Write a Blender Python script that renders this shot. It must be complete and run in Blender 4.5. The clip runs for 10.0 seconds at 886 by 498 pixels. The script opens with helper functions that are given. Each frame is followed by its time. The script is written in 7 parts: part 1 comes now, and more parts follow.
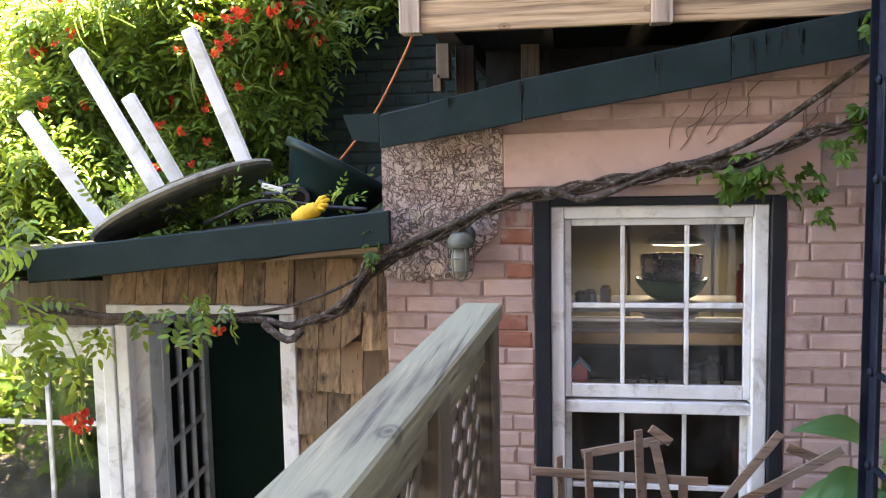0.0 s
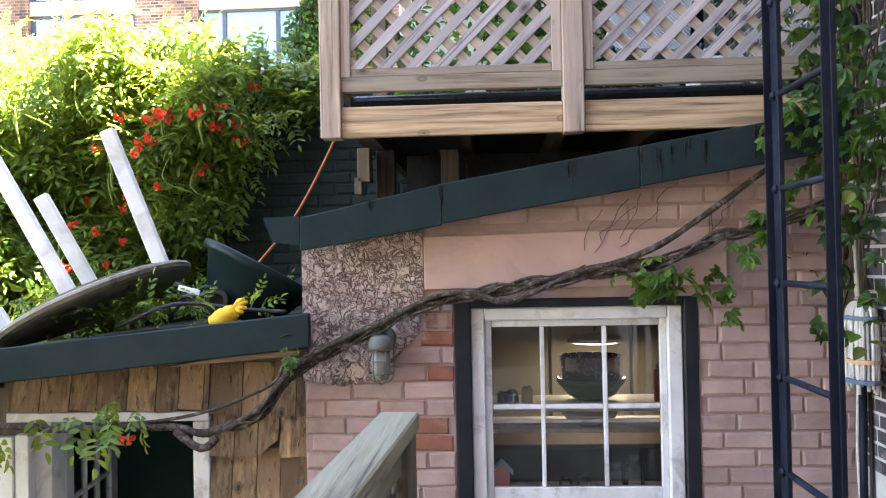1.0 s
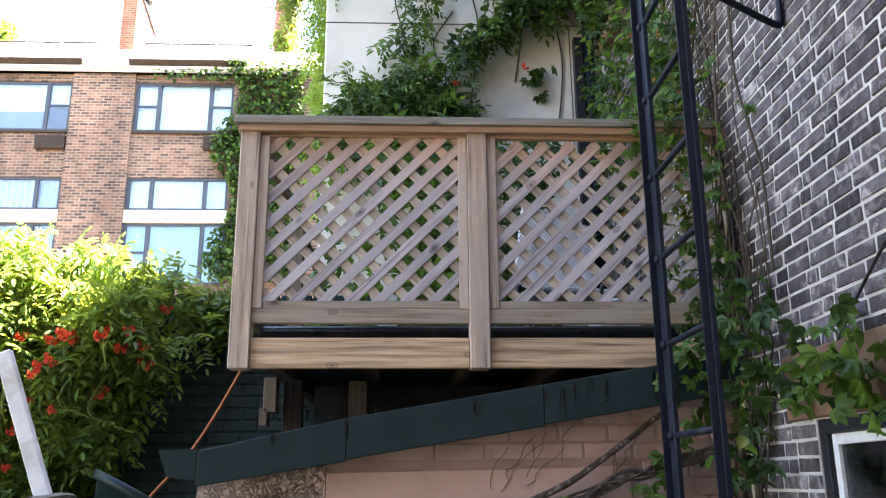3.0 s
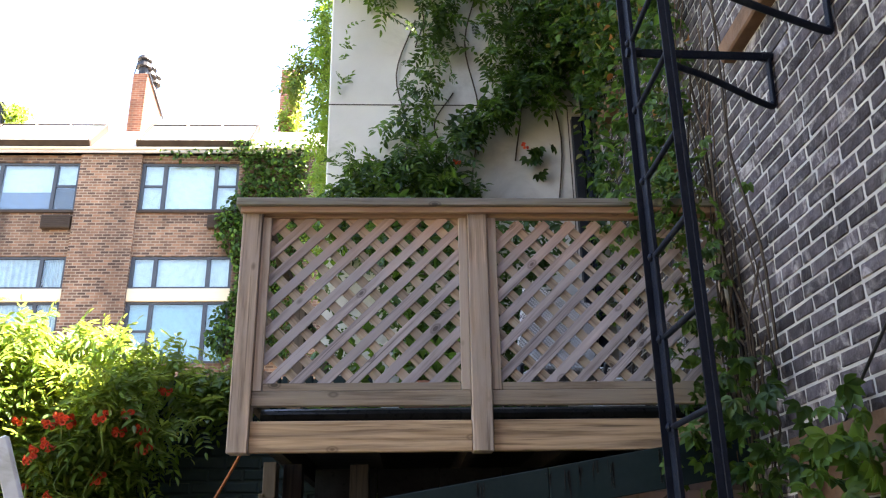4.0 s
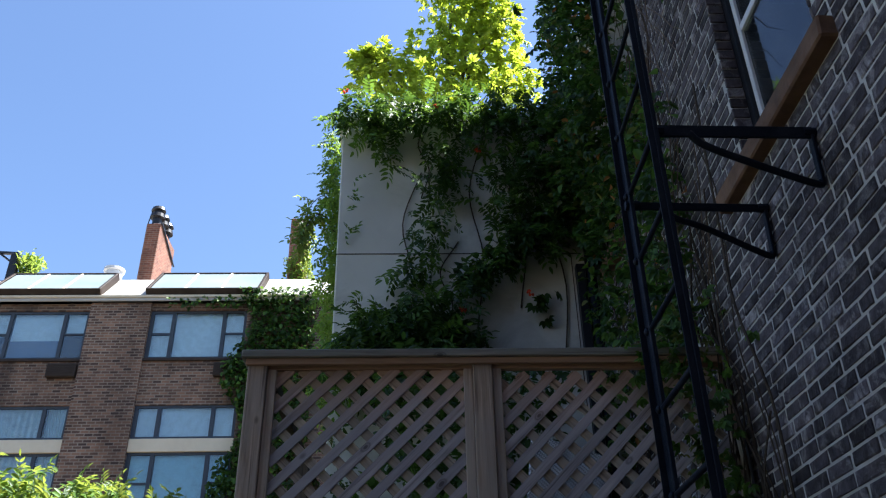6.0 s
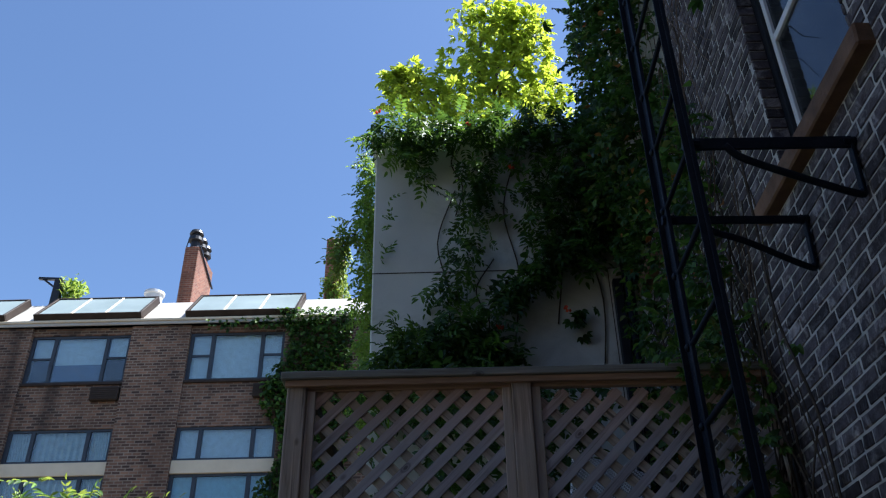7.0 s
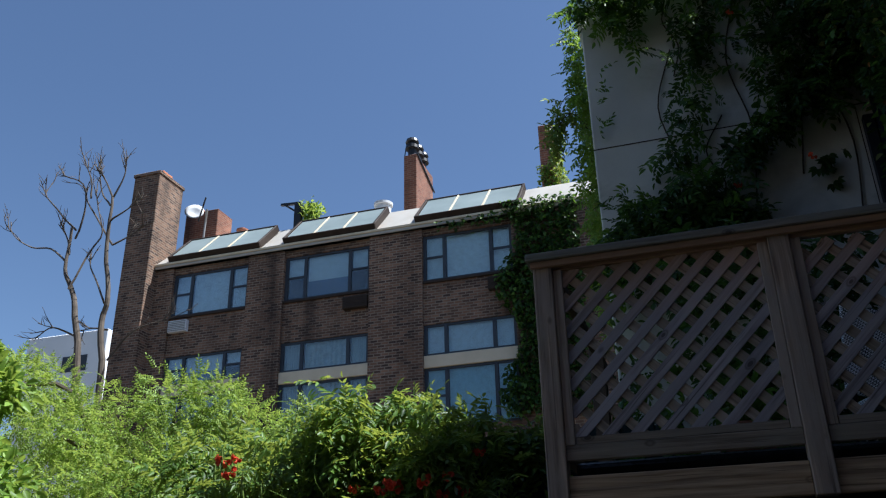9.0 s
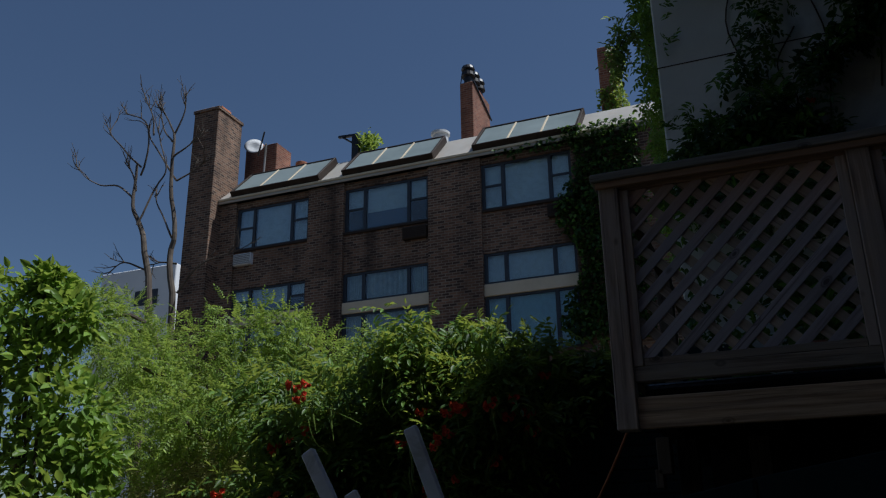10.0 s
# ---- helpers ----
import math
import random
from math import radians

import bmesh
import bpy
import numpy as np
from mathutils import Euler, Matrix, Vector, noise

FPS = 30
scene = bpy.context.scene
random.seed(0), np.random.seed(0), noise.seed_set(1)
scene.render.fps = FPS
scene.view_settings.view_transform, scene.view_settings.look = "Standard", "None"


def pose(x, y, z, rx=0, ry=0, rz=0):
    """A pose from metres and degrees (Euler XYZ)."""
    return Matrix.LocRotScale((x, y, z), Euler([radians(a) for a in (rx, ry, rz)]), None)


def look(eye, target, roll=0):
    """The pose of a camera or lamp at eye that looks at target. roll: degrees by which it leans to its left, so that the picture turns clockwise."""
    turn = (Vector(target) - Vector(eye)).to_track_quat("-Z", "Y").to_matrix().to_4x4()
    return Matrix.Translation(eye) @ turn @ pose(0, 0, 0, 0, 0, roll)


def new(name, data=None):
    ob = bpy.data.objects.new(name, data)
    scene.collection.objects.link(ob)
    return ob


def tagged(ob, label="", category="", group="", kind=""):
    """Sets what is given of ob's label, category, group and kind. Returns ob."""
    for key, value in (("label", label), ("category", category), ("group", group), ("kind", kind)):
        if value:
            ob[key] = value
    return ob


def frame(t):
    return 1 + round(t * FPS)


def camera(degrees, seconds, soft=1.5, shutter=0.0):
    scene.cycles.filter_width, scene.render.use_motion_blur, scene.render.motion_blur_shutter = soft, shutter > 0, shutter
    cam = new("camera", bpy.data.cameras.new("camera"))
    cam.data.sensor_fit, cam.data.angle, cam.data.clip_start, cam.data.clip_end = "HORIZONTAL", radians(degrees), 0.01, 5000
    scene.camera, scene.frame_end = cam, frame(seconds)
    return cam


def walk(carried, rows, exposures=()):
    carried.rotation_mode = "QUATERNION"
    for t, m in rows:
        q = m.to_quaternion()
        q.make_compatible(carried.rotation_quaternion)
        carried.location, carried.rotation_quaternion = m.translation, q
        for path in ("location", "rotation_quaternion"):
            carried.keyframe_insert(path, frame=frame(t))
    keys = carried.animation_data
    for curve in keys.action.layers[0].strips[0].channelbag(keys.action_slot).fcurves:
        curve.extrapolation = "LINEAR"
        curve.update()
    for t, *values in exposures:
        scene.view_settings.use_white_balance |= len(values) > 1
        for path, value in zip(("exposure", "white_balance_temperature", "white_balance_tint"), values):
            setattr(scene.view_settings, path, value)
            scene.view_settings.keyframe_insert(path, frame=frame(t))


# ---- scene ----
cam = camera(55.5, 10.0, soft=1.2)
PATH = [
    (0, (-0.124, -0.032, 2.66), (-0.415, 1.938, 2.471), -1.1),
    (0.5, (-0.119, -0.03, 2.675), (-0.316, 1.959, 2.598), -1.0),
    (1, (-0.104, -0.037, 2.688), (-0.215, 1.96, 2.722), -1.1),
    (1.5, (-0.096, -0.049, 2.707), (-0.15, 1.942, 2.89), -1.2),
    (2, (-0.082, -0.057, 2.733), (-0.087, 1.915, 3.063), -1.4),
    (2.5, (-0.065, -0.072, 2.749), (-0.001, 1.878, 3.19), -1.1),
    (3, (-0.056, -0.081, 2.76), (0.029, 1.844, 3.295), -0.4),
    (4.5, (-0.041, -0.091, 2.791), (0.035, 1.743, 3.584), -1.1),
    (5, (-0.037, -0.1, 2.797), (0.044, 1.691, 3.683), -1.2),
    (5.5, (-0.034, -0.105, 2.799), (0.036, 1.647, 3.762), -1.2),
    (7, (-0.037, -0.113, 2.811), (-0.06, 1.59, 3.86), -1.0),
    (7.5, (-0.052, -0.11, 2.812), (-0.192, 1.61, 3.823), -0.8),
    (8, (-0.078, -0.106, 2.805), (-0.376, 1.632, 3.748), -0.6),
    (8.5, (-0.102, -0.11, 2.79), (-0.543, 1.633, 3.665), -0.9),
    (9, (-0.119, -0.067, 2.793), (-0.669, 1.671, 3.616), -1.2),
    (9.5, (-0.141, -0.064, 2.783), (-0.781, 1.672, 3.542), -1.1),
    (10, (-0.155, -0.031, 2.78), (-0.858, 1.716, 3.451), -0.8),
]
EXPO = [(0.0, 5.4, 7700, 18), (2.0, 5.35, 7150, 17), (2.5, 4.9, 7100, 17), (3.2, 4.85, 7400, 18), (4.5, 3.85, 7600, 17), (5.0, 3.42, 7500, 16), (5.5, 2.7, 6500, 13), (7.0, 1.62, 5650, 11), (7.5, 1.7, 5650, 11), (8.0, 1.45, 5650, 10), (9.0, 0.95, 5700, 10), (9.5, 0.45, 5700, 10), (10.0, -0.3, 5700, 10)]
walk(cam, [(t, look(eye, target, roll)) for t, eye, target, roll in PATH], EXPO)

# ---- light: clear summer sky, high sun from the right and behind the far houses ----
SUN_TO = Vector((0.53, 0.095, 1.0)).normalized()
world = bpy.data.worlds.new("sky")
scene.world = world
world.use_nodes = True
wn = world.node_tree.nodes
sky = wn.new("ShaderNodeTexSky")
sky.sky_type = "NISHITA"
sky.sun_disc = False
sky.sun_elevation = math.asin(SUN_TO.z)
sky.sun_rotation = math.atan2(SUN_TO.x, SUN_TO.y)
sky.air_density, sky.dust_density, sky.ozone_density = 1.0, 0.6, 2.0
wn["Background"].inputs["Strength"].default_value = 0.06
world.node_tree.links.new(sky.outputs[0], wn["Background"].inputs["Color"])
sun_data = bpy.data.lights.new("sun", "SUN")
sun_data.energy, sun_data.angle, sun_data.color = 5.0, radians(0.5), (1.0, 0.95, 0.86)
sun = new("sun", sun_data)
sun.matrix_world = look((0, 0, 30), Vector((0, 0, 30)) - SUN_TO)


# ---- materials ----
def node(tree, kind, **values):
    n = tree.nodes.new(kind)
    for key, v in values.items():
        n.inputs[key.replace("_", " ")].default_value = v
    return n


def ramp(tree, stops):
    n = tree.nodes.new("ShaderNodeValToRGB")
    e = n.color_ramp.elements
    while len(e) < len(stops):
        e.new(0.5)
    for el, (p, c) in zip(e, stops):
        el.position, el.color = p, (*c, 1.0)
    return n


def mixcol(tree, fac, a, b, blend="MIX"):
    """A colour mix; each of fac, a and b is a socket or a value."""
    n = tree.nodes.new("ShaderNodeMix")
    n.data_type, n.blend_type = "RGBA", blend
    for sock, v in ((n.inputs[0], fac), (n.inputs[6], a), (n.inputs[7], b)):
        if isinstance(v, bpy.types.NodeSocket):
            tree.links.new(v, sock)
        else:
            sock.default_value = v if isinstance(v, (int, float)) else (*v, 1.0)
    return n.outputs[2]


def coords(tree, scale=(1, 1, 1), shift=True):
    """Object coordinates, shifted at random from object to object."""
    c = tree.nodes.new("ShaderNodeTexCoord")
    m = tree.nodes.new("ShaderNodeMapping")
    m.inputs["Scale"].default_value = scale
    tree.links.new(c.outputs["Object"], m.inputs["Vector"])
    if shift:
        info = tree.nodes.new("ShaderNodeObjectInfo")
        mul = tree.nodes.new("ShaderNodeMath")
        mul.operation = "MULTIPLY"
        mul.inputs[1].default_value = 37.0
        tree.links.new(info.outputs["Random"], mul.inputs[0])
        tree.links.new(mul.outputs[0], m.inputs["Location"])
    return m.outputs[0]


def noise_tex(tree, vec, scale, detail=4.0, rough=0.55, distortion=0.0):
    n = node(tree, "ShaderNodeTexNoise", Scale=scale, Detail=detail, Roughness=rough, Distortion=distortion)
    tree.links.new(vec, n.inputs["Vector"])
    return n.outputs["Fac"]


def bump(tree, height, strength, distance, normal=None):
    b = node(tree, "ShaderNodeBump", Strength=strength, Distance=distance)
    tree.links.new(height, b.inputs["Height"])
    if normal is not None:
        tree.links.new(normal, b.inputs["Normal"])
    return b.outputs[0]


def shell(name):
    m = bpy.data.materials.new(name)
    m.use_nodes = True
    t = m.node_tree
    return m, t, t.nodes["Principled BSDF"]


def random_socket(tree, island=False):
    if island:
        return tree.nodes.new("ShaderNodeNewGeometry").outputs["Random Per Island"]
    return tree.nodes.new("ShaderNodeObjectInfo").outputs["Random"]


def mottled(name, dark, light, scale=6.0, rough=0.7, relief=0.3, fine=60.0, metal=0.0, depth=0.004, stain=None, spread=0.0, island=False, shift=True, spec=0.3):
    """A surface with two scales of colour, fine relief and optional stains; spread: difference from piece to piece."""
    m, t, b = shell(name)
    v = coords(t, shift=shift)
    big, small = noise_tex(t, v, scale, 5), noise_tex(t, v, fine, 6, 0.65)
    r = ramp(t, [(0.3, dark), (0.7, light)])
    t.links.new(big, r.inputs[0])
    col = mixcol(t, 0.35, r.outputs[0], mixcol(t, small, dark, light))
    if stain:
        s = ramp(t, [(0.52, (0, 0, 0)), (0.68, (1, 1, 1))])
        t.links.new(noise_tex(t, v, scale * 0.6, 7, 0.7, 0.6), s.inputs[0])
        col = mixcol(t, s.outputs[0], col, stain)
    if spread:
        h = node(t, "ShaderNodeHueSaturation")
        mr = node(t, "ShaderNodeMapRange", To_Min=1 - spread, To_Max=1 + spread)
        t.links.new(random_socket(t, island), mr.inputs[0])
        t.links.new(mr.outputs[0], h.inputs["Value"])
        t.links.new(col, h.inputs["Color"])
        col = h.outputs[0]
    t.links.new(col, b.inputs["Base Color"])
    rr = node(t, "ShaderNodeMapRange", To_Min=max(rough - 0.12, 0.05), To_Max=min(rough + 0.12, 1))
    t.links.new(small, rr.inputs[0])
    t.links.new(rr.outputs[0], b.inputs["Roughness"])
    b.inputs["Metallic"].default_value = metal
    b.inputs["Specular IOR Level"].default_value = spec
    t.links.new(bump(t, small, relief, depth, bump(t, big, relief, depth * 3)), b.inputs["Normal"])
    return m


def wood(name, dark, light, axis="x", grey=None, grain=55.0, rough=0.75, cathedral=False, spread=0.12, fresh=None):
    """Planed timber; the grain runs along the given axis of the piece. fresh: (from, to, colour) of heights sheltered from rain."""
    dark, light = tuple(0.62 * c for c in dark), tuple(0.62 * c for c in light)
    grey = grey and tuple(0.62 * c for c in grey)
    m, t, b = shell(name)
    sc = {"x": (0.05, 1, 1), "y": (1, 0.05, 1), "z": (1, 1, 0.05)}[axis]
    v = coords(t, sc)
    g = noise_tex(t, v, grain, 6, 0.6, 0.4)
    r = ramp(t, [(0.32, dark), (0.66, light)])
    t.links.new(g, r.inputs[0])
    col, height = r.outputs[0], g
    if cathedral:
        v2 = coords(t, {"x": (0.16, 1, 1), "y": (1, 0.16, 1), "z": (1, 1, 0.16)}[axis])
        w = node(t, "ShaderNodeTexWave", Scale=9.0, Distortion=14.0, Detail=2.0, Detail_Scale=0.8)
        w.bands_direction = "Z" if axis == "x" else "X"
        t.links.new(v2, w.inputs["Vector"])
        rw = ramp(t, [(0.0, tuple(0.72 * c for c in dark)), (0.45, light)])
        t.links.new(w.outputs["Fac"], rw.inputs[0])
        col = mixcol(t, 0.35, col, rw.outputs[0])
    streak = noise_tex(t, coords(t, {"x": (0.035, 1, 1), "y": (1, 0.035, 1), "z": (1, 1, 0.035)}[axis]), 26.0, 5, 0.7, 0.8)
    rs = ramp(t, [(0.34, (0.36, 0.33, 0.32)), (0.5, (0.95, 0.95, 0.95)), (0.68, (1.28, 1.25, 1.22))])
    t.links.new(streak, rs.inputs[0])
    col = mixcol(t, 0.85, col, rs.outputs[0], "MULTIPLY")
    # weathering in broad patches, and dark knots and nail stains
    v3 = coords(t)
    if grey:
        rg = ramp(t, [(0.38, (0, 0, 0)), (0.62, (1, 1, 1))])
        t.links.new(noise_tex(t, coords(t, {"x": (0.3, 1, 1), "y": (1, 0.3, 1), "z": (1, 1, 0.3)}[axis]), 9.0, 5), rg.inputs[0])
        col = mixcol(t, rg.outputs[0], col, grey)
    crack = noise_tex(t, coords(t, {"x": (0.018, 1, 1), "y": (1, 0.018, 1), "z": (1, 1, 0.018)}[axis]), 70.0, 4, 0.6, 0.3)
    rc = ramp(t, [(0.6, (0, 0, 0)), (0.68, (0.8, 0.8, 0.8))])
    t.links.new(crack, rc.inputs[0])
    col = mixcol(t, rc.outputs[0], col, tuple(0.3 * c for c in dark))
    kv = node(t, "ShaderNodeTexVoronoi", Scale=8.0)
    t.links.new(coords(t, {"x": (0.55, 1, 1), "y": (1, 0.55, 1), "z": (1, 1, 0.55)}[axis]), kv.inputs["Vector"])
    rk = ramp(t, [(0.06, (1, 1, 1)), (0.085, (0.25, 0.25, 0.25)), (0.11, (0.7, 0.7, 0.7)), (0.15, (0, 0, 0))])
    t.links.new(kv.outputs["Distance"], rk.inputs[0])
    col = mixcol(t, rk.outputs[0], col, tuple(0.4 * c for c in dark))
    if fresh:
        z0, z1, colour = fresh
        geo, sep = t.nodes.new("ShaderNodeNewGeometry"), t.nodes.new("ShaderNodeSeparateXYZ")
        t.links.new(geo.outputs["Position"], sep.inputs[0])
        ragged = node(t, "ShaderNodeMath")
        ragged.operation = "MULTIPLY_ADD"
        ragged.inputs[1].default_value = 0.3
        t.links.new(noise_tex(t, geo.outputs["Position"], 7.0, 4), ragged.inputs[0])
        t.links.new(sep.outputs[2], ragged.inputs[2])
        mf = node(t, "ShaderNodeMapRange", From_Min=z0 + 0.15, From_Max=z1 + 0.15, To_Min=0.0, To_Max=0.8)
        t.links.new(ragged.outputs[0], mf.inputs[0])
        col = mixcol(t, mf.outputs[0], col, mixcol(t, 0.55, colour, mixcol(t, 1.0, col, (2.0, 1.4, 1.0), "MULTIPLY")))
    h = node(t, "ShaderNodeHueSaturation")
    mr = node(t, "ShaderNodeMapRange", To_Min=1 - spread, To_Max=1 + spread)
    t.links.new(random_socket(t), mr.inputs[0])
    t.links.new(mr.outputs[0], h.inputs["Value"])
    t.links.new(col, h.inputs["Color"])
    t.links.new(h.outputs[0], b.inputs["Base Color"])
    b.inputs["Roughness"].default_value = rough
    t.links.new(bump(t, height, 0.7, 0.004), b.inputs["Normal"])
    return m


def leafy(name, dark, light, through_col, rough=0.45, amount=0.35):
    """Leaves: waxy on top, letting light through, differing from leaf to leaf."""
    m, t, b = shell(name)
    rnd = random_socket(t, island=True)
    r = ramp(t, [(0.0, dark), (0.75, light), (1.0, tuple(min(1, 1.35 * c) for c in light))])
    t.links.new(rnd, r.inputs[0])
    v = coords(t, shift=False)
    patch = ramp(t, [(0.35, (0.72, 0.76, 0.7)), (0.65, (1.1, 1.08, 1.0))])
    t.links.new(noise_tex(t, v, 2.2, 3), patch.inputs[0])
    col = mixcol(t, 1.0, r.outputs[0], patch.outputs[0], "MULTIPLY")
    t.links.new(col, b.inputs["Base Color"])
    b.inputs["Roughness"].default_value = rough
    b.inputs["Specular IOR Level"].default_value = 0.25
    tr = node(t, "ShaderNodeBsdfTranslucent")
    tr.inputs["Color"].default_value = (*through_col, 1)
    mx = node(t, "ShaderNodeMixShader", Fac=amount)
    t.links.new(b.outputs[0], mx.inputs[1])
    t.links.new(tr.outputs[0], mx.inputs[2])
    t.links.new(mx.outputs[0], t.nodes["Material Output"].inputs["Surface"])
    return m


def pane_glass(name, tint=(1, 1, 1), gloss=1.0, grime=0.018):
    """A window pane: clear, mirror-like at its Fresnel share, faintly dusty."""
    m, t, b = shell(name)
    t.nodes.remove(b)
    tr = node(t, "ShaderNodeBsdfTransparent")
    tr.inputs["Color"].default_value = (*tint, 1)
    gl = node(t, "ShaderNodeBsdfGlossy", Roughness=0.02)
    df = node(t, "ShaderNodeBsdfDiffuse")
    df.inputs["Color"].default_value = (0.55, 0.56, 0.55, 1)
    fr = node(t, "ShaderNodeFresnel", IOR=1.5)
    mul = node(t, "ShaderNodeMath")
    mul.operation = "MULTIPLY"
    mul.inputs[1].default_value = gloss
    t.links.new(fr.outputs[0], mul.inputs[0])
    v = coords(t, shift=False)
    t.links.new(bump(t, noise_tex(t, v, 3.0, 2), 0.04, 0.02), gl.inputs["Normal"])
    a = node(t, "ShaderNodeMixShader")
    t.links.new(mul.outputs[0], a.inputs[0])
    t.links.new(tr.outputs[0], a.inputs[1])
    t.links.new(gl.outputs[0], a.inputs[2])
    rg = ramp(t, [(0.4, (0, 0, 0)), (0.8, (grime * 2.5,) * 3)])
    t.links.new(noise_tex(t, v, 6.0, 6), rg.inputs[0])
    c = node(t, "ShaderNodeMixShader")
    t.links.new(rg.outputs[0], c.inputs[0])
    t.links.new(a.outputs[0], c.inputs[1])
    t.links.new(df.outputs[0], c.inputs[2])
    t.links.new(c.outputs[0], t.nodes["Material Output"].inputs["Surface"])
    return m


def far_brick(name, one=(0.06, 0.034, 0.026), two=(0.26, 0.145, 0.09), joint=(0.27, 0.22, 0.17)):
    """Brick facing of the far houses, whose courses are too small to pick apart."""
    m, t, b = shell(name)
    c = t.nodes.new("ShaderNodeTexCoord")
    sep, com = t.nodes.new("ShaderNodeSeparateXYZ"), t.nodes.new("ShaderNodeCombineXYZ")
    t.links.new(c.outputs["Object"], sep.inputs[0])
    add = node(t, "ShaderNodeMath")
    t.links.new(sep.outputs[0], add.inputs[0])
    t.links.new(sep.outputs[1], add.inputs[1])
    t.links.new(add.outputs[0], com.inputs[0])
    t.links.new(sep.outputs[2], com.inputs[1])
    br = node(t, "ShaderNodeTexBrick", Scale=1.0, Mortar_Size=0.012, Brick_Width=0.235, Row_Height=0.085, Bias=0.0)
    br.inputs["Color1"].default_value = (*one, 1)
    br.inputs["Color2"].default_value = (*two, 1)
    br.inputs["Mortar"].default_value = (*joint, 1)
    t.links.new(com.outputs[0], br.inputs["Vector"])
    v = coords(t, shift=False)
    rs = ramp(t, [(0.3, (0.5, 0.45, 0.42)), (0.64, (1.06, 1.04, 1.02))])
    t.links.new(noise_tex(t, v, 0.7, 7, 0.65, 0.5), rs.inputs[0])
    col = mixcol(t, 1.0, br.outputs["Color"], rs.outputs[0], "MULTIPLY")
    soot = ramp(t, [(0.36, (0.32, 0.3, 0.29)), (0.47, (0.85, 0.84, 0.83)), (0.7, (1.15, 1.12, 1.1))])
    t.links.new(noise_tex(t, coords(t, (0.75, 0.75, 0.07), shift=False), 1.0, 6, 0.6, 0.3), soot.inputs[0])
    col = mixcol(t, 0.9, col, soot.outputs[0], "MULTIPLY")
    t.links.new(col, b.inputs["Base Color"])
    b.inputs["Roughness"].default_value = 0.9
    t.links.new(bump(t, br.outputs["Fac"], -0.6, 0.01), b.inputs["Normal"])
    return m


def crackled(name):
    """Pink paint crazed over old render, with pale creeper scars."""
    m, t, b = shell(name)
    v = coords(t, shift=False)
    w = node(t, "ShaderNodeTexNoise", Scale=14.0, Detail=3.0)
    t.links.new(v, w.inputs["Vector"])
    warp = node(t, "ShaderNodeMix")
    warp.data_type, warp.blend_type = "RGBA", "ADD"
    warp.inputs[0].default_value = 0.16
    t.links.new(v, warp.inputs[6])
    t.links.new(w.outputs["Color"], warp.inputs[7])
    # branching fissures that fade out, long ones and a finer net
    def net(scale, stretch, width, low, high):
        mp = node(t, "ShaderNodeMapping", Scale=stretch)
        t.links.new(warp.outputs[2], mp.inputs["Vector"])
        c = node(t, "ShaderNodeTexVoronoi", Scale=scale)
        c.feature = "DISTANCE_TO_EDGE"
        t.links.new(mp.outputs[0], c.inputs["Vector"])
        line = ramp(t, [(0.0, (1, 1, 1)), (width, (0, 0, 0))])
        t.links.new(c.outputs["Distance"], line.inputs[0])
        mask = ramp(t, [(low, (0, 0, 0)), (high, (1, 1, 1))])
        t.links.new(noise_tex(t, v, scale * 0.6, 4), mask.inputs[0])
        return mixcol(t, 1.0, line.outputs[0], mask.outputs[0], "MULTIPLY")

    n1, n2 = net(13.0, (1.3, 1, 0.75), 0.05, 0.34, 0.46), net(27.0, (0.8, 1, 1.2), 0.08, 0.4, 0.52)
    n3 = net(60.0, (1, 1, 1), 0.1, 0.48, 0.62)
    lines = mixcol(t, 1.0, mixcol(t, 1.0, n1, n2, "LIGHTEN"), mixcol(t, 0.75, (0, 0, 0), n3), "LIGHTEN")
    both = mixcol(t, lines, (1, 1, 1), (0, 0, 0))
    big = ramp(t, [(0.35, (0.4, 0.275, 0.24)), (0.55, (0.54, 0.41, 0.37)), (0.72, (0.46, 0.36, 0.26))])
    t.links.new(noise_tex(t, v, 7.0, 6), big.inputs[0])
    col = mixcol(t, both, (0.17, 0.11, 0.095), big.outputs[0])
    t.links.new(col, b.inputs["Base Color"])
    b.inputs["Roughness"].default_value = 0.85
    t.links.new(bump(t, both, 1.0, 0.02, bump(t, noise_tex(t, v, 45, 6), 0.9, 0.012)), b.inputs["Normal"])
    return m


def checked(name):
    m, t, b = shell(name)
    ch = node(t, "ShaderNodeTexChecker", Scale=105.0)
    ch.inputs["Color1"].default_value = (0.7, 0.69, 0.66, 1)
    ch.inputs["Color2"].default_value = (0.03, 0.03, 0.035, 1)
    t.links.new(coords(t, shift=False), ch.inputs["Vector"])
    t.links.new(ch.outputs["Color"], b.inputs["Base Color"])
    b.inputs["Roughness"].default_value = 0.9
    return m


def glowing(name, colour, strength):
    m, t, b = shell(name)
    b.inputs["Emission Color"].default_value = (*colour, 1)
    b.inputs["Emission Strength"].default_value = strength
    return m


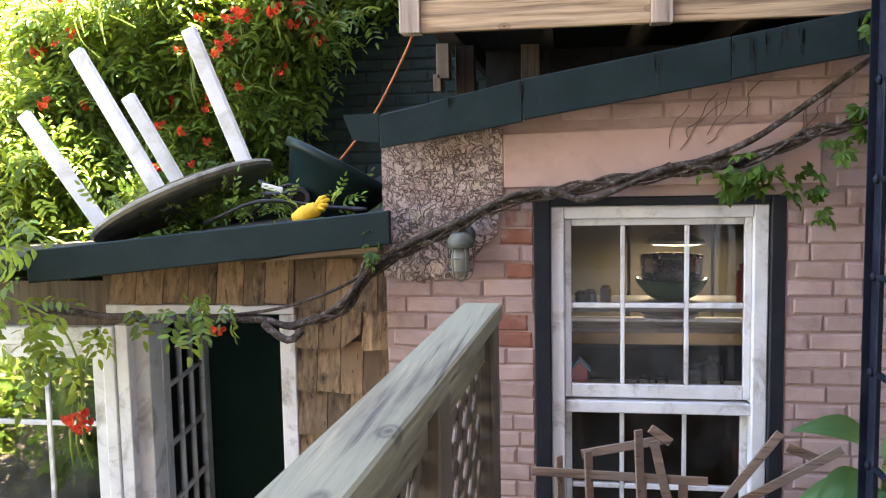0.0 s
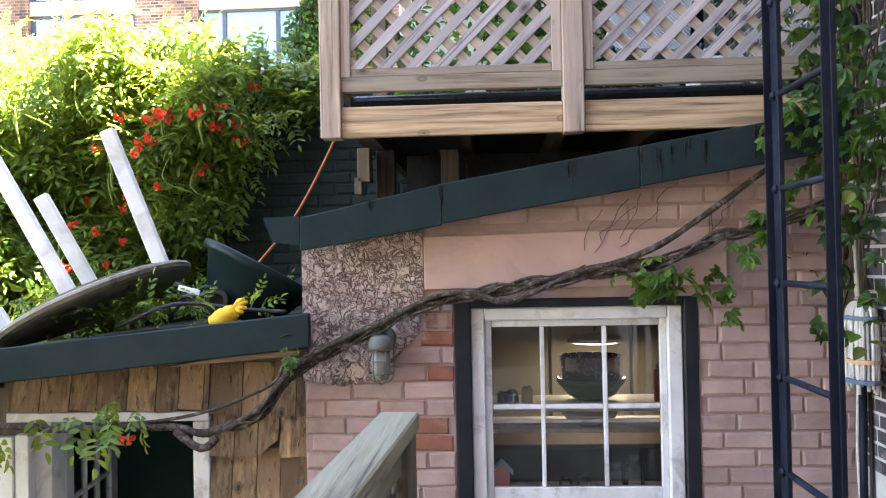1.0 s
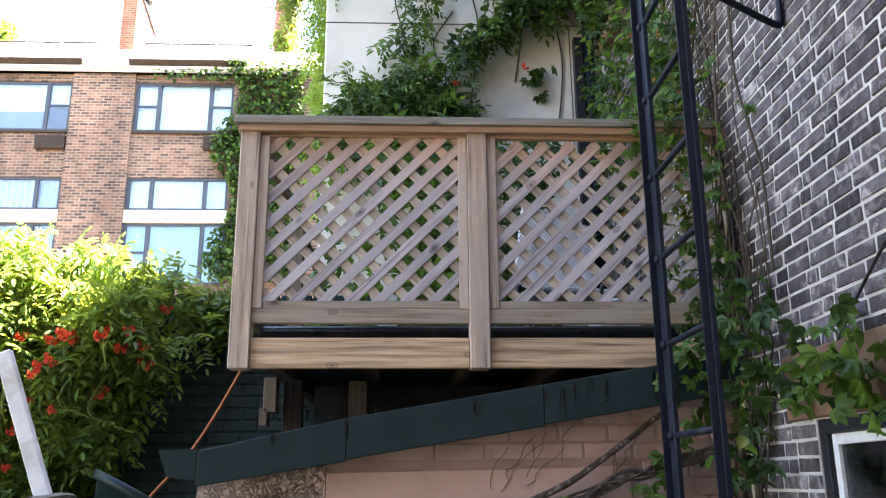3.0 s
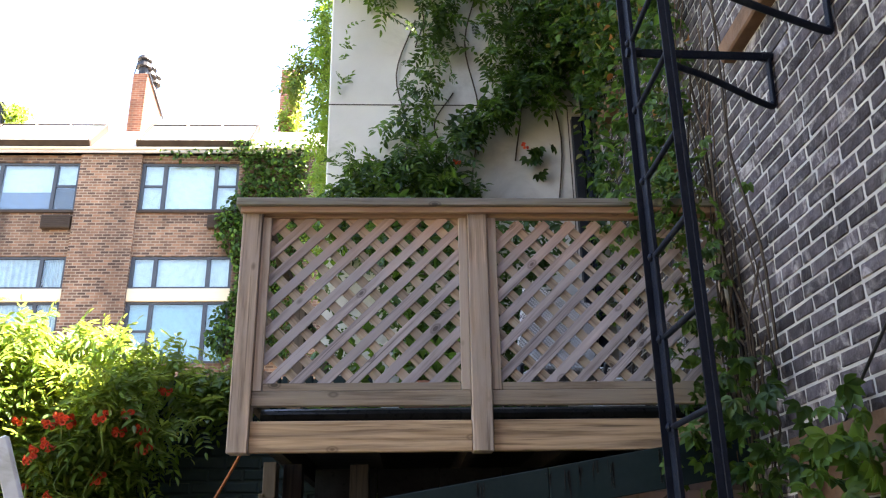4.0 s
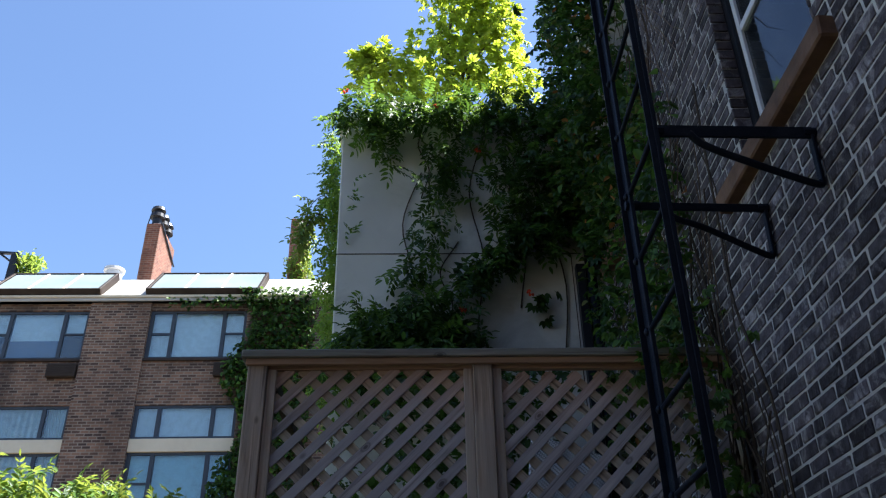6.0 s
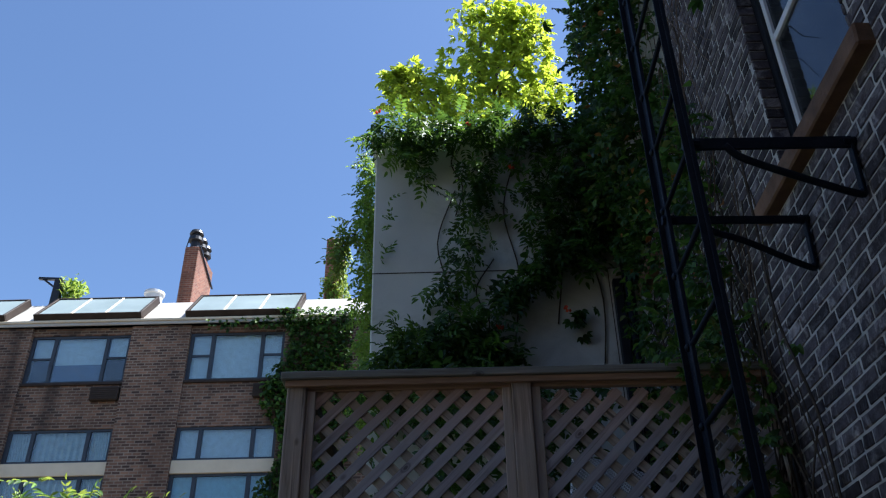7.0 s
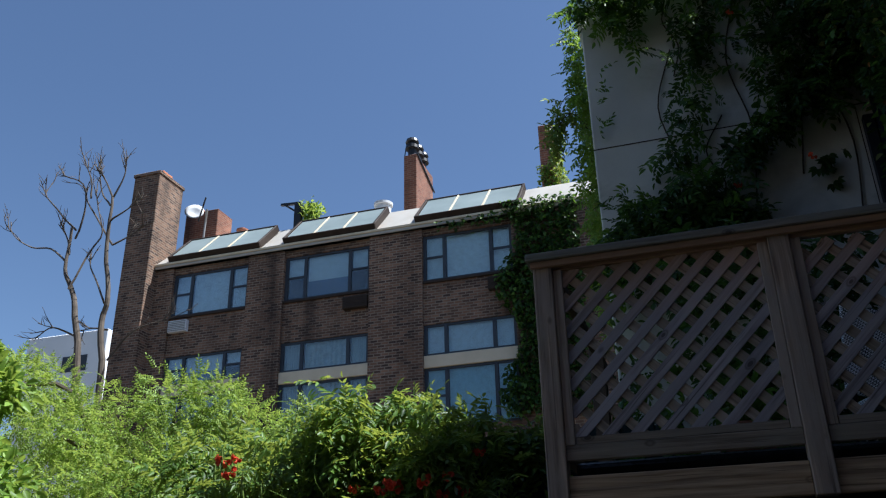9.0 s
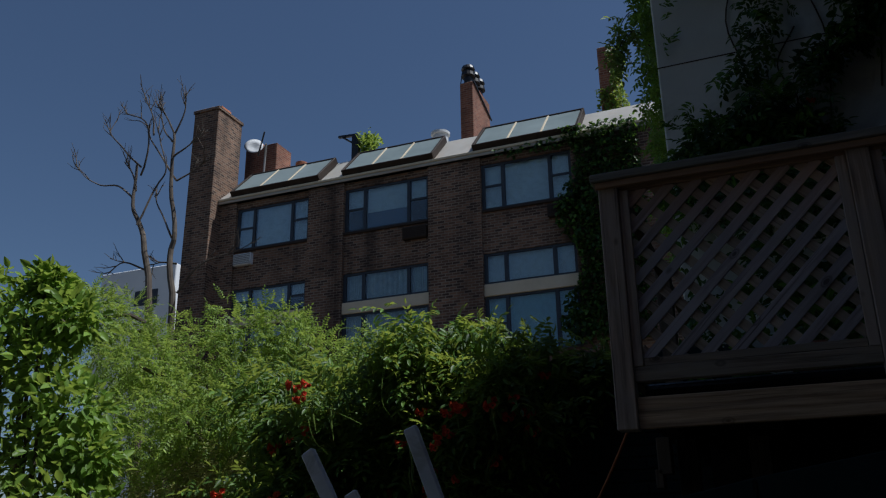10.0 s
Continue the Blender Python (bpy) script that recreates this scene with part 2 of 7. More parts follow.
M_PINE_X = wood("pine_x", (0.58, 0.37, 0.2), (0.92, 0.67, 0.44), "x", cathedral=True, grain=40)
M_POST = wood("weathered_post", (0.4, 0.28, 0.2), (0.84, 0.64, 0.5), "z", grey=(0.58, 0.48, 0.41))
M_RAIL_X = wood("weathered_rail", (0.3, 0.23, 0.17), (0.58, 0.47, 0.36), "x", grey=(0.44, 0.38, 0.31), fresh=(4.0, 4.2, (0.26, 0.14, 0.075)))
M_CAP_X = wood("cap_rail", (0.24, 0.21, 0.17), (0.42, 0.37, 0.31), "x", grey=(0.33, 0.33, 0.27))
M_STRIP = wood("grey_strip", (0.36, 0.32, 0.35), (0.74, 0.67, 0.7), "x", grey=(0.58, 0.54, 0.58), spread=0.2, fresh=(4.02, 4.36, (0.34, 0.19, 0.11)))
M_STRIP_BACK = wood("tan_strip", (0.38, 0.3, 0.235), (0.7, 0.58, 0.46), "x", grey=(0.56, 0.48, 0.4), spread=0.2, fresh=(4.12, 4.4, (0.34, 0.19, 0.11)))
M_HANDRAIL = wood("handrail", (0.13, 0.1, 0.055), (0.46, 0.39, 0.25), "y", grey=(0.33, 0.3, 0.19), grain=60)
M_OLDWOOD_Z = wood("old_wood", (0.1, 0.07, 0.045), (0.26, 0.18, 0.115), "z", grey=(0.16, 0.125, 0.09))
M_SHINGLE = wood("cedar_shingle", (0.07, 0.04, 0.022), (0.6, 0.4, 0.24), "z", grey=(0.3, 0.19, 0.11), grain=45, spread=0.45)
M_LATTICE_BIT = wood("lath", (0.24, 0.14, 0.09), (0.5, 0.34, 0.24), "x", grey=(0.3, 0.22, 0.18))
M_PINK = mottled("pink_paint", (0.3, 0.2, 0.182), (0.44, 0.312, 0.288), 6, 0.7, 0.7, 70, spread=0.09, stain=(0.27, 0.19, 0.165), depth=0.003)
M_PINK_MORTAR = mottled("pink_joint", (0.25, 0.165, 0.148), (0.38, 0.27, 0.245), 8, 0.85, 0.6, 90, depth=0.003)
M_LINTEL = mottled("pink_lintel", (0.42, 0.275, 0.235), (0.52, 0.355, 0.31), 3, 0.6, 0.35, 50, stain=(0.35, 0.24, 0.21), depth=0.002)
M_REDBRICK = mottled("bare_red_brick", (0.17, 0.062, 0.042), (0.3, 0.13, 0.09), 9, 0.85, 0.6, 90, spread=0.2, stain=(0.33, 0.24, 0.21))
M_CRACK = crackled("crazed_pink_paint")
M_DARKBRICK = mottled("dark_brick", (0.034, 0.028, 0.032), (0.13, 0.114, 0.122), 16, 0.85, 1.0, 70, spread=0.5, stain=(0.3, 0.275, 0.27), spec=0.15, depth=0.006)
M_DARKBRICK_REST = mottled("dark_brick_rest", (0.034, 0.028, 0.032), (0.13, 0.114, 0.122), 16, 0.85, 1.0, 70, spread=0.5, island=True, stain=(0.3, 0.275, 0.27), spec=0.15, depth=0.006)
M_MORTAR = mottled("pale_mortar", (0.36, 0.345, 0.33), (0.58, 0.56, 0.525), 9, 0.9, 0.8, 60)
M_GREENBRICK = mottled("green_painted_brick", (0.014, 0.028, 0.03), (0.03, 0.05, 0.052), 4, 0.65, 0.5, 40, spread=0.15, island=True, spec=0.1)
M_FASCIA = mottled("dark_green_fascia", (0.009, 0.019, 0.021), (0.02, 0.034, 0.036), 5, 0.5, 0.3, 40, stain=(0.012, 0.026, 0.026), spec=0.1)
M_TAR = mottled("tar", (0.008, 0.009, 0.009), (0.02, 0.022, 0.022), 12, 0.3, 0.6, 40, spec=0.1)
M_ROOFING = mottled("roofing_felt", (0.03, 0.03, 0.03), (0.07, 0.068, 0.064), 4, 0.95, 0.5, 120, spec=0.1)
M_WHITE = mottled("white_paint", (0.58, 0.585, 0.6), (0.76, 0.765, 0.78), 9, 0.55, 0.5, 60, stain=(0.34, 0.32, 0.3), depth=0.002)
M_BLACKTRIM = mottled("black_trim", (0.012, 0.014, 0.018), (0.028, 0.03, 0.036), 6, 0.4, 0.2, 60, spec=0.1)
M_IRON = mottled("blue_black_iron", (0.006, 0.008, 0.015), (0.012, 0.016, 0.027), 9, 0.5, 0.5, 80, stain=(0.02, 0.024, 0.034), spec=0.1)
M_GREENROOM = mottled("dark_green_plaster", (0.03, 0.085, 0.075), (0.045, 0.12, 0.1), 2, 0.7, 0.1)
# cream far below its own tone: the room's dimness is in the colour
M_CREAM_DIM = mottled("dimmed_cream_plaster", (0.1, 0.092, 0.07), (0.135, 0.125, 0.095), 2, 0.8, 0.1)
M_GLASS = pane_glass("window_pane")
M_FARGLASS = pane_glass("far_pane", (0.86, 0.94, 0.97), 1.6, 0.04)
M_STUCCO = mottled("pale_stucco", (0.54, 0.53, 0.48), (0.7, 0.69, 0.64), 1.6, 0.9, 0.5, 80, stain=(0.46, 0.455, 0.41), shift=False)
# wall out of view, kept dark so that it bounces little light
M_BACKWALL = mottled("unseen_dark_wall", (0.06, 0.045, 0.04), (0.12, 0.09, 0.08), 1.5, 0.9, 0.3)
M_FARBRICK = far_brick("far_brick")
M_CHIMBRICK = far_brick("chimney_brick", (0.16, 0.05, 0.03), (0.3, 0.115, 0.065), (0.28, 0.19, 0.14))
M_REDCHIM = mottled("chimney_pot_clay", (0.4, 0.14, 0.07), (0.55, 0.22, 0.11), 4, 0.8)
M_CREAMBAND = mottled("cream_band", (0.55, 0.46, 0.32), (0.7, 0.6, 0.44), 2, 0.7)
M_FARFRAME = mottled("slate_frame", (0.03, 0.036, 0.048), (0.05, 0.06, 0.075), 3, 0.5)
M_BLIND = mottled("white_blind", (0.68, 0.7, 0.7), (0.8, 0.82, 0.82), 0.8, 0.8, 0.05)
M_SHADE_BLUE = mottled("blue_grey_shade", (0.1, 0.13, 0.2), (0.15, 0.19, 0.28), 1, 0.6, 0.05)
M_AQUA = mottled("aqua_blind", (0.3, 0.5, 0.55), (0.4, 0.6, 0.64), 1, 0.6, 0.05)
M_ROOFWHITE = mottled("white_metal_roof", (0.34, 0.32, 0.285), (0.46, 0.44, 0.4), 1.2, 0.6, 0.1, 20, stain=(0.4, 0.34, 0.28))
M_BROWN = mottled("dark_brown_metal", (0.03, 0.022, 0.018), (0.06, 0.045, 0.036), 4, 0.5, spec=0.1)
M_SKYLIGHT = mottled("skylight_glass", (0.16, 0.2, 0.2), (0.26, 0.31, 0.31), 0.8, 0.5, 0.05)
M_GALV = mottled("galvanised", (0.24, 0.24, 0.23), (0.36, 0.36, 0.35), 9, 0.5, 0.2, metal=0.3)
M_LAMPCAP = mottled("oxidised_lamp_metal", (0.06, 0.065, 0.055), (0.17, 0.175, 0.15), 14, 0.55, 0.4)
M_PALEMETAL = mottled("pale_metal", (0.5, 0.51, 0.52), (0.62, 0.63, 0.64), 2, 0.6, 0.1)
M_CONCRETE = mottled("pale_concrete", (0.7, 0.71, 0.72), (0.8, 0.81, 0.82), 0.5, 0.9, 0.1)
M_SOIL = mottled("garden_soil", (0.05, 0.04, 0.028), (0.12, 0.1, 0.07), 2, 0.95, 0.6, 30)
M_BARK = mottled("vine_bark", (0.018, 0.014, 0.012), (0.13, 0.1, 0.08), 45, 0.9, 1.0, 160, depth=0.008, stain=(0.25, 0.215, 0.19), shift=False)
M_TWIG = mottled("twig", (0.03, 0.022, 0.016), (0.1, 0.078, 0.058), 20, 0.9, 0.5, 100, shift=False)
M_DRYTWIG = mottled("dry_twig", (0.05, 0.034, 0.024), (0.19, 0.135, 0.095), 20, 0.9, 0.5, 100, shift=False)
M_BAREBARK = mottled("bare_bark", (0.055, 0.043, 0.034), (0.17, 0.14, 0.11), 3, 0.9, 0.5, 30, shift=False)
M_TRUMPET = leafy("trumpet_leaf", (0.014, 0.045, 0.01), (0.1, 0.19, 0.035), (0.52, 0.62, 0.09), amount=0.3)
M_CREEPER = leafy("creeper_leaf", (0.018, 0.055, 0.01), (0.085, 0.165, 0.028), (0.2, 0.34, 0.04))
# lighter vine leaf: sunlight at the building corner is put into the colour
M_SUNLIT_CORNER = leafy("sunlit_corner_leaf", (0.025, 0.07, 0.012), (0.11, 0.21, 0.035), (0.36, 0.52, 0.06), amount=0.38)
M_DRYLEAF = leafy("dry_creeper_leaf", (0.05, 0.06, 0.015), (0.13, 0.14, 0.03), (0.22, 0.24, 0.05))
# darker copy of the creeper leaf, with shade put into its green
M_CREEPER_SHADE = leafy("shade_darkened_creeper_leaf", (0.009, 0.028, 0.007), (0.04, 0.088, 0.02), (0.1, 0.19, 0.025))
M_LIME = leafy("lime_leaf", (0.12, 0.2, 0.02), (0.28, 0.36, 0.04), (0.62, 0.72, 0.06), amount=0.5)
M_LOCUST = leafy("locust_leaf", (0.08, 0.15, 0.025), (0.24, 0.35, 0.06), (0.48, 0.6, 0.1), amount=0.36)
M_BAMBOO = leafy("bamboo_leaf", (0.2, 0.22, 0.07), (0.42, 0.42, 0.18), (0.5, 0.5, 0.16), amount=0.35)
M_SHRUB = leafy("shrub_leaf", (0.07, 0.14, 0.02), (0.2, 0.32, 0.06), (0.42, 0.55, 0.08))
M_HOSTA = leafy("hosta_leaf", (0.035, 0.09, 0.03), (0.07, 0.15, 0.055), (0.25, 0.45, 0.1), amount=0.25)
M_REDLEAF = leafy("turning_leaf", (0.25, 0.09, 0.03), (0.4, 0.18, 0.06), (0.5, 0.2, 0.05))
M_FLOWER = leafy("trumpet_flower", (0.5, 0.045, 0.025), (0.72, 0.1, 0.05), (0.75, 0.14, 0.06), amount=0.3)
M_POD = leafy("seed_pod", (0.12, 0.2, 0.04), (0.2, 0.28, 0.07), (0.3, 0.4, 0.08))
M_TABLE = mottled("grey_tabletop", (0.13, 0.12, 0.09), (0.3, 0.28, 0.23), 7, 0.85, 0.4, 60, stain=(0.08, 0.07, 0.05))
# under-deck timber: the shade down there is put into the wood colour
M_SHADE_WOOD = wood("shade_darkened_wood", (0.03, 0.022, 0.016), (0.1, 0.075, 0.055), "z")
M_LEG = mottled("white_leg", (0.5, 0.5, 0.51), (0.68, 0.68, 0.69), 8, 0.6, 0.2, 50, stain=(0.42, 0.41, 0.38))
M_POT = mottled("dark_green_plastic", (0.006, 0.015, 0.015), (0.012, 0.023, 0.024), 5, 0.35, 0.1, spec=0.1)
M_BLACK = mottled("black_plastic", (0.012, 0.012, 0.014), (0.03, 0.03, 0.034), 6, 0.4, 0.2)
M_YELLOW = mottled("yellow_glove", (0.62, 0.36, 0.02), (0.8, 0.52, 0.05), 14, 0.7, 0.4)
M_ORANGE = mottled("orange_cord", (0.32, 0.095, 0.03), (0.45, 0.15, 0.05), 20, 0.6)
M_TERRA = mottled("terracotta", (0.28, 0.1, 0.06), (0.4, 0.17, 0.1), 6, 0.8)
M_STONE = mottled("brown_stone", (0.09, 0.05, 0.03), (0.23, 0.13, 0.078), 9, 0.85, 0.8, 60, stain=(0.1, 0.065, 0.045))
M_LAMPGLASS = mottled("frosted_glass", (0.17, 0.17, 0.15), (0.26, 0.26, 0.23), 9, 0.3, 0.2)
M_MOP = mottled("grey_cotton", (0.4, 0.38, 0.34), (0.66, 0.64, 0.6), 25, 0.95, 0.5)
M_MOPBLUE = mottled("blue_stitch", (0.08, 0.11, 0.16), (0.14, 0.18, 0.25), 25, 0.95)
M_MOPORANGE = mottled("orange_stitch", (0.5, 0.28, 0.16), (0.62, 0.36, 0.22), 25, 0.95)
M_CABLE = mottled("tan_cable", (0.4, 0.35, 0.26), (0.55, 0.5, 0.4), 12, 0.6)
M_GREENBOWL = mottled("green_enamel", (0.06, 0.16, 0.04), (0.1, 0.22, 0.06), 3, 0.25, 0.05)
M_STEEL = mottled("dull_steel", (0.25, 0.25, 0.25), (0.4, 0.4, 0.4), 5, 0.25, 0.05, metal=0.9)
M_WHITEBOWL = mottled("white_china", (0.6, 0.6, 0.58), (0.72, 0.72, 0.7), 3, 0.25, 0.05)
M_PINKHOUSE = mottled("pink_birdhouse", (0.6, 0.2, 0.22), (0.7, 0.3, 0.3), 8, 0.6)
M_BLUEROOF = mottled("blue_birdhouse_roof", (0.2, 0.35, 0.5), (0.3, 0.45, 0.6), 8, 0.6)
M_REDJAR = mottled("red_tin", (0.35, 0.06, 0.03), (0.45, 0.1, 0.05), 6, 0.4)
M_CHECK = checked("checked_cloth")
M_CURTAIN = mottled("sheer_curtain", (0.5, 0.52, 0.5), (0.66, 0.68, 0.66), 5, 0.9)
M_GLOW = glowing("lamp_glow", (1.0, 0.88, 0.62), 1.3)


# ---- building tools ----
def world_of(ob):
    up = world_of(ob.parent) @ ob.matrix_parent_inverse if ob.parent else Matrix()
    return up @ ob.matrix_basis


def thing(name, at, label, category, group="", kind=""):
    ob = new(name)
    ob.empty_display_size = 0.1
    ob.matrix_basis = Matrix.Translation(at)
    return tagged(ob, label, category, group, kind)


def hang(ob, parent):
    if parent is not None:
        ob.parent = parent
        ob.matrix_parent_inverse = world_of(parent).inverted()
    return ob


def part(name, bm, material, parent=None, label="", smooth=False):
    me = bpy.data.meshes.new(name)
    bm.normal_update()
    bm.to_mesh(me)
    bm.free()
    me.materials.append(material)
    if smooth:
        me.polygons.foreach_set("use_smooth", [True] * len(me.polygons))
    ob = hang(new(name, me), parent)
    return tagged(ob, label) if label else ob


def raw(name, verts, faces, material, parent=None, label="", smooth=False):
    me = bpy.data.meshes.new(name)
    me.from_pydata(np.asarray(verts).tolist(), [], faces if isinstance(faces, list) else faces.tolist())
    me.materials.append(material)
    if smooth:
        me.polygons.foreach_set("use_smooth", [True] * len(me.polygons))
    ob = hang(new(name, me), parent)
    return tagged(ob, label) if label else ob


def box(bm, x0, x1, y0, y1, z0, z1, bevel=0.0, m=None, jitter=0.0):
    """Adds a box, with worn edges if bevel is given."""
    t = bmesh.new()
    vs = [t.verts.new((x, y, z)) for x in (x0, x1) for y in (y0, y1) for z in (z0, z1)]
    for f in ((0, 1, 3, 2), (4, 6, 7, 5), (0, 4, 5, 1), (2, 3, 7, 6), (0, 2, 6, 4), (1, 5, 7, 3)):
        t.faces.new([vs[i] for i in f])
    if jitter:
        for v in t.verts:
            v.co += Vector([random.uniform(-jitter, jitter) for _ in range(3)])
    if bevel:
        bmesh.ops.bevel(t, geom=t.edges[:], offset=bevel, segments=1, affect="EDGES")
    if m is not None:
        bmesh.ops.transform(t, matrix=m, verts=t.verts)
    join(bm, t)
    return bm


def join(bm, t):
    """Moves all of t into bm."""
    index = {v: bm.verts.new(v.co) for v in t.verts}
    for f in t.faces:
        bm.faces.new([index[v] for v in f.verts])
    t.free()
    return bm


def boxed(*a, **k):
    return box(bmesh.new(), *a, **k)


def prism(bm, outline, axis, a, b):
    """A slab with the outline (pairs) in the plane across the axis, from a to b."""
    put = {"y": lambda p, d: (p[0], d, p[1]), "x": lambda p, d: (d, p[0], p[1]), "z": lambda p, d: (p[0], p[1], d)}[axis]
    lo, hi = [bm.verts.new(put(p, a)) for p in outline], [bm.verts.new(put(p, b)) for p in outline]
    n = len(outline)
    bm.faces.new(lo)
    bm.faces.new(hi[::-1])
    for i in range(n):
        bm.faces.new((lo[i], hi[i], hi[(i + 1) % n], lo[(i + 1) % n]))
    bmesh.ops.recalc_face_normals(bm, faces=bm.faces[:])
    return bm


def tube(bm, points, radii, sides=8, wobble=0.0):
    """A round bar along the points, with a radius at each of them."""
    pts = [Vector(p) for p in points]
    radii = [radii] * len(pts) if isinstance(radii, (int, float)) else radii
    rings, side = [], None
    for i, p in enumerate(pts):
        d = (pts[min(i + 1, len(pts) - 1)] - pts[max(i - 1, 0)]).normalized()
        if side is None:
            side = d.orthogonal().normalized()
        side = (side - d * side.dot(d)).normalized()
        other = d.cross(side)
        ring = []
        for k in range(sides):
            a = 2 * math.pi * k / sides
            r = radii[i] * (1 + wobble * random.uniform(-1, 1))
            ring.append(bm.verts.new(p + r * (math.cos(a) * side + math.sin(a) * other)))
        rings.append(ring)
    for r0, r1 in zip(rings, rings[1:]):
        for k in range(sides):
            bm.faces.new((r0[k], r0[(k + 1) % sides], r1[(k + 1) % sides], r1[k]))
    bm.faces.new(rings[0][::-1])
    bm.faces.new(rings[-1])
    return bm


def curve(points, steps=6):
    """A smooth line through the points."""
    p = [Vector(q) for q in points]
    p = [2 * p[0] - p[1], *p, 2 * p[-1] - p[-2]]
    out = []
    for a, b, c, d in zip(p, p[1:], p[2:], p[3:]):
        for k in range(steps):
            t = k / steps
            out.append(0.5 * (2 * b + (c - a) * t + (2 * a - 5 * b + 4 * c - d) * t * t + (3 * b - a - 3 * c + d) * t**3))
    return [*out, p[-2]]


def lathe(bm, profile, at, m=None, sides=24):
    """Turns the profile (radius, height) round the vertical through at."""
    rings = []
    m = m or Matrix()
    for r, h in profile:
        rings.append([bm.verts.new(Vector(at) + m @ Vector((r * math.cos(2 * math.pi * k / sides), r * math.sin(2 * math.pi * k / sides), h))) for k in range(sides)])
    for a, b in zip(rings, rings[1:]):
        for k in range(sides):
            bm.faces.new((a[k], a[(k + 1) % sides], b[(k + 1) % sides], b[k]))
    if profile[0][0] > 1e-4:
        bm.faces.new(rings[0][::-1])
    if profile[-1][0] > 1e-4:
        bm.faces.new(rings[-1])
    return bm


def bar(bm, a, b, w, d, up=(0, 0, 1), bevel=0.0):
    """A straight bar of section w x d from a to b; d is measured along up."""
    a, b, up = Vector(a), Vector(b), Vector(up)
    x = (b - a).normalized()
    z = (up - x * up.dot(x)).normalized()
    y = z.cross(x)
    m = Matrix((x, y, z)).transposed().to_4x4()
    m.translation = a
    return box(bm, 0, (b - a).length, -w / 2, w / 2, -d / 2, d / 2, bevel, m)


# ---- leaves ----
rng = np.random.default_rng(7)


def unit(v):
    return v / np.maximum(np.linalg.norm(v, axis=-1, keepdims=True), 1e-9)


def leaf_arrays(base, way, face, length, width, fold=0.25, droop=0.15):
    """Pointed oval leaves, folded along the midrib: corners and faces."""
    base, way, face = np.asarray(base, float), unit(np.asarray(way, float)), np.asarray(face, float)
    side = unit(np.cross(way, face))
    face = np.cross(side, way)
    L, W = np.reshape(length, (-1, 1)) * np.ones((len(base), 1)), np.reshape(width, (-1, 1)) * np.ones((len(base), 1))
    up = face * W * fold
    down = face * L * droop
    rows = [base]
    for u, h, drop in ((0.2, 0.36, 0.05), (0.48, 0.5, 0.2), (0.78, 0.31, 0.55)):
        rows.append(base + u * L * way + h * W * side + up * 2 * h - drop * down)
    rows.append(base + L * way - down)
    for u, h, drop in ((0.78, 0.31, 0.55), (0.48, 0.5, 0.2), (0.2, 0.36, 0.05)):
        rows.append(base + u * L * way - h * W * side + up * 2 * h - drop * down)
    rows.append(base + 0.48 * L * way - 0.2 * down)
    verts = np.stack(rows, 1).reshape(-1, 3)
    k = 9 * np.arange(len(base))[:, None]
    faces = np.concatenate([k + [0, 1, 2, 8], k + [8, 2, 3, 4], k + [0, 8, 6, 7], k + [8, 4, 5, 6]])
    return verts, faces


def leaves(name, groups, material, parent, label=""):
    verts, faces, n = [], [], 0
    for v, f in groups:
        verts.append(v)
        faces.append(f + n)
        n += len(v)
    verts, faces = np.concatenate(verts), np.concatenate(faces)
    me = bpy.data.meshes.new(name)
    me.vertices.add(len(verts))
    me.vertices.foreach_set("co", verts.ravel())
    me.loops.add(faces.size)
    me.loops.foreach_set("vertex_index", faces.ravel())
    me.polygons.add(len(faces))
    me.polygons.foreach_set("loop_start", np.arange(0, faces.size, 4))
    me.polygons.foreach_set("use_smooth", np.ones(len(faces), bool))
    me.update(calc_edges=True)
    me.materials.append(material)
    ob = hang(new(name, me), parent)
    return tagged(ob, label, kind="") if label else ob


def pinnate(base, way, face, length, pairs=4, leaflet=0.4, slim=0.42, droop=0.25):
    """Feathered leaves: pairs of leaflets along a stalk and one at its tip."""
    base, way, face = np.asarray(base, float), unit(np.asarray(way, float)), unit(np.asarray(face, float))
    n = len(base)
    side = unit(np.cross(way, face))
    face = np.cross(side, way)
    L = np.reshape(length, (-1, 1)) * np.ones((n, 1))
    out = []
    for k in range(pairs + 1):
        u = 0.22 + 0.78 * k / pairs
        p = base + way * L * u - face * L * droop * u * u
        size = L * leaflet * (1 - 0.35 * abs(u - 0.55))
        if k == pairs:
            out.append(leaf_arrays(p, way - face * droop, face, size, size * slim))
        else:
            for s in (-1, 1):
                w = way * rng.uniform(0.35, 0.75, (n, 1)) + s * side - face * rng.uniform(0.0, 0.5, (n, 1))
                out.append(leaf_arrays(p, w, face + 0.25 * rng.normal(size=(n, 3)), size * rng.uniform(0.75, 1.1, (n, 1)), size * slim))
    return out


def palmate(base, way, face, length, fingers=5, slim=0.45):
    """Creeper leaves: leaflets that fan out from the stalk's end."""
    base, way, face = np.asarray(base, float), unit(np.asarray(way, float)), unit(np.asarray(face, float))
    n = len(base)
    side = unit(np.cross(way, face))
    face = np.cross(side, way)
    L = np.reshape(length, (-1, 1)) * np.ones((n, 1))
    out = []
    for k in range(fingers):
        a = (k - (fingers - 1) / 2) * 0.72
        w = math.cos(a) * way + math.sin(a) * side
        size = L * (1 - 0.14 * abs(a))
        out.append(leaf_arrays(base, w, face + 0.15 * rng.normal(size=(n, 3)), size, size * slim, droop=0.3))
    return out


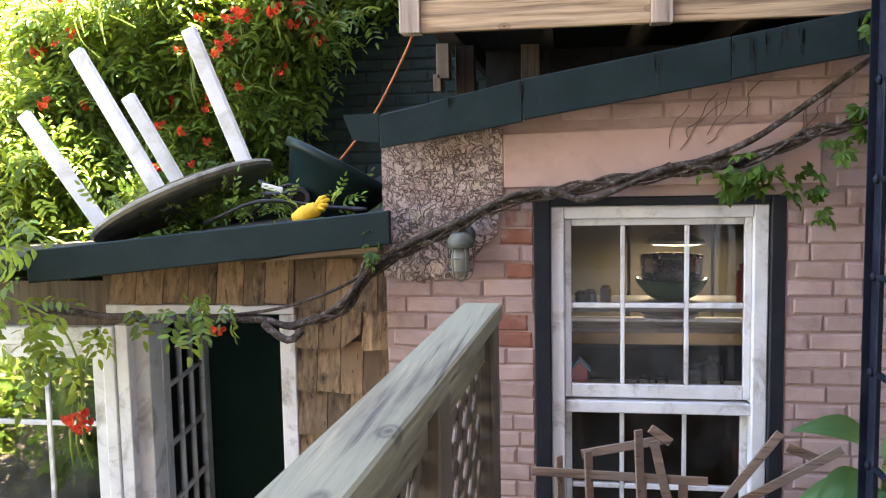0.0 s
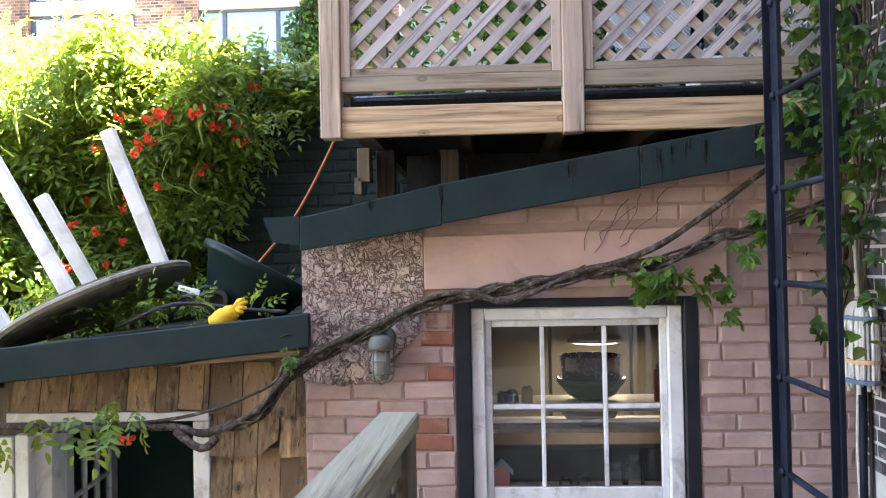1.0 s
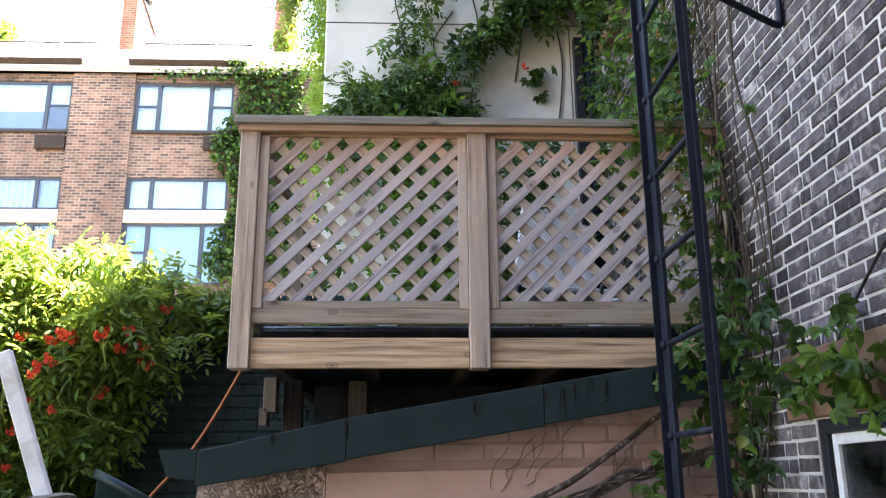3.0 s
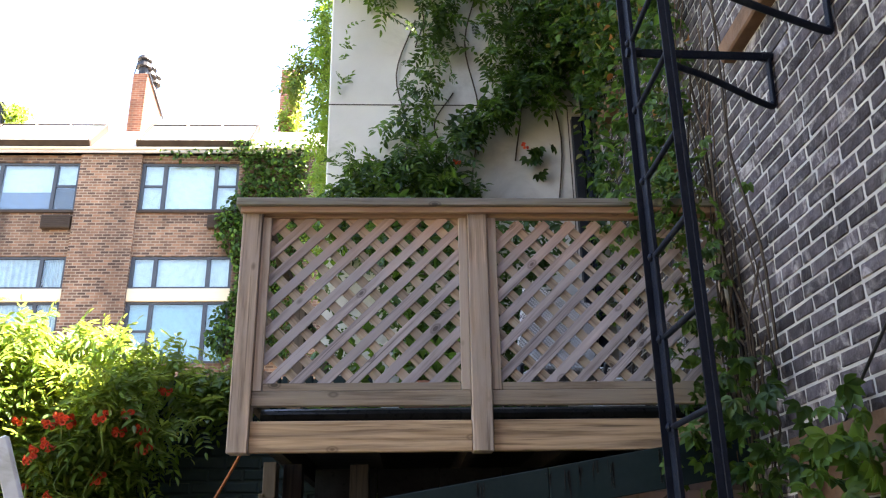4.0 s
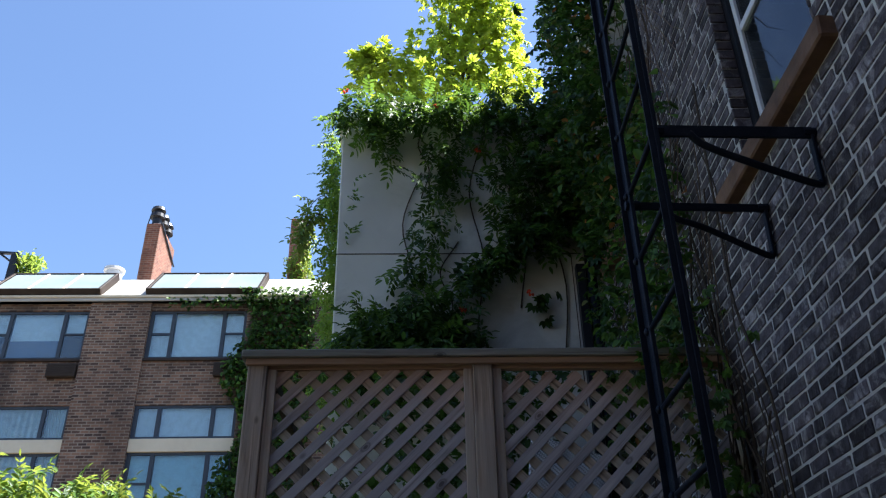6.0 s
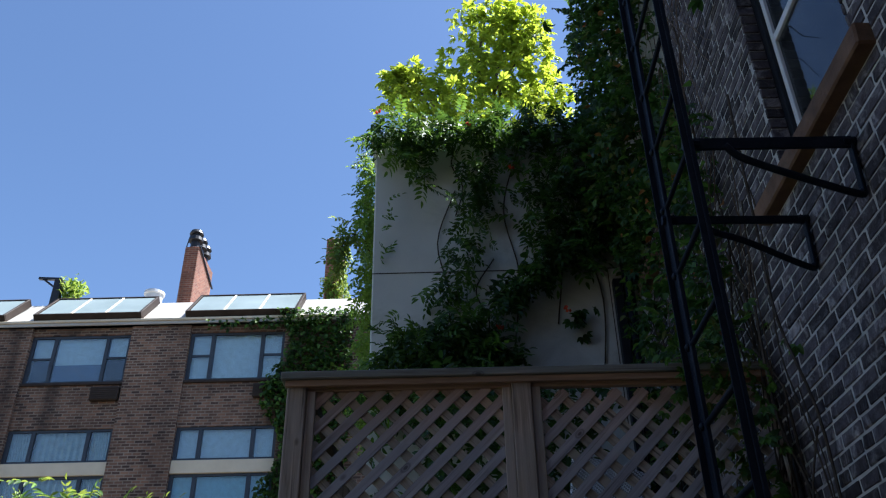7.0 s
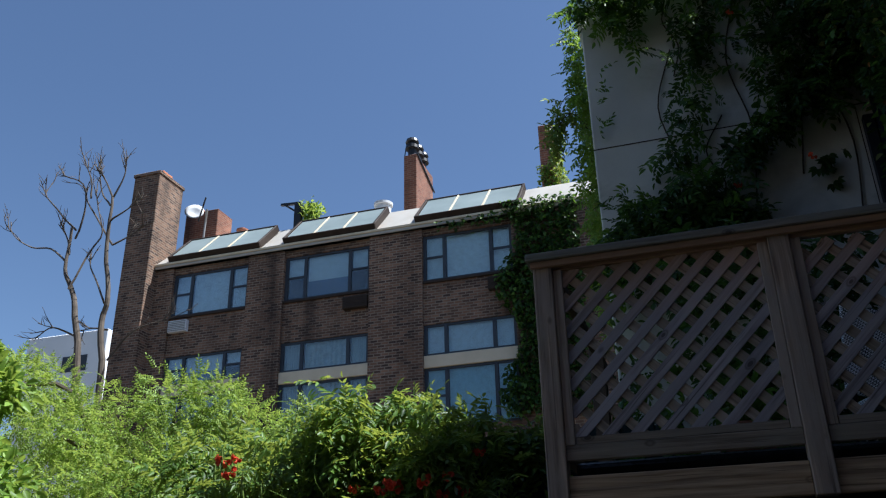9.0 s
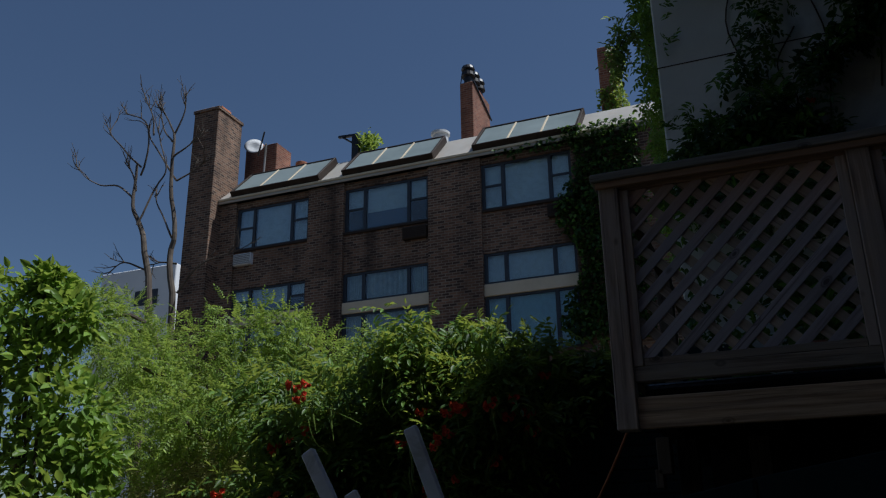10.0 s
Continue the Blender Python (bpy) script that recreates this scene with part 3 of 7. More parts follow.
def spread(n, way=(0, -1, -0.3), wild=0.7):
    """Ways for n leaves about a main way, and faces that turn to the light."""
    w = unit(np.asarray(way) + wild * rng.normal(size=(n, 3)))
    f = unit(np.array([0.1, -0.35, 0.9]) + 0.45 * rng.normal(size=(n, 3)))
    return w, f


# ---- bricks ----
def brick_mesh(name, length, height, depth, chamfer, wobble, seed):
    """A brick that faces -y, its back in the plane y = 0, with rubbed edges."""
    r = random.Random(seed)
    j = lambda: r.uniform(-wobble, wobble)  # noqa: E731
    a, b = length / 2, height / 2
    back = [(-a, 0, -b), (a, 0, -b), (a, 0, b), (-a, 0, b)]
    mid = [(x + j(), -depth + chamfer, z + j()) for x, _, z in back]
    front = [(math.copysign(a - chamfer, x) + j(), -depth + j() * 0.6, math.copysign(b - chamfer, z) + j()) for x, _, z in back]
    faces = [(8, 9, 10, 11)]
    for i in range(4):
        k = (i + 1) % 4
        faces += [(i, k, 4 + k, 4 + i), (4 + i, 4 + k, 8 + k, 8 + i)]
    return back + mid + front, faces


def brick_data(name, length, height, depth, chamfer, wobble, seed, material):
    v, f = brick_mesh(name, length, height, depth, chamfer, wobble, seed)
    me = bpy.data.meshes.new(name)
    me.from_pydata(v, [], f)
    me.materials.append(material)
    return me


def lay_bricks(u0, u1, z0, z1, pitch=0.213, course=0.075, keep=None, joint=0.011, vary=0.0):
    """Places (middle, height, length) of bricks in running bond."""
    out = []
    row = round(z0 / course)
    while row * course < z1:
        z = (row + 0.5) * course
        u = u0 - (pitch / 2 if row % 2 else 0.0) - vary * random.random()
        while u < u1 - 0.02:
            step = pitch * (1 + random.uniform(-vary, vary)) * (0.52 if random.random() < 1.2 * vary else 1)
            a, b = max(u, u0), min(u + step, u1)
            if b - a > 0.045 and (keep is None or keep(a, b, z)):
                out.append(((a + b) / 2, z, b - a - joint))
            u += step
        row += 1
    return out


def put_brick(name, me, m, parent, long, base_long):
    ob = bpy.data.objects.new(name, me)
    scene.collection.objects.link(ob)
    hang(ob, parent)
    ob.matrix_basis = m @ Matrix.Diagonal((long / base_long, 1, 1, 1))
    return ob


def joined_bricks(name, spots, turn, material, parent, height=0.064, depth=0.008, chamfer=0.004):
    """All the bricks that are too far to pick apart, as one mesh. spots: (place, length)."""
    verts, faces, n = [], [], 0
    for place, long in spots:
        v, f = brick_mesh("", long, height, depth, chamfer, 0.002, random.random())
        for p in v:
            verts.append(turn @ Vector(p) + Vector(place))
        faces += [tuple(i + n for i in q) for q in f]
        n += len(v)
    ob = raw(name, [tuple(v) for v in verts], faces, material, parent)
    return tagged(ob, kind="stuff")


# ---- ground and large walls ----
WALL_Y, SIDE_X, DECK_Y = 3.61, 1.43, 3.56
SIDE_X2 = 1.68
SLOPE, ROOF0 = 0.166, 2.92


def roof_top(x):
    return ROOF0 + (x + 0.9) * SLOPE


ground = raw("ground", [(-400, -60, 0), (400, -60, 0), (400, 600, 0), (-400, 600, 0)], [(0, 1, 2, 3)], M_SOIL)
tagged(ground, "bare dark garden soil between the houses", "ground", kind="structure")

# pink house front: painted brick round one tall window
WX0, WX1, WZ0, WZ1 = -0.265, 0.775, 0.8, 2.53
bm = bmesh.new()
prism(bm, [(-0.92, 0), (WX0, 0), (WX0, roof_top(WX0) - 0.05), (-0.92, roof_top(-0.92) - 0.05)], "y", WALL_Y, WALL_Y + 0.28)
prism(bm, [(WX1, 0), (SIDE_X, 0), (SIDE_X, 3.2), (WX1, roof_top(WX1) - 0.05)], "y", WALL_Y, WALL_Y + 0.28)
prism(bm, [(WX0, 0), (WX1, 0), (WX1, WZ0), (WX0, WZ0)], "y", WALL_Y, WALL_Y + 0.28)
prism(bm, [(WX0, WZ1), (WX1, WZ1), (WX1, roof_top(WX1) - 0.05), (WX0, roof_top(WX0) - 0.05)], "y", WALL_Y, WALL_Y + 0.28)
wall_front = tagged(part("wall_front", bm, M_PINK_MORTAR), "salmon-pink painted brick wall with flaking patches", "wall", kind="structure")

# crazed render patch at the corner and the smooth lintel band
bm = bmesh.new()
prism(bm, [(-0.925, 2.19), (-0.75, 2.16), (-0.58, 2.2), (-0.5, 2.3), (-0.42, 2.38), (-0.395, 2.57), (-0.395, 2.83), (-0.925, roof_top(-0.925) - 0.1)], "y", WALL_Y - 0.012, WALL_Y + 0.002)
part("plaster_patch", bm, M_CRACK, wall_front, "crazed pink render with creeper scars")
bm = prism(bmesh.new(), [(-0.39, 2.575), (0.9, 2.575), (0.9, 2.825), (-0.39, 2.805)], "y", WALL_Y - 0.014, WALL_Y + 0.002)
bmesh.ops.bevel(bm, geom=bm.edges[:], offset=0.004, segments=1, affect="EDGES")
part("lintel", bm, M_LINTEL, wall_front, "smooth salmon-pink lintel band")
bm = prism(bmesh.new(), [(-0.39, 2.82), (0.6, 2.83), (1.2, 2.87), (1.2, roof_top(1.2) - 0.1), (-0.39, roof_top(-0.39) - 0.1)], "y", WALL_Y - 0.006, WALL_Y + 0.002)
part("plaster_band", bm, M_PINK_MORTAR, wall_front, "uneven pink painted render under the eaves")
spots = [((u, WALL_Y - 0.004, z), l) for u, z, l in lay_bricks(-0.36, 1.2, 2.845, 3.2) if z < roof_top(u - 0.1) - 0.13]
joined_bricks("brick", spots, Matrix(), M_PINK, wall_front, depth=0.006)

# side wall of the tall neighbour: dark brick with two windows
bm = bmesh.new()
# STOP: wall top out of view, set by the shadow it must cast
SY0, SY1, STOP = -3.0, 6.7, 12.0
WIN_LOW, WIN_UP = (2.05, 2.97, 1.2, 2.97), (2.1, 2.9, 5.02, 6.9)
X0, X1 = SIDE_X, SIDE_X + 0.35
box(bm, X0, X1, SY0, 2.05, 0, STOP)
box(bm, X0, X1, 2.97, 3.95, 0, STOP)
box(bm, SIDE_X2, SIDE_X2 + 0.3, 3.952, 5.25, 0, STOP)
box(bm, SIDE_X2, SIDE_X2 + 0.3, 5.25, SY1, 0, 9.35)
box(bm, X0, X1, 2.05, 2.97, 0, 1.2)
box(bm, X0, X1, 2.05, 2.97, 2.97, 5.02)
box(bm, X0, X1, 2.05, 2.1, 5.02, 6.9)
box(bm, X0, X1, 2.9, 2.97, 5.02, 6.9)
box(bm, X0, X1, 2.05, 2.97, 6.9, STOP)
wall_side = tagged(part("wall_side", bm, M_MORTAR), "dark grey-brown brick wall with pale mortar joints", "wall", kind="structure")
# the unseen body of that house, and a wall added behind the camera, close the yard and block sky light
bm = boxed(SIDE_X2 + 0.31, 9, SY0, 5.25, 0, STOP)
box(bm, SIDE_X2 + 0.31, 9, 5.25, 14, 0, 9.35)
# unseen upper block added to shade the right part of the vine
box(bm, 3.0, 9, 5.252, 8.0, 9.35, 12.9)
tagged(part("neighbour_house", bm, M_FARBRICK), "brick neighbouring house behind the side wall, its unseen top shaped to shade the yard", "house", kind="structure")
bm = boxed(-9, 9, -4.3, -3.95, 0, 13)
tagged(part("wall_back", bm, M_BACKWALL), "unseen dark wall added to close the yard and cut its light", "wall", kind="structure")

# garden wall under the trumpet vine
bm = boxed(-3.9, -0.3, 5.45, 5.7, 0, 3.95)
garden_wall = tagged(part("wall_garden", bm, M_GREENBRICK), "dark green painted brick garden wall", "wall", kind="structure")
GREENS = [brick_data("brick", 0.2, 0.066, 0.01, 0.008, 0.004, s, M_GREENBRICK) for s in range(4)]
for u, z, long in lay_bricks(-2.6, -0.3, 2.2, 3.95):
    put_brick("brick", random.choice(GREENS), pose(u, 5.45, z, 0, random.uniform(-0.5, 0.5), 0), garden_wall, long, 0.2)

# kitchen behind the window: a closed cream room, its dimness put into the colour
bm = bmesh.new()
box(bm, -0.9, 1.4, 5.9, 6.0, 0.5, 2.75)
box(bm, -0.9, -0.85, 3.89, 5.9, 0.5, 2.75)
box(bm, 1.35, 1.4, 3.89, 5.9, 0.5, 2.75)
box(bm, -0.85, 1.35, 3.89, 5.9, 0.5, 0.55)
tagged(part("wall_kitchen", bm, M_CREAM_DIM), "cream kitchen walls behind the sash window, darkened for the dim room", "wall", kind="structure")
tagged(part("ceiling", boxed(-0.85, 1.35, 3.89, 5.9, 2.7, 2.75), M_CREAM_DIM), "plain cream kitchen ceiling", "ceiling", kind="structure")

# rear stuccoed block
rear = thing("stucco_building", (0.3, 6.74, 0), "pale grey stuccoed rear building under creepers", "building")
bm = boxed(-0.8, SIDE_X + 0.35, 6.74, 11, 0, 8.36, bevel=0.012)
part("wall", bm, M_STUCCO, rear)
part("coping", boxed(-0.86, SIDE_X + 0.3, 6.68, 11.05, 8.36, 8.44, bevel=0.01), M_CONCRETE, rear)
part("joint", boxed(-0.8, 1.5, 6.736, 6.745, 6.772, 6.781), M_BROWN, rear, "dark seam in the stucco")
part("joint", boxed(1.404, 1.411, 6.736, 6.745, 5.2, 6.765), M_BROWN, rear, "dark seam in the stucco")
part("downpipe", tube(bmesh.new(), [(1.56, 6.66, 3.4), (1.56, 6.66, 8.3)], 0.05, 10), M_IRON, rear, "dark metal downpipe", True)

# ---- pink house roof ----
roof = thing("sloping_roof", (0, 3.6, 2.9), "low sloping roof with dark green painted fascia", "roof")
prism_bm = prism(bmesh.new(), [(-0.95, roof_top(-0.95) - 0.05), (0.95, roof_top(0.95) - 0.05), (0.95, roof_top(0.95) - 0.02), (-0.95, roof_top(-0.95) - 0.02)], "y", 3.505, 6.7)
part("roof_deck", prism_bm, M_ROOFING, roof)


def fascia_board(x0, x1, drop=0.0, lift=0.0):
    b = prism(bmesh.new(), [(x0, roof_top(x0) - 0.165 + drop), (x1, roof_top(x1) - 0.172), (x1, roof_top(x1)), (x0, roof_top(x0) + lift)], "y", 3.462, 3.5)
    bmesh.ops.bevel(b, geom=b.edges[:], offset=0.003, segments=1, affect="EDGES")
    return b


part("fascia", fascia_board(-0.9, -0.302, -0.004, -0.03), M_FASCIA, roof, "dark green sheet fascia with tar runs")
part("fascia", fascia_board(-0.3, 0.52), M_FASCIA, roof, "dark green sheet fascia with tar runs")
part("fascia", fascia_board(0.522, SIDE_X - 0.02), M_FASCIA, roof, "dark green sheet fascia with tar runs")
bm = prism(bmesh.new(), [(-1.06, 2.895), (-0.905, 2.9), (-0.905, 2.775), (-1.02, 2.79)], "y", 3.47, 3.5)
part("gutter_return", bm, M_FASCIA, roof)
bm = bmesh.new()
for x, z in ((-0.3, 0.0), (0.52, 0.0), (0.24, 0.02), (0.6, 0.01), (0.66, 0.015), (0.72, 0.0), (0.78, 0.02), (-0.6, 0.01), (1.0, 0.0)):
    h = random.uniform(0.05, 0.15)
    for k in range(4):
        w = random.uniform(0.0012, 0.0045)
        xx = x + random.uniform(-0.015, 0.015)
        top = roof_top(xx) - 0.004 - random.uniform(0, 0.03)
        box(bm, xx - w, xx + w, 3.4605, 3.4625, top - h * random.uniform(0.3, 1), top)
part("tar_run", bm, M_TAR, roof, "shiny black tar runs")

# ---- window of the pink house ----
win = thing("sash_window", (0.25, WALL_Y, WZ0), "white six-over-six sash window in a black painted frame", "window")
for x0, x1 in ((WX0 + 0.002, -0.195), (0.715, WX1 - 0.002)):
    part("trim", boxed(x0, x1, WALL_Y - 0.012, WALL_Y + 0.1, WZ0, WZ1 - 0.002, 0.004), M_BLACKTRIM, win, "black painted outer frame")
part("trim", boxed(-0.193, 0.713, WALL_Y - 0.012, WALL_Y + 0.1, 2.492, WZ1 - 0.002, 0.004), M_BLACKTRIM, win, "black painted outer frame")
for x0, x1 in ((-0.193, -0.135), (0.652, 0.713)):
    part("casing", boxed(x0, x1, WALL_Y + 0.02, WALL_Y + 0.13, WZ0, 2.49, 0.005), M_WHITE, win)
part("casing", boxed(-0.134, 0.651, WALL_Y + 0.02, WALL_Y + 0.13, 2.435, 2.49, 0.005), M_WHITE, win)
part("sill", boxed(-0.26, 0.77, WALL_Y - 0.03, WALL_Y + 0.2, WZ0 - 0.04, WZ0, 0.006), M_WHITE, win)


def sash(z0, z1, y, name, rail):
    s = part(name, boxed(-0.134, -0.105, y, y + 0.035, z0, z1, 0.004), M_WHITE, win)
    bars = [(0.622, 0.651, z0, z1), (-0.104, 0.621, z0, z0 + rail), (-0.104, 0.621, z1 - 0.03, z1)]
    for x in (0.115, 0.385):
        bars.append((x - 0.009, x + 0.009, z0 + rail + 0.001, z1 - 0.031))
    zm = (z0 + rail + z1 - 0.03) / 2
    for a, b in ((-0.104, 0.105), (0.125, 0.375), (0.395, 0.621)):
        bars.append((a, b, zm - 0.011, zm + 0.011))
    for x0, x1, a, b in bars:
        part("glazing_bar", boxed(x0, x1, y + 0.002, y + 0.033, a, b, 0.003, jitter=0.0012), M_WHITE, s)
    for i, (a, b) in enumerate(((-0.106, 0.108), (0.122, 0.378), (0.392, 0.624))):
        for za, zb in ((z0 + rail - 0.002, zm), (zm, z1 - 0.03)):
            p = part("pane", boxed(a, b, y + 0.015, y + 0.018, za, zb), M_GLASS, s)
            p.visible_shadow = False


sash(1.645, 2.434, WALL_Y + 0.05, "upper_sash", 0.06)
sash(WZ0, 1.63, WALL_Y + 0.088, "lower_sash", 0.06)
part("meeting_rail", boxed(-0.134, 0.651, WALL_Y + 0.036, WALL_Y + 0.086, 1.58, 1.632, 0.004), M_WHITE, win)
part("sash_cord_bar", boxed(-0.104, 0.621, WALL_Y + 0.1, WALL_Y + 0.12, 1.975, 1.99, 0.002), M_WHITE, win)

# ---- shed beside the pink house ----
SHED_Y = 3.74
bm = bmesh.new()
box(bm, -1.45, -0.93, SHED_Y + 0.012, SHED_Y + 0.12, 0, 2.3)
box(bm, -2.24, -1.45, SHED_Y + 0.012, SHED_Y + 0.12, 2.0, 2.3)
box(bm, -2.36, -2.24, SHED_Y + 0.012, SHED_Y + 0.12, 0, 2.2)
box(bm, -3.4, -2.36, SHED_Y + 0.012, SHED_Y + 0.12, 0, 0.9)
box(bm, -3.4, -2.36, SHED_Y + 0.012, SHED_Y + 0.12, 1.9, 2.15)
box(bm, -4.2, -3.4, SHED_Y + 0.012, SHED_Y + 0.12, 0, 2.15)
wall_shed = tagged(part("wall_shed", bm, M_OLDWOOD_Z), "shed wall hung with weathered cedar shingles", "wall", kind="structure")
for name, (x0, x1, y0, y1, z1) in (("wall_shed_back", (-4.2, -0.95, 5.3, 5.4, 2.2)), ("wall_shed_side", (-1.0, -0.935, SHED_Y + 0.14, 5.3, 2.2)), ("wall_shed_end", (-4.2, -4.15, SHED_Y + 0.14, 5.3, 2.1))):
    tagged(part(name, boxed(x0, x1, y0, y1, 0, z1), M_GREENROOM), "dark green painted shed wall inside", "wall", kind="structure")
tagged(part("floor", boxed(-4.2, -0.95, SHED_Y, 5.3, 0.004, 0.03), M_OLDWOOD_Z), "dark timber shed floor", "floor", kind="structure")


def shed_top(x):
    return 2.49 + (x + 0.87) * 0.097


shed_roof = thing("shed_roof", (-1.7, 3.6, 2.3), "flat felted shed roof with dark green fascia", "roof")
bm = prism(bmesh.new(), [(-4.2, 2.16), (-2.56, shed_top(-2.56) - 0.09), (-0.93, shed_top(-0.93) - 0.06), (-0.93, shed_top(-0.93) - 0.02), (-2.56, shed_top(-2.56) - 0.03), (-4.2, 2.22)], "y", 3.495, 5.44)
part("roof_deck", bm, M_ROOFING, shed_roof)
bm = prism(bmesh.new(), [(-2.55, shed_top(-2.55) - 0.15), (-0.865, shed_top(-0.865) - 0.145), (-0.865, shed_top(-0.865)), (-2.55, shed_top(-2.55))], "y", 3.45, 3.49)
bmesh.ops.bevel(bm, geom=bm.edges[:], offset=0.005, segments=1, affect="EDGES")
part("fascia", bm, M_FASCIA, shed_roof, "dark green painted fascia board")
part("soffit_board", prism(bmesh.new(), [(-1.5, shed_top(-1.5) - 0.165), (-0.93, shed_top(-0.93) - 0.175), (-0.93, shed_top(-0.93) - 0.15), (-1.3, shed_top(-1.3) - 0.15)], "y", 3.5, 3.7), M_LATTICE_BIT, shed_roof, "raw timber under the fascia")

# door: white jambs, glazed leaf folded inwards
door = thing("door_1", (-1.85, SHED_Y, 0), "white framed shed doorway with its glazed door open", "door", kind="structure")
part("jamb", boxed(-1.46, -1.385, SHED_Y - 0.03, SHED_Y + 0.13, 0, 1.995, 0.004), M_WHITE, door)
part("jamb", boxed(-2.29, -2.225, SHED_Y - 0.03, SHED_Y + 0.03, 0, 1.94, 0.004), M_WHITE, door)
part("reveal", boxed(-2.24, -2.15, SHED_Y + 0.032, SHED_Y + 0.16, 0, 1.995, 0.004), M_WHITE, door)
part("head", boxed(-2.33, -1.385, SHED_Y - 0.03, SHED_Y + 0.13, 1.997, 2.04, 0.004), M_WHITE, door)
hinge = pose(-2.15, SHED_Y + 0.165, 0, 0, 0, 97)
leaf = part("door_leaf", box(bmesh.new(), 0, 0.1, 0, 0.04, 0.02, 1.98, 0.004, hinge), M_WHITE, door)
for x0, x1, z0, z1 in ((0.66, 0.76, 0.02, 1.98), (0.101, 0.659, 0.02, 0.3), (0.101, 0.659, 1.88, 1.98)):
    part("rail", box(bmesh.new(), x0, x1, 0, 0.04, z0, z1, 0.003, hinge), M_WHITE, leaf)
for k in range(1, 3):
    x = 0.1 + k * 0.187
    part("glazing_bar", box(bmesh.new(), x - 0.01, x + 0.01, 0.004, 0.036, 0.301, 1.879, 0.002, hinge), M_WHITE, leaf)
for k in range(1, 5):
    z = 0.3 + k * 0.316
    for i in range(3):
        part("glazing_bar", box(bmesh.new(), 0.112 + i * 0.187, 0.276 + i * 0.187, 0.006, 0.034, z - 0.01, z + 0.01, 0.002, hinge), M_WHITE, leaf)
part("pane", box(bmesh.new(), 0.1, 0.66, 0.018, 0.021, 0.3, 1.88, 0, hinge), M_GLASS, leaf).visible_shadow = False

# shed window
swin = thing("window_1", (-2.85, SHED_Y, 0.9), "white casement window with gathered net curtain", "window", kind="structure")
for x0, x1, z0, z1 in ((-2.36, -2.295, 0.9, 1.93), (-3.4, -2.361, 1.84, 1.93), (-3.4, -3.34, 0.9, 1.839), (-3.34, -2.361, 0.9, 0.96)):
    part("casing", boxed(x0, x1, SHED_Y - 0.035, SHED_Y + 0.1, z0, z1, 0.006), M_WHITE, swin)
for x0, x1, z0, z1 in ((-2.425, -2.362, 0.962, 1.838), (-3.338, -2.426, 1.77, 1.838), (-3.338, -3.28, 0.962, 1.769), (-3.28, -2.426, 0.962, 1.03)):
    part("sash_rail", boxed(x0, x1, SHED_Y - 0.015, SHED_Y + 0.03, z0, z1, 0.005), M_WHITE, swin)
part("glazing_bar", boxed(-2.695, -2.67, SHED_Y - 0.005, SHED_Y + 0.02, 1.031, 1.769, 0.003), M_WHITE, swin)
for a, b in ((-3.279, -2.696), (-2.669, -2.427)):
    part("glazing_bar", boxed(a, b, SHED_Y - 0.003, SHED_Y + 0.018, 1.425, 1.45, 0.003), M_WHITE, swin)
M_MIRRORISH = pane_glass("reflecting_pane", (0.45, 0.47, 0.45), 5.0, 0.03)
part("pane", boxed(-3.28, -2.426, SHED_Y + 0.006, SHED_Y + 0.01, 1.03, 1.77), M_MIRRORISH, swin).visible_shadow = False
verts, faces, cols = [], [], 60
for i in range(cols + 1):
    for z in (1.0, 1.3, 1.78):
        pinch = 1 - 0.55 * math.exp(-((z - 1.15) ** 2) / 0.05)
        x = -2.75 + (i / cols - 0.5) * 0.62 * pinch
        verts.append((x, SHED_Y + 0.07 + 0.018 * math.sin(i * 1.9), z))
for i in range(cols):
    for k in range(2):
        a = 3 * i + k
        faces.append((a, a + 3, a + 4, a + 1))
part_curtain = raw("curtain", verts, faces, M_CURTAIN, None, smooth=True)
tagged(part_curtain, "gathered net curtain behind the shed window", "curtain")


# ---- raised deck with lattice railing ----
deck = thing("wooden_deck", (0.2, 5, 3.24), "raised timber deck with lattice privacy railing", "deck")
JZ0, JZ1, CAPZ = 3.24, 3.372, 4.385
for x0, x1 in ((-0.733, 0.219), (0.311, SIDE_X - 0.01)):
    part("rim_joist", boxed(x0, x1, DECK_Y + 0.012, DECK_Y + 0.05, JZ0, JZ1, 0.003), M_PINE_X, deck, "tan pine rim joist")
for x in (-0.778, 0.265):
    part("post", boxed(x - 0.0445, x + 0.0445, DECK_Y - 0.012, DECK_Y + 0.077, JZ0 - 0.004, CAPZ - 0.03, 0.004), M_POST, deck)
for x0, x1 in ((-0.733, 0.219), (0.311, SIDE_X - 0.01)):
    part("bottom_rail", boxed(x0, x1, DECK_Y + 0.005, DECK_Y + 0.043, 3.435, 3.5, 0.003), M_RAIL_X, deck)
    part("bottom_bead", boxed(x0 + 0.045, x1 - 0.045, DECK_Y + 0.008, DECK_Y + 0.024, 3.501, 3.535, 0.002), M_RAIL_X, deck)
    part("top_rail", boxed(x0, x1, DECK_Y + 0.008, DECK_Y + 0.046, 4.315, CAPZ - 0.03, 0.003), M_RAIL_X, deck)
    for a, b in ((x0 + 0.001, x0 + 0.042), (x1 - 0.042, x1 - 0.001)):
        part("stile", boxed(a, b, DECK_Y + 0.004, DECK_Y + 0.03, 3.501, 4.314, 0.002), M_POST, deck)
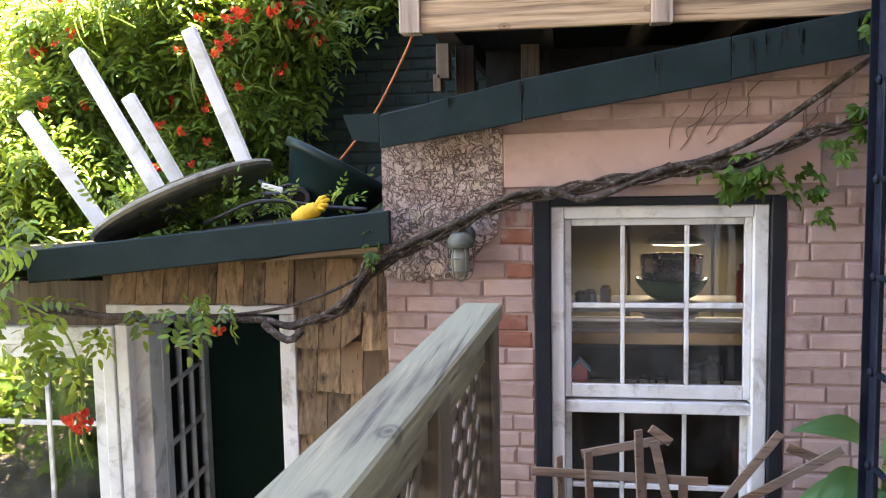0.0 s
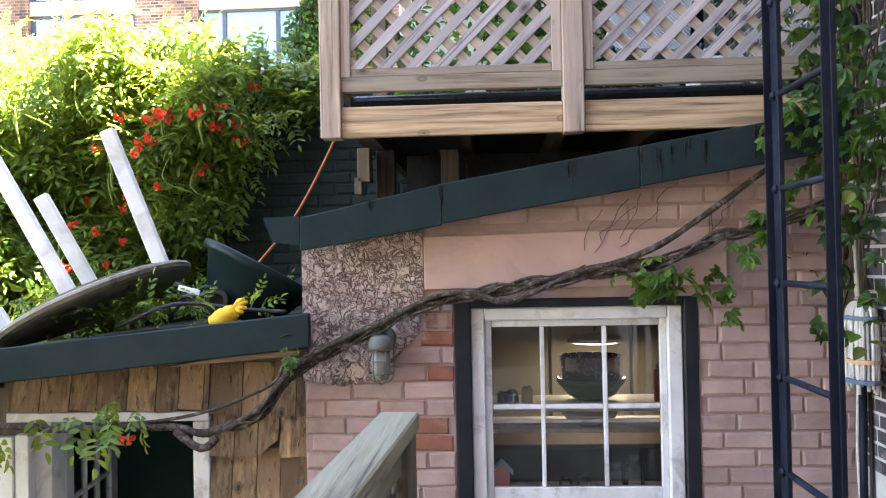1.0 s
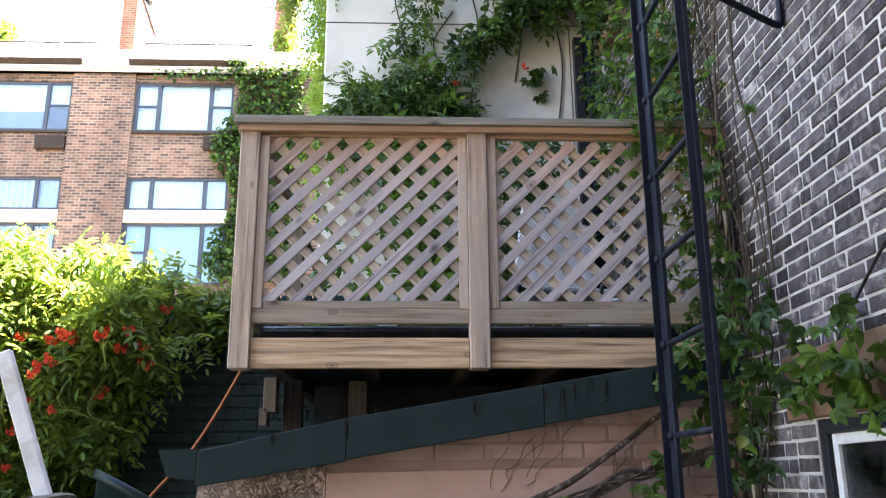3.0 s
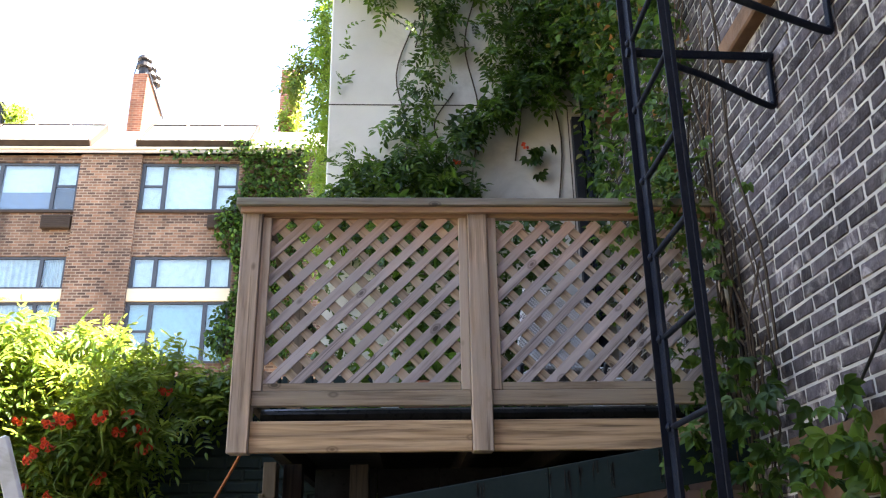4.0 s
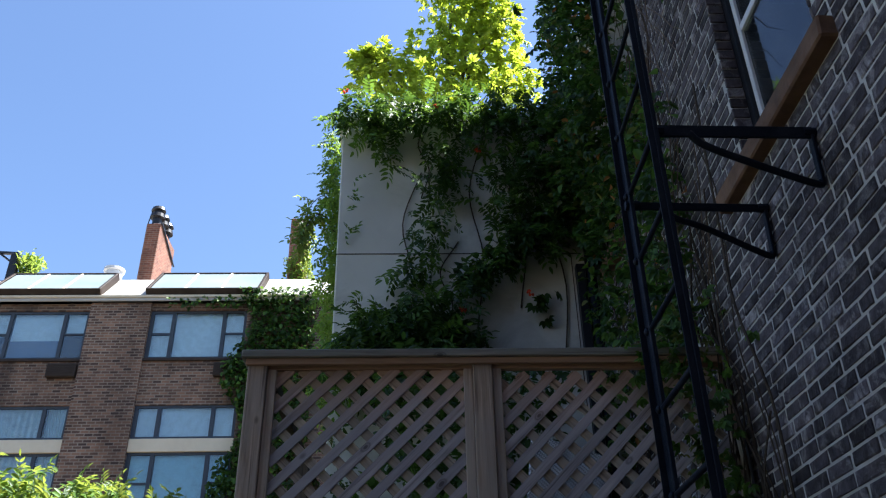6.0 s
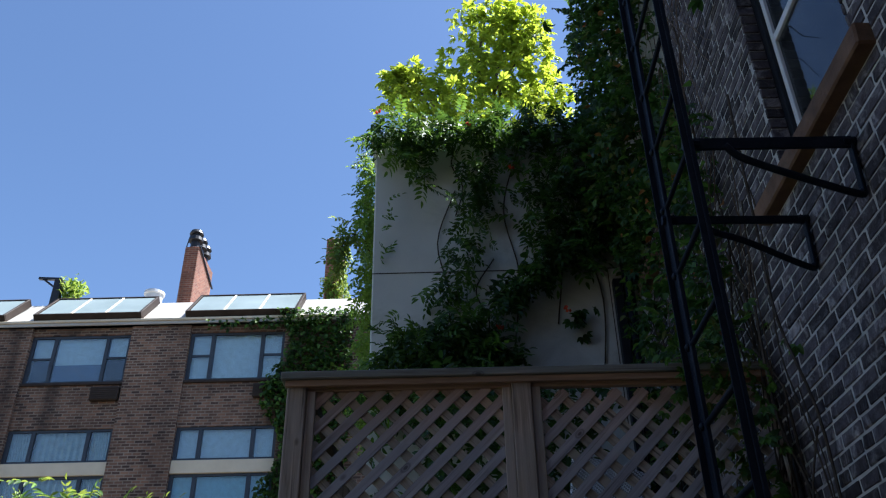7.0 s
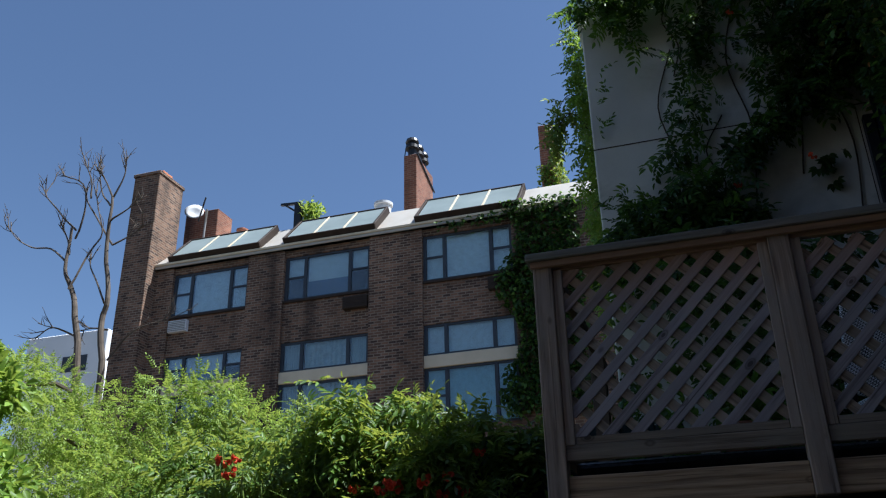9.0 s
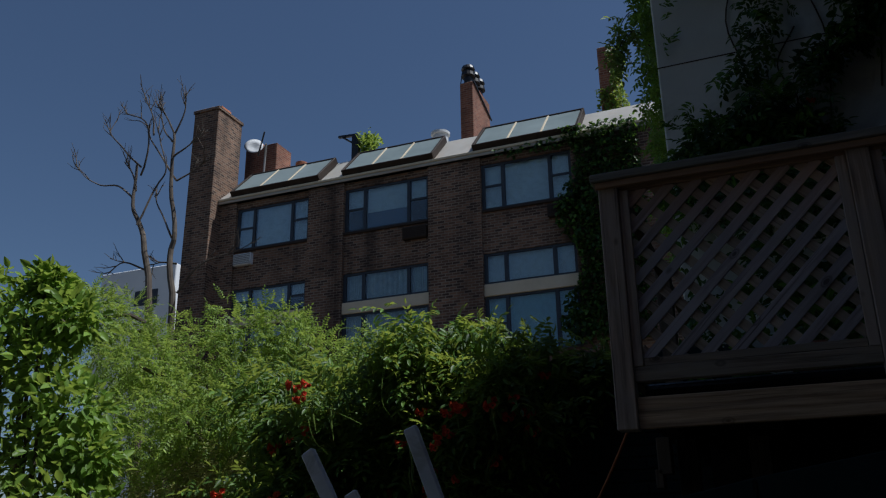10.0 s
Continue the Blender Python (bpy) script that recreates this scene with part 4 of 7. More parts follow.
part("cap_rail", boxed(-0.85, SIDE_X - 0.01, DECK_Y - 0.05, DECK_Y + 0.1, CAPZ - 0.029, CAPZ + 0.009, 0.004), M_CAP_X, deck, "grey weathered cap rail")
part("cap_edge", boxed(-0.83, SIDE_X - 0.01, DECK_Y - 0.035, DECK_Y - 0.014, CAPZ - 0.06, CAPZ - 0.03, 0.002), M_RAIL_X, deck)

STRIP_DATA = {}


def lattice(parent, x0, x1, z0, z1, y, pitch=0.0865, width=0.0425, m=None, front=M_STRIP, back=M_STRIP_BACK, thick=0.008, cross=None):
    """Crossed laths cut to the opening; the front layer rises to the right; cross: a place where two of them meet."""
    m = m or Matrix()
    for sign, yy, mat in ((1, y, front), (-1, y + thick + 0.0005, back)):
        step = pitch * math.sqrt(2)
        lo, hi = (z0 + x0, z1 + x1) if sign < 0 else (z0 - x1, z1 - x0)
        c = lo + step * 0.35 if cross is None else lo + (cross[1] - sign * cross[0] - lo) % step
        while c < hi:
            # line z = sign * x + c, cut by the opening
            xs = sorted(((z0 - c) * sign, (z1 - c) * sign))
            a, b = max(xs[0], x0), min(xs[1], x1)
            if b - a > 0.02:
                long = (b - a) * math.sqrt(2) + 0.01
                me = STRIP_DATA.get((round(long, 3), mat.name))
                if me is None:
                    bm = boxed(-long / 2, long / 2, 0, thick, -width / 2, width / 2, 0.0012)
                    me = bpy.data.meshes.new("lath")
                    bm.to_mesh(me)
                    bm.free()
                    me.materials.append(mat)
                    STRIP_DATA[(round(long, 3), mat.name)] = me
                xm = (a + b) / 2
                ob = bpy.data.objects.new("lath", me)
                scene.collection.objects.link(ob)
                hang(ob, parent)
                ob.matrix_basis = m @ pose(xm, yy, sign * xm + c, 0, -45 * sign, 0)
            c += step


lattice(deck, -0.695, 0.182, 3.52, 4.318, DECK_Y + 0.02, cross=(-0.54, 4.28))
lattice(deck, 0.349, SIDE_X - 0.05, 3.52, 4.29, DECK_Y + 0.02, cross=(0.576, 4.272))
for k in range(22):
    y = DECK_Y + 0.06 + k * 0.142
    part("deck_board", boxed(-0.8, SIDE_X - 0.01, y, y + 0.136, JZ1 - 0.026, JZ1 + 0.002, 0.002), M_SHADE_WOOD, deck)
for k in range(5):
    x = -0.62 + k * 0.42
    part("joist", boxed(x - 0.02, x + 0.02, DECK_Y + 0.052, 6.66, JZ0 + 0.002, JZ1 - 0.028), M_SHADE_WOOD, deck)
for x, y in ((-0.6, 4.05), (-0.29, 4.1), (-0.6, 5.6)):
    part("support_post", boxed(x - 0.045, x + 0.045, y - 0.045, y + 0.045, roof_top(x) - 0.03, JZ0 + 0.002, 0.003), M_SHADE_WOOD, deck, "old support post, darkened for the shade under the deck")
part("bracket_block", boxed(-0.72, -0.66, 3.9, 4.0, 3.08, JZ0, 0.003), M_OLDWOOD_Z, deck)
part("bracket_block", boxed(-0.735, -0.7, 3.9, 4.0, 3.02, 3.1, 0.003), M_OLDWOOD_Z, deck)
# side and rear posts of the railing
for x, y in ((-0.74, 5.0), (-0.74, 6.5)):
    part("post", boxed(x - 0.0445, x + 0.0445, y - 0.0445, y + 0.0445, JZ1, CAPZ - 0.03, 0.004), M_OLDWOOD_Z, deck)
part("side_rail", boxed(-0.76, -0.72, DECK_Y + 0.08, 6.6, 4.3, CAPZ - 0.03, 0.003), M_OLDWOOD_Z, deck)
part("side_rail", boxed(-0.76, -0.72, DECK_Y + 0.08, 6.6, 3.44, 3.5, 0.003), M_OLDWOOD_Z, deck)

# folding chair with checked cloth, on the deck
chair = thing("deck_chair", (0.75, 4.55, JZ1), "black metal deck chair with black-and-white checked cloth", "chair")
tilt = pose(0.8, 4.75, 3.82, -18, 14, 12)
part("backrest", box(bmesh.new(), -0.25, 0.25, -0.012, 0.012, 0, 0.6, 0.008, tilt), M_CHECK, chair)
part("seat", box(bmesh.new(), -0.22, 0.22, -0.4, 0, -0.02, 0.01, 0.008, pose(0.78, 4.75, 3.8, 4, 0, 12)), M_CHECK, chair)
for s in (-0.235, 0.235):
    part("leg", tube(bmesh.new(), [tilt @ Vector((s, 0, 0.62)), tilt @ Vector((s, 0, 0)), (0.78 + s * 0.97, 4.3, JZ1 + 0.01)], 0.012), M_BLACK, chair, smooth=True)
    part("leg", tube(bmesh.new(), [(0.78 + s * 0.97, 4.35, 3.79), (0.8 + s * 0.97, 4.98, JZ1 + 0.01)], 0.012), M_BLACK, chair, smooth=True)

pot = thing("flower_pot", (0.02, 4.15, JZ1), "terracotta pot with a leafy green plant", "pot")
part("pot", lathe(bmesh.new(), [(0.09, 0.0), (0.14, 0.22), (0.155, 0.22), (0.155, 0.26), (0.13, 0.26), (0.12, 0.2)], (0.02, 4.15, JZ1 + 0.002)), M_TERRA, pot, smooth=True)
w, f = spread(70, (0, -0.2, 0.7), 0.7)
leaves("foliage", palmate(np.array([0.02, 4.15, 3.7]) + rng.normal(size=(70, 3)) * (0.2, 0.14, 0.14), w, f, 0.09), M_CREEPER, pot)
box2 = thing("storage_box", (1.05, 4.0, JZ1), "white plastic box standing on the deck", "box")
part("body", boxed(0.86, 1.06, 3.85, 4.1, JZ1 + 0.002, 3.58, 0.012), M_WHITE, box2)
part("lid", boxed(0.85, 1.07, 3.84, 4.11, 3.581, 3.61, 0.008), M_WHITE, box2)
part_win = thing("back_door", (0.95, 6.7, JZ1), "dark framed door at the back of the deck", "door")
part("frame", boxed(1.42, 1.5, 6.62, 6.7, JZ1, 6.6, 0.004), M_BLACKTRIM, part_win)

# ---- iron fire ladder ----
ladder = thing("fire_ladder", (0.8, 2.45, 0), "blue-black riveted iron fire-escape ladder", "ladder")
LX, LY0, LY1 = 0.806, 2.25, 2.66
for y in (LY0, LY1):
    rail = part("rail", boxed(LX - 0.008, LX + 0.008, y - 0.034, y + 0.034, 0.6, 8.5, 0.002), M_IRON, ladder)
    part("flange", boxed(LX - 0.03, LX - 0.0085, y + (0.024 if y > 2.4 else -0.03), y + (0.03 if y > 2.4 else -0.024), 0.6, 8.5), M_IRON, rail)
RUNG0 = 2.9
for k in range(-7, 20):
    z = RUNG0 + k * 0.2945
    part("rung", tube(bmesh.new(), [(LX, LY0, z), (LX, LY1, z)], 0.0105, 8), M_IRON, ladder, smooth=True)
    for y, s in ((LY0, -1), (LY1, 1)):
        part("rivet", lathe(bmesh.new(), [(0.016, 0.0), (0.014, 0.007), (0.007, 0.012), (0.0, 0.013)], (LX - 0.008, y, z), Matrix.Rotation(radians(-90), 4, "Y").to_3x3(), 10), M_IRON, ladder, smooth=True)


def bracket(y, yw, z, w, dip):
    """A bar out to the wall, bent down along it and braced back."""
    b = part("bracket", bar(bmesh.new(), (LX, y, z - dip), (SIDE_X - 0.012, yw, z), 0.012, w, bevel=0.002), M_IRON, ladder)
    for p, q in (((LX - 0.02, y, z - dip), (LX + 0.035, y, z - dip)), ((SIDE_X - 0.05, yw, z), (SIDE_X - 0.005, yw, z))):
        part("bolt", tube(bmesh.new(), [p, q], 0.02, 8), M_IRON, b)
    part("wall_strap", bar(bmesh.new(), (SIDE_X - 0.02, yw, z), (SIDE_X - 0.02, yw + 0.02, z - 0.21), 0.03, 0.014, up=(1, 0, 0), bevel=0.002), M_IRON, b)
    part("brace", tube(bmesh.new(), curve([(SIDE_X - 0.02, yw + 0.02, z - 0.2), (SIDE_X - 0.05, yw + 0.015, z - 0.215), (SIDE_X - 0.3, (y + yw) / 2 + 0.02, z - 0.13), (LX + 0.18, y + 0.02, z - dip - 0.045), (LX + 0.13, y + 0.01, z - dip)]), 0.014, 8), M_IRON, b, smooth=True)


bracket(LY0, 2.31, 4.715, 0.05, 0.04)
bracket(LY1, 2.8, 4.705, 0.035, 0.08)

# ---- windows of the side wall ----
def side_window(name, y0, y1, z0, z1, label, meet, setback=0.07):
    w = thing(name, (SIDE_X, (y0 + y1) / 2, z0), label, "window", kind="structure")
    x = SIDE_X + setback
    for a, b, c, d in ((y0 + 0.002, y0 + 0.05, z0, z1), (y1 - 0.05, y1 - 0.002, z0, z1), (y0 + 0.051, y1 - 0.051, z1 - 0.05, z1 - 0.002)):
        part("window_frame", boxed(x, x + 0.09, a, b, c, d, 0.003), M_BLACKTRIM, w)
    for a, b, c, d in ((y0 + 0.051, y0 + 0.085, z0 + 0.002, z1 - 0.052), (y1 - 0.085, y1 - 0.051, z0 + 0.002, z1 - 0.052), (y0 + 0.086, y1 - 0.086, z0 + 0.002, z0 + 0.05), (y0 + 0.086, y1 - 0.086, z1 - 0.09, z1 - 0.052), (y0 + 0.086, y1 - 0.086, meet - 0.02, meet + 0.02)):
        part("sash_rail", boxed(x + 0.02, x + 0.06, a, b, c, d, 0.003), M_WHITE, w)
    part("pane", boxed(x + 0.035, x + 0.039, y0 + 0.086, y1 - 0.086, z0 + 0.05, z1 - 0.09), M_SIDEGLASS, w).visible_shadow = False
    # dark panel stands in for the unlit room
    part("blind", boxed(x + 0.1, x + 0.104, y0 + 0.004, y1 - 0.004, z0 + 0.002, z1 - 0.002), M_BROWN, w, "dark panel for the unlit room behind the panes")
    return w


M_SIDEGLASS = pane_glass("dark_pane", (0.4, 0.43, 0.47), 0.9, 0.02)
w2 = side_window("window_2", *WIN_LOW, "white sash window under a brownstone lintel", 2.1, 0.004)
w3 = side_window("window_3", *WIN_UP, "upper sash window above a brownstone sill", 5.75)
part("window_sill", boxed(SIDE_X - 0.065, SIDE_X + 0.06, 2.0, 3.16, 4.905, 5.0, 0.008, jitter=0.004), M_STONE, w3, "rough brownstone sill")
part("deep_sill", boxed(SIDE_X2 - 0.1, SIDE_X2 + 0.03, 5.75, 6.42, 6.3, 6.42, 0.008, jitter=0.004), M_STONE, wall_side, "orange-brown stone sill among the creeper")
part("lintel", boxed(SIDE_X - 0.02, SIDE_X + 0.03, 1.9, 3.16, 2.975, 3.22, 0.006, jitter=0.003), M_STONE, w2, "orange-brown stone lintel")
for w_, (y0, y1, z0, z1) in ((w3, WIN_UP),):
    for a, b in ((y0, y0 + 0.006), (y1 - 0.006, y1)):
        for k in range(int((z1 - z0) / 0.0605)):
            part("brick", boxed(SIDE_X - 0.008, SIDE_X + 0.07, a - 0.004, b + 0.004, z0 + k * 0.0605 + 0.005, z0 + (k + 1) * 0.0605 - 0.005, 0.003), M_DARKBRICK, w_)

# ---- handrail of the porch where one stands ----
turn = pose(-0.315, 1.86, 2.335, 0, 0, -3.0)
porch = thing("porch_railing", (-0.35, 1.3, 1.3), "grey-green weathered porch railing with lattice infill", "railing")
part("handrail", box(bmesh.new(), -0.045, 0.045, -2.6, 0, -0.02, 0.02, 0.004, turn), M_HANDRAIL, porch, "mossy grey handrail")
for y in (-0.03, -0.62, -1.5, -2.4):
    part("post", box(bmesh.new(), -0.02, 0.035, y - 0.045, y + 0.045, -1.04, -0.021, 0.003, turn), M_OLDWOOD_Z, porch)
part("bottom_rail", box(bmesh.new(), -0.016, 0.016, -2.5, -0.08, -0.96, -0.9, 0.003, turn), M_HANDRAIL, porch)
part("upper_rail", box(bmesh.new(), -0.016, 0.016, -2.5, -0.08, -0.1, -0.022, 0.003, turn), M_HANDRAIL, porch)
porch_m = turn @ pose(0, 0, 0, 0, 0, 90)
lattice(porch, -1.44, -0.67, -0.9, -0.06, -0.005, 0.075, 0.03, porch_m, M_OLDWOOD_Z, M_OLDWOOD_Z, 0.006)
lattice(porch, -0.57, -0.08, -0.9, -0.06, -0.005, 0.075, 0.03, porch_m, M_OLDWOOD_Z, M_OLDWOOD_Z, 0.006)
tagged(part("porch_floor", boxed(-0.5, 1.4, -3.9, 1.95, 1.2, 1.296), M_CAP_X), "plain timber porch floor", "floor", kind="structure")

# black roll added to fill the gap under the bottom rail with shade
gap_roll = thing("gap_shade_roll", (0.2, 3.75, JZ1), "black roll added along the railing foot to darken the gap", "mat")
part("roll", tube(bmesh.new(), [(-0.72, 3.78, JZ1 + 0.045), (-0.2, 3.76, JZ1 + 0.043), (0.4, 3.77, JZ1 + 0.045), (1.38, 3.76, JZ1 + 0.044)], 0.042, 12, 0.06), M_TAR, gap_roll)

# black sheets added in place of the deep shade in the void under the deck
void = thing("under_deck_shade_sheets", (0.4, 4.3, 2.95), "black sheets added for the deep shade under the deck", "boarding")
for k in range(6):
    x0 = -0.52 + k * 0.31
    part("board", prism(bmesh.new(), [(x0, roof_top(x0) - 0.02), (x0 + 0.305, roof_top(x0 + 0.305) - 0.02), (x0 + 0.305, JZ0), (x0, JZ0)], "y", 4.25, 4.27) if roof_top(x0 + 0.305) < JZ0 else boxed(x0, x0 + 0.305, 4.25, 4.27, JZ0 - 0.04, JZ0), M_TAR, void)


# ---- far apartment house ----
FY = 22.0
far = thing("apartment_building", (-11, FY, 0), "brown brick apartment house with white mansard and skylights", "building")
BAYS = ((-16.6, -13.75), (-12.45, -9.5), (-7.78, -4.98))
ROWS_Z = ((12.3, 13.8), (9.98, 10.93), (7.9, 9.62))
FX0, FX1, EAVE = -17.3, 2.0, 14.02
# piers stand proud, spandrels a little back
edges = [FX0, *[v for b in BAYS for v in b], FX1]
for a, b in zip(edges[::2], edges[1::2]):
    part("pier", boxed(a, b, FY, FY + 0.5, 0, EAVE), M_FARBRICK, far)
for a, b in BAYS:
    for z0, z1 in ((0, 7.9), (10.93, 12.3), (13.8, EAVE)):
        part("spandrel", boxed(a, b, FY + 0.09, FY + 0.5, z0, z1), M_FARBRICK, far)
    part("band", boxed(a, b, FY + 0.06, FY + 0.5, 9.62, 9.98, 0.01), M_CREAMBAND, far, "cream painted band")
    part("window_ledge", boxed(a, b, FY + 0.03, FY + 0.12, 12.22, 12.3, 0.01), M_BROWN, far)


def far_window(x0, x1, z0, z1, style):
    """Three lights: a wide fixed one between two narrow ones."""
    w = part("window", boxed(x0, x1, FY + 0.13, FY + 0.2, z1 - 0.07, z1), M_FARFRAME, far)
    part("window_frame", boxed(x0, x1, FY + 0.13, FY + 0.2, z0, z0 + 0.07), M_FARFRAME, w)
    n = x1 - x0
    cuts = (x0, x0 + 0.24 * n, x1 - 0.24 * n, x1)
    for i, c in enumerate(cuts):
        a = min(max(c - 0.05, x0), x1 - 0.1)
        part("window_frame", boxed(a, a + 0.1, FY + 0.125, FY + 0.2, z0 + 0.071, z1 - 0.071), M_FARFRAME, w)
    split = style in ("blind", "open", "aqua")
    zm = z0 + 0.52 * (z1 - z0)
    for i in range(3):
        a, b = cuts[i] + 0.05, cuts[i + 1] - 0.05
        if split and i != 1:
            part("window_frame", boxed(a, b, FY + 0.135, FY + 0.19, zm - 0.03, zm + 0.03), M_FARFRAME, w)
        mat = {"blind": M_BLIND, "plain": M_BLIND, "open": M_BLIND, "curtain": M_CURTAIN, "aqua": M_AQUA}[style]
        low = zm if (style == "open" and i != 1) else (z0 + 0.42 * (z1 - z0) if style == "open" else z0)
        if style == "curtain":
            cb = bmesh.new()
            cols = [cb.verts.new((a + (b - a) * k / 40, FY + 0.3 + 0.02 * math.sin(k * 1.3), z)) for k in range(41) for z in (z0, z1)]
            for k in range(40):
                cb.faces.new((cols[2 * k], cols[2 * k + 2], cols[2 * k + 3], cols[2 * k + 1]))
            part("curtain", cb, M_CURTAIN, w)
        else:
            part("blind", boxed(a, b, FY + 0.27, FY + 0.28, low, z1), mat, w)
        if style == "open" and i == 1:
            part("shade", boxed(a, b, FY + 0.26, FY + 0.268, z0, low), M_SHADE_BLUE, w, "blue-grey lower shade")
        part("pane", boxed(a, b, FY + 0.16, FY + 0.165, z0 + 0.07, z1 - 0.07), M_FARGLASS, w).visible_shadow = False
    # dark sheet in place of the room's own shade
    part("room_back", boxed(x0, x1, FY + 0.47, FY + 0.49, z0, z1), M_BROWN, w, "dark panel for the unlit room behind")


for (x0, x1), kinds in zip(BAYS, (("blind", "open", "curtain"), ("open", "curtain", "curtain"), ("blind", "plain", "aqua"))):
    for (z0, z1), kind_ in zip(ROWS_Z, kinds):
        far_window(x0, x1, z0, z1, kind_)
for x0, x1, mat, lab in ((-16.55, -15.85, M_WHITE, "white window air conditioner"), (-10.35, -9.55, M_BROWN, "brown air-conditioner grille"), (-5.75, -5.05, M_BROWN, "brown air-conditioner grille")):
    ac = part("air_conditioner", boxed(x0, x1, FY - 0.06, FY + 0.3, 11.72, 12.12, 0.02), mat, far, lab)
    for k in range(6):
        part("slat", boxed(x0 + 0.03, x1 - 0.03, FY - 0.075, FY - 0.062, 11.76 + k * 0.058, 11.79 + k * 0.058), M_BROWN if mat is M_BROWN else M_GALV, ac)

# eaves, sloping white roof, skylights
part("cornice", boxed(FX0, FX1, FY - 0.12, FY + 0.1, EAVE, EAVE + 0.16, 0.02), M_ROOFWHITE, far, "pale eaves moulding")
part("gutter", boxed(FX0, FX1, FY - 0.16, FY - 0.12, EAVE + 0.1, EAVE + 0.18, 0.01), M_CREAMBAND, far)
RY, RZ = 1.25, 1.25
bm = prism(bmesh.new(), [(FY - 0.1, EAVE + 0.18), (FY + RY, EAVE + 0.18 + RZ), (FY + 9, EAVE + 0.18 + RZ), (FY + 9, EAVE), (FY - 0.1, EAVE)], "x", FX0, FX1)
part("roof", bm, M_ROOFWHITE, far, "white painted sloping roof")
slope = pose(0, FY - 0.1, EAVE + 0.18, 45, 0, 0)
for x0, x1 in ((-16.75, -13.3), (-12.45, -9.25), (-7.95, -4.65)):
    sk = part("skylight", box(bmesh.new(), x0, x1, 0.0, 0.06, -0.02, 0.22, 0.01, slope), M_BROWN, far, "brown framed skylight")
    part("kerb", box(bmesh.new(), x0, x0 + 0.08, 0.061, 1.58, -0.02, 0.22, 0.01, slope), M_BROWN, sk)
    part("kerb", box(bmesh.new(), x1 - 0.08, x1, 0.061, 1.58, -0.02, 0.22, 0.01, slope), M_BROWN, sk)
    part("kerb", box(bmesh.new(), x0, x1, 1.581, 1.64, -0.02, 0.22, 0.01, slope), M_BROWN, sk)
    n = (x1 - x0 - 0.16) / 3
    for k in range(3):
        a = x0 + 0.08 + k * n
        part("pane", box(bmesh.new(), a + 0.03, a + n - 0.03, 0.062, 1.58, 0.17, 0.185, 0, slope), M_SKYLIGHT, sk)
        if k:
            part("bar", box(bmesh.new(), a - 0.03, a + 0.03, 0.062, 1.58, 0.13, 0.21, 0.006, slope), M_CREAMBAND, sk)

# chimneys
mid = part("chimney", boxed(-9.67, -9.17, 25.5, 27.4, 14.5, 18.95, 0.02), M_CHIMBRICK, far, "red brick chimney with black cowls")
part("flashing", bar(bmesh.new(), (-9.14, 25.5, 18.97), (-9.14, 27.5, 18.3), 0.05, 0.05), M_BLACK, mid)
for k in range(3):
    y = 25.75 + k * 0.55
    cowl = part("cowl", lathe(bmesh.new(), [(0.17, 0), (0.16, 0.35), (0.27, 0.36), (0.25, 0.5), (0.16, 0.54), (0.16, 0.62), (0.26, 0.66), (0.22, 0.78), (0.0, 0.84)], (-9.42, y, 18.95), sides=14), M_BLACK, mid, "black metal cowl")
    part("strut", tube(bmesh.new(), [(-9.7, y - 0.1, 18.95), (-9.62, y, 19.75)], 0.02, 5), M_BLACK, cowl)
left = part("chimney", boxed(-18.33, -17.28, 21.5, 22.9, 0, 17.55, 0.02), M_FARBRICK, far, "tall brown brick chimney stack")
part("cap", boxed(-18.37, -17.24, 21.46, 22.94, 17.55, 17.68, 0.02), M_FARBRICK, left)
part("chimney_pot", boxed(-17.85, -17.35, 21.75, 22.3, 17.68, 17.84, 0.02), M_REDCHIM, left, "terracotta flue")
low = part("chimney", boxed(-18.0, -16.6, 24.2, 25.2, 14, 17.35, 0.02), M_CHIMBRICK, far, "lower red brick chimney")
part("chimney_pot", boxed(-17.95, -17.5, 24.3, 24.8, 17.35, 17.65, 0.02), M_REDCHIM, low)
part("parapet", prism(bmesh.new(), [(21.9, 14.1), (23.6, 15.7), (23.6, 14.1)], "x", -17.28, -17.1), M_ROOFWHITE, far)
right = part("chimney", boxed(-4.3, -3.85, 24, 25.4, 13.5, 18.2, 0.02), M_CHIMBRICK, far, "creeper-grown brick chimney")
# rooftop fittings
vent = thing("roof_vent", (-9.9, 24.1, 15.57), "white galvanised roof ventilator", "vent")
part("body", lathe(bmesh.new(), [(0.27, 0), (0.27, 0.62), (0.33, 0.63), (0.33, 0.72), (0.0, 0.76)], (-9.9, 24.1, 15.57), sides=20), M_PALEMETAL, vent, smooth=False)
dish = thing("satellite_dish", (-16.75, 24.0, 15.57), "grey satellite dish on a mast", "satellite dish")
part("mast", tube(bmesh.new(), [(-17.0, 24.0, 15.57), (-16.9, 23.9, 16.7), (-16.75, 23.7, 17.1)], 0.04, 8), M_GALV, dish)
part("reflector", lathe(bmesh.new(), [(0.0, 0.0), (0.2, 0.04), (0.34, 0.11), (0.35, 0.12), (0.2, 0.055), (0.0, 0.03)], (-17.2, 23.6, 16.95), Euler((radians(72), 0, radians(28))).to_matrix(), 24), M_PALEMETAL, dish, smooth=True)
part("feed_arm", tube(bmesh.new(), [(-17.0, 23.6, 16.6), (-16.5, 23.2, 17.3)], 0.03, 6), M_BLACK, dish)
stand = thing("roof_bracket", (-13.1, 23.5, 15.57), "black steel bracket stand on the roof", "bracket")
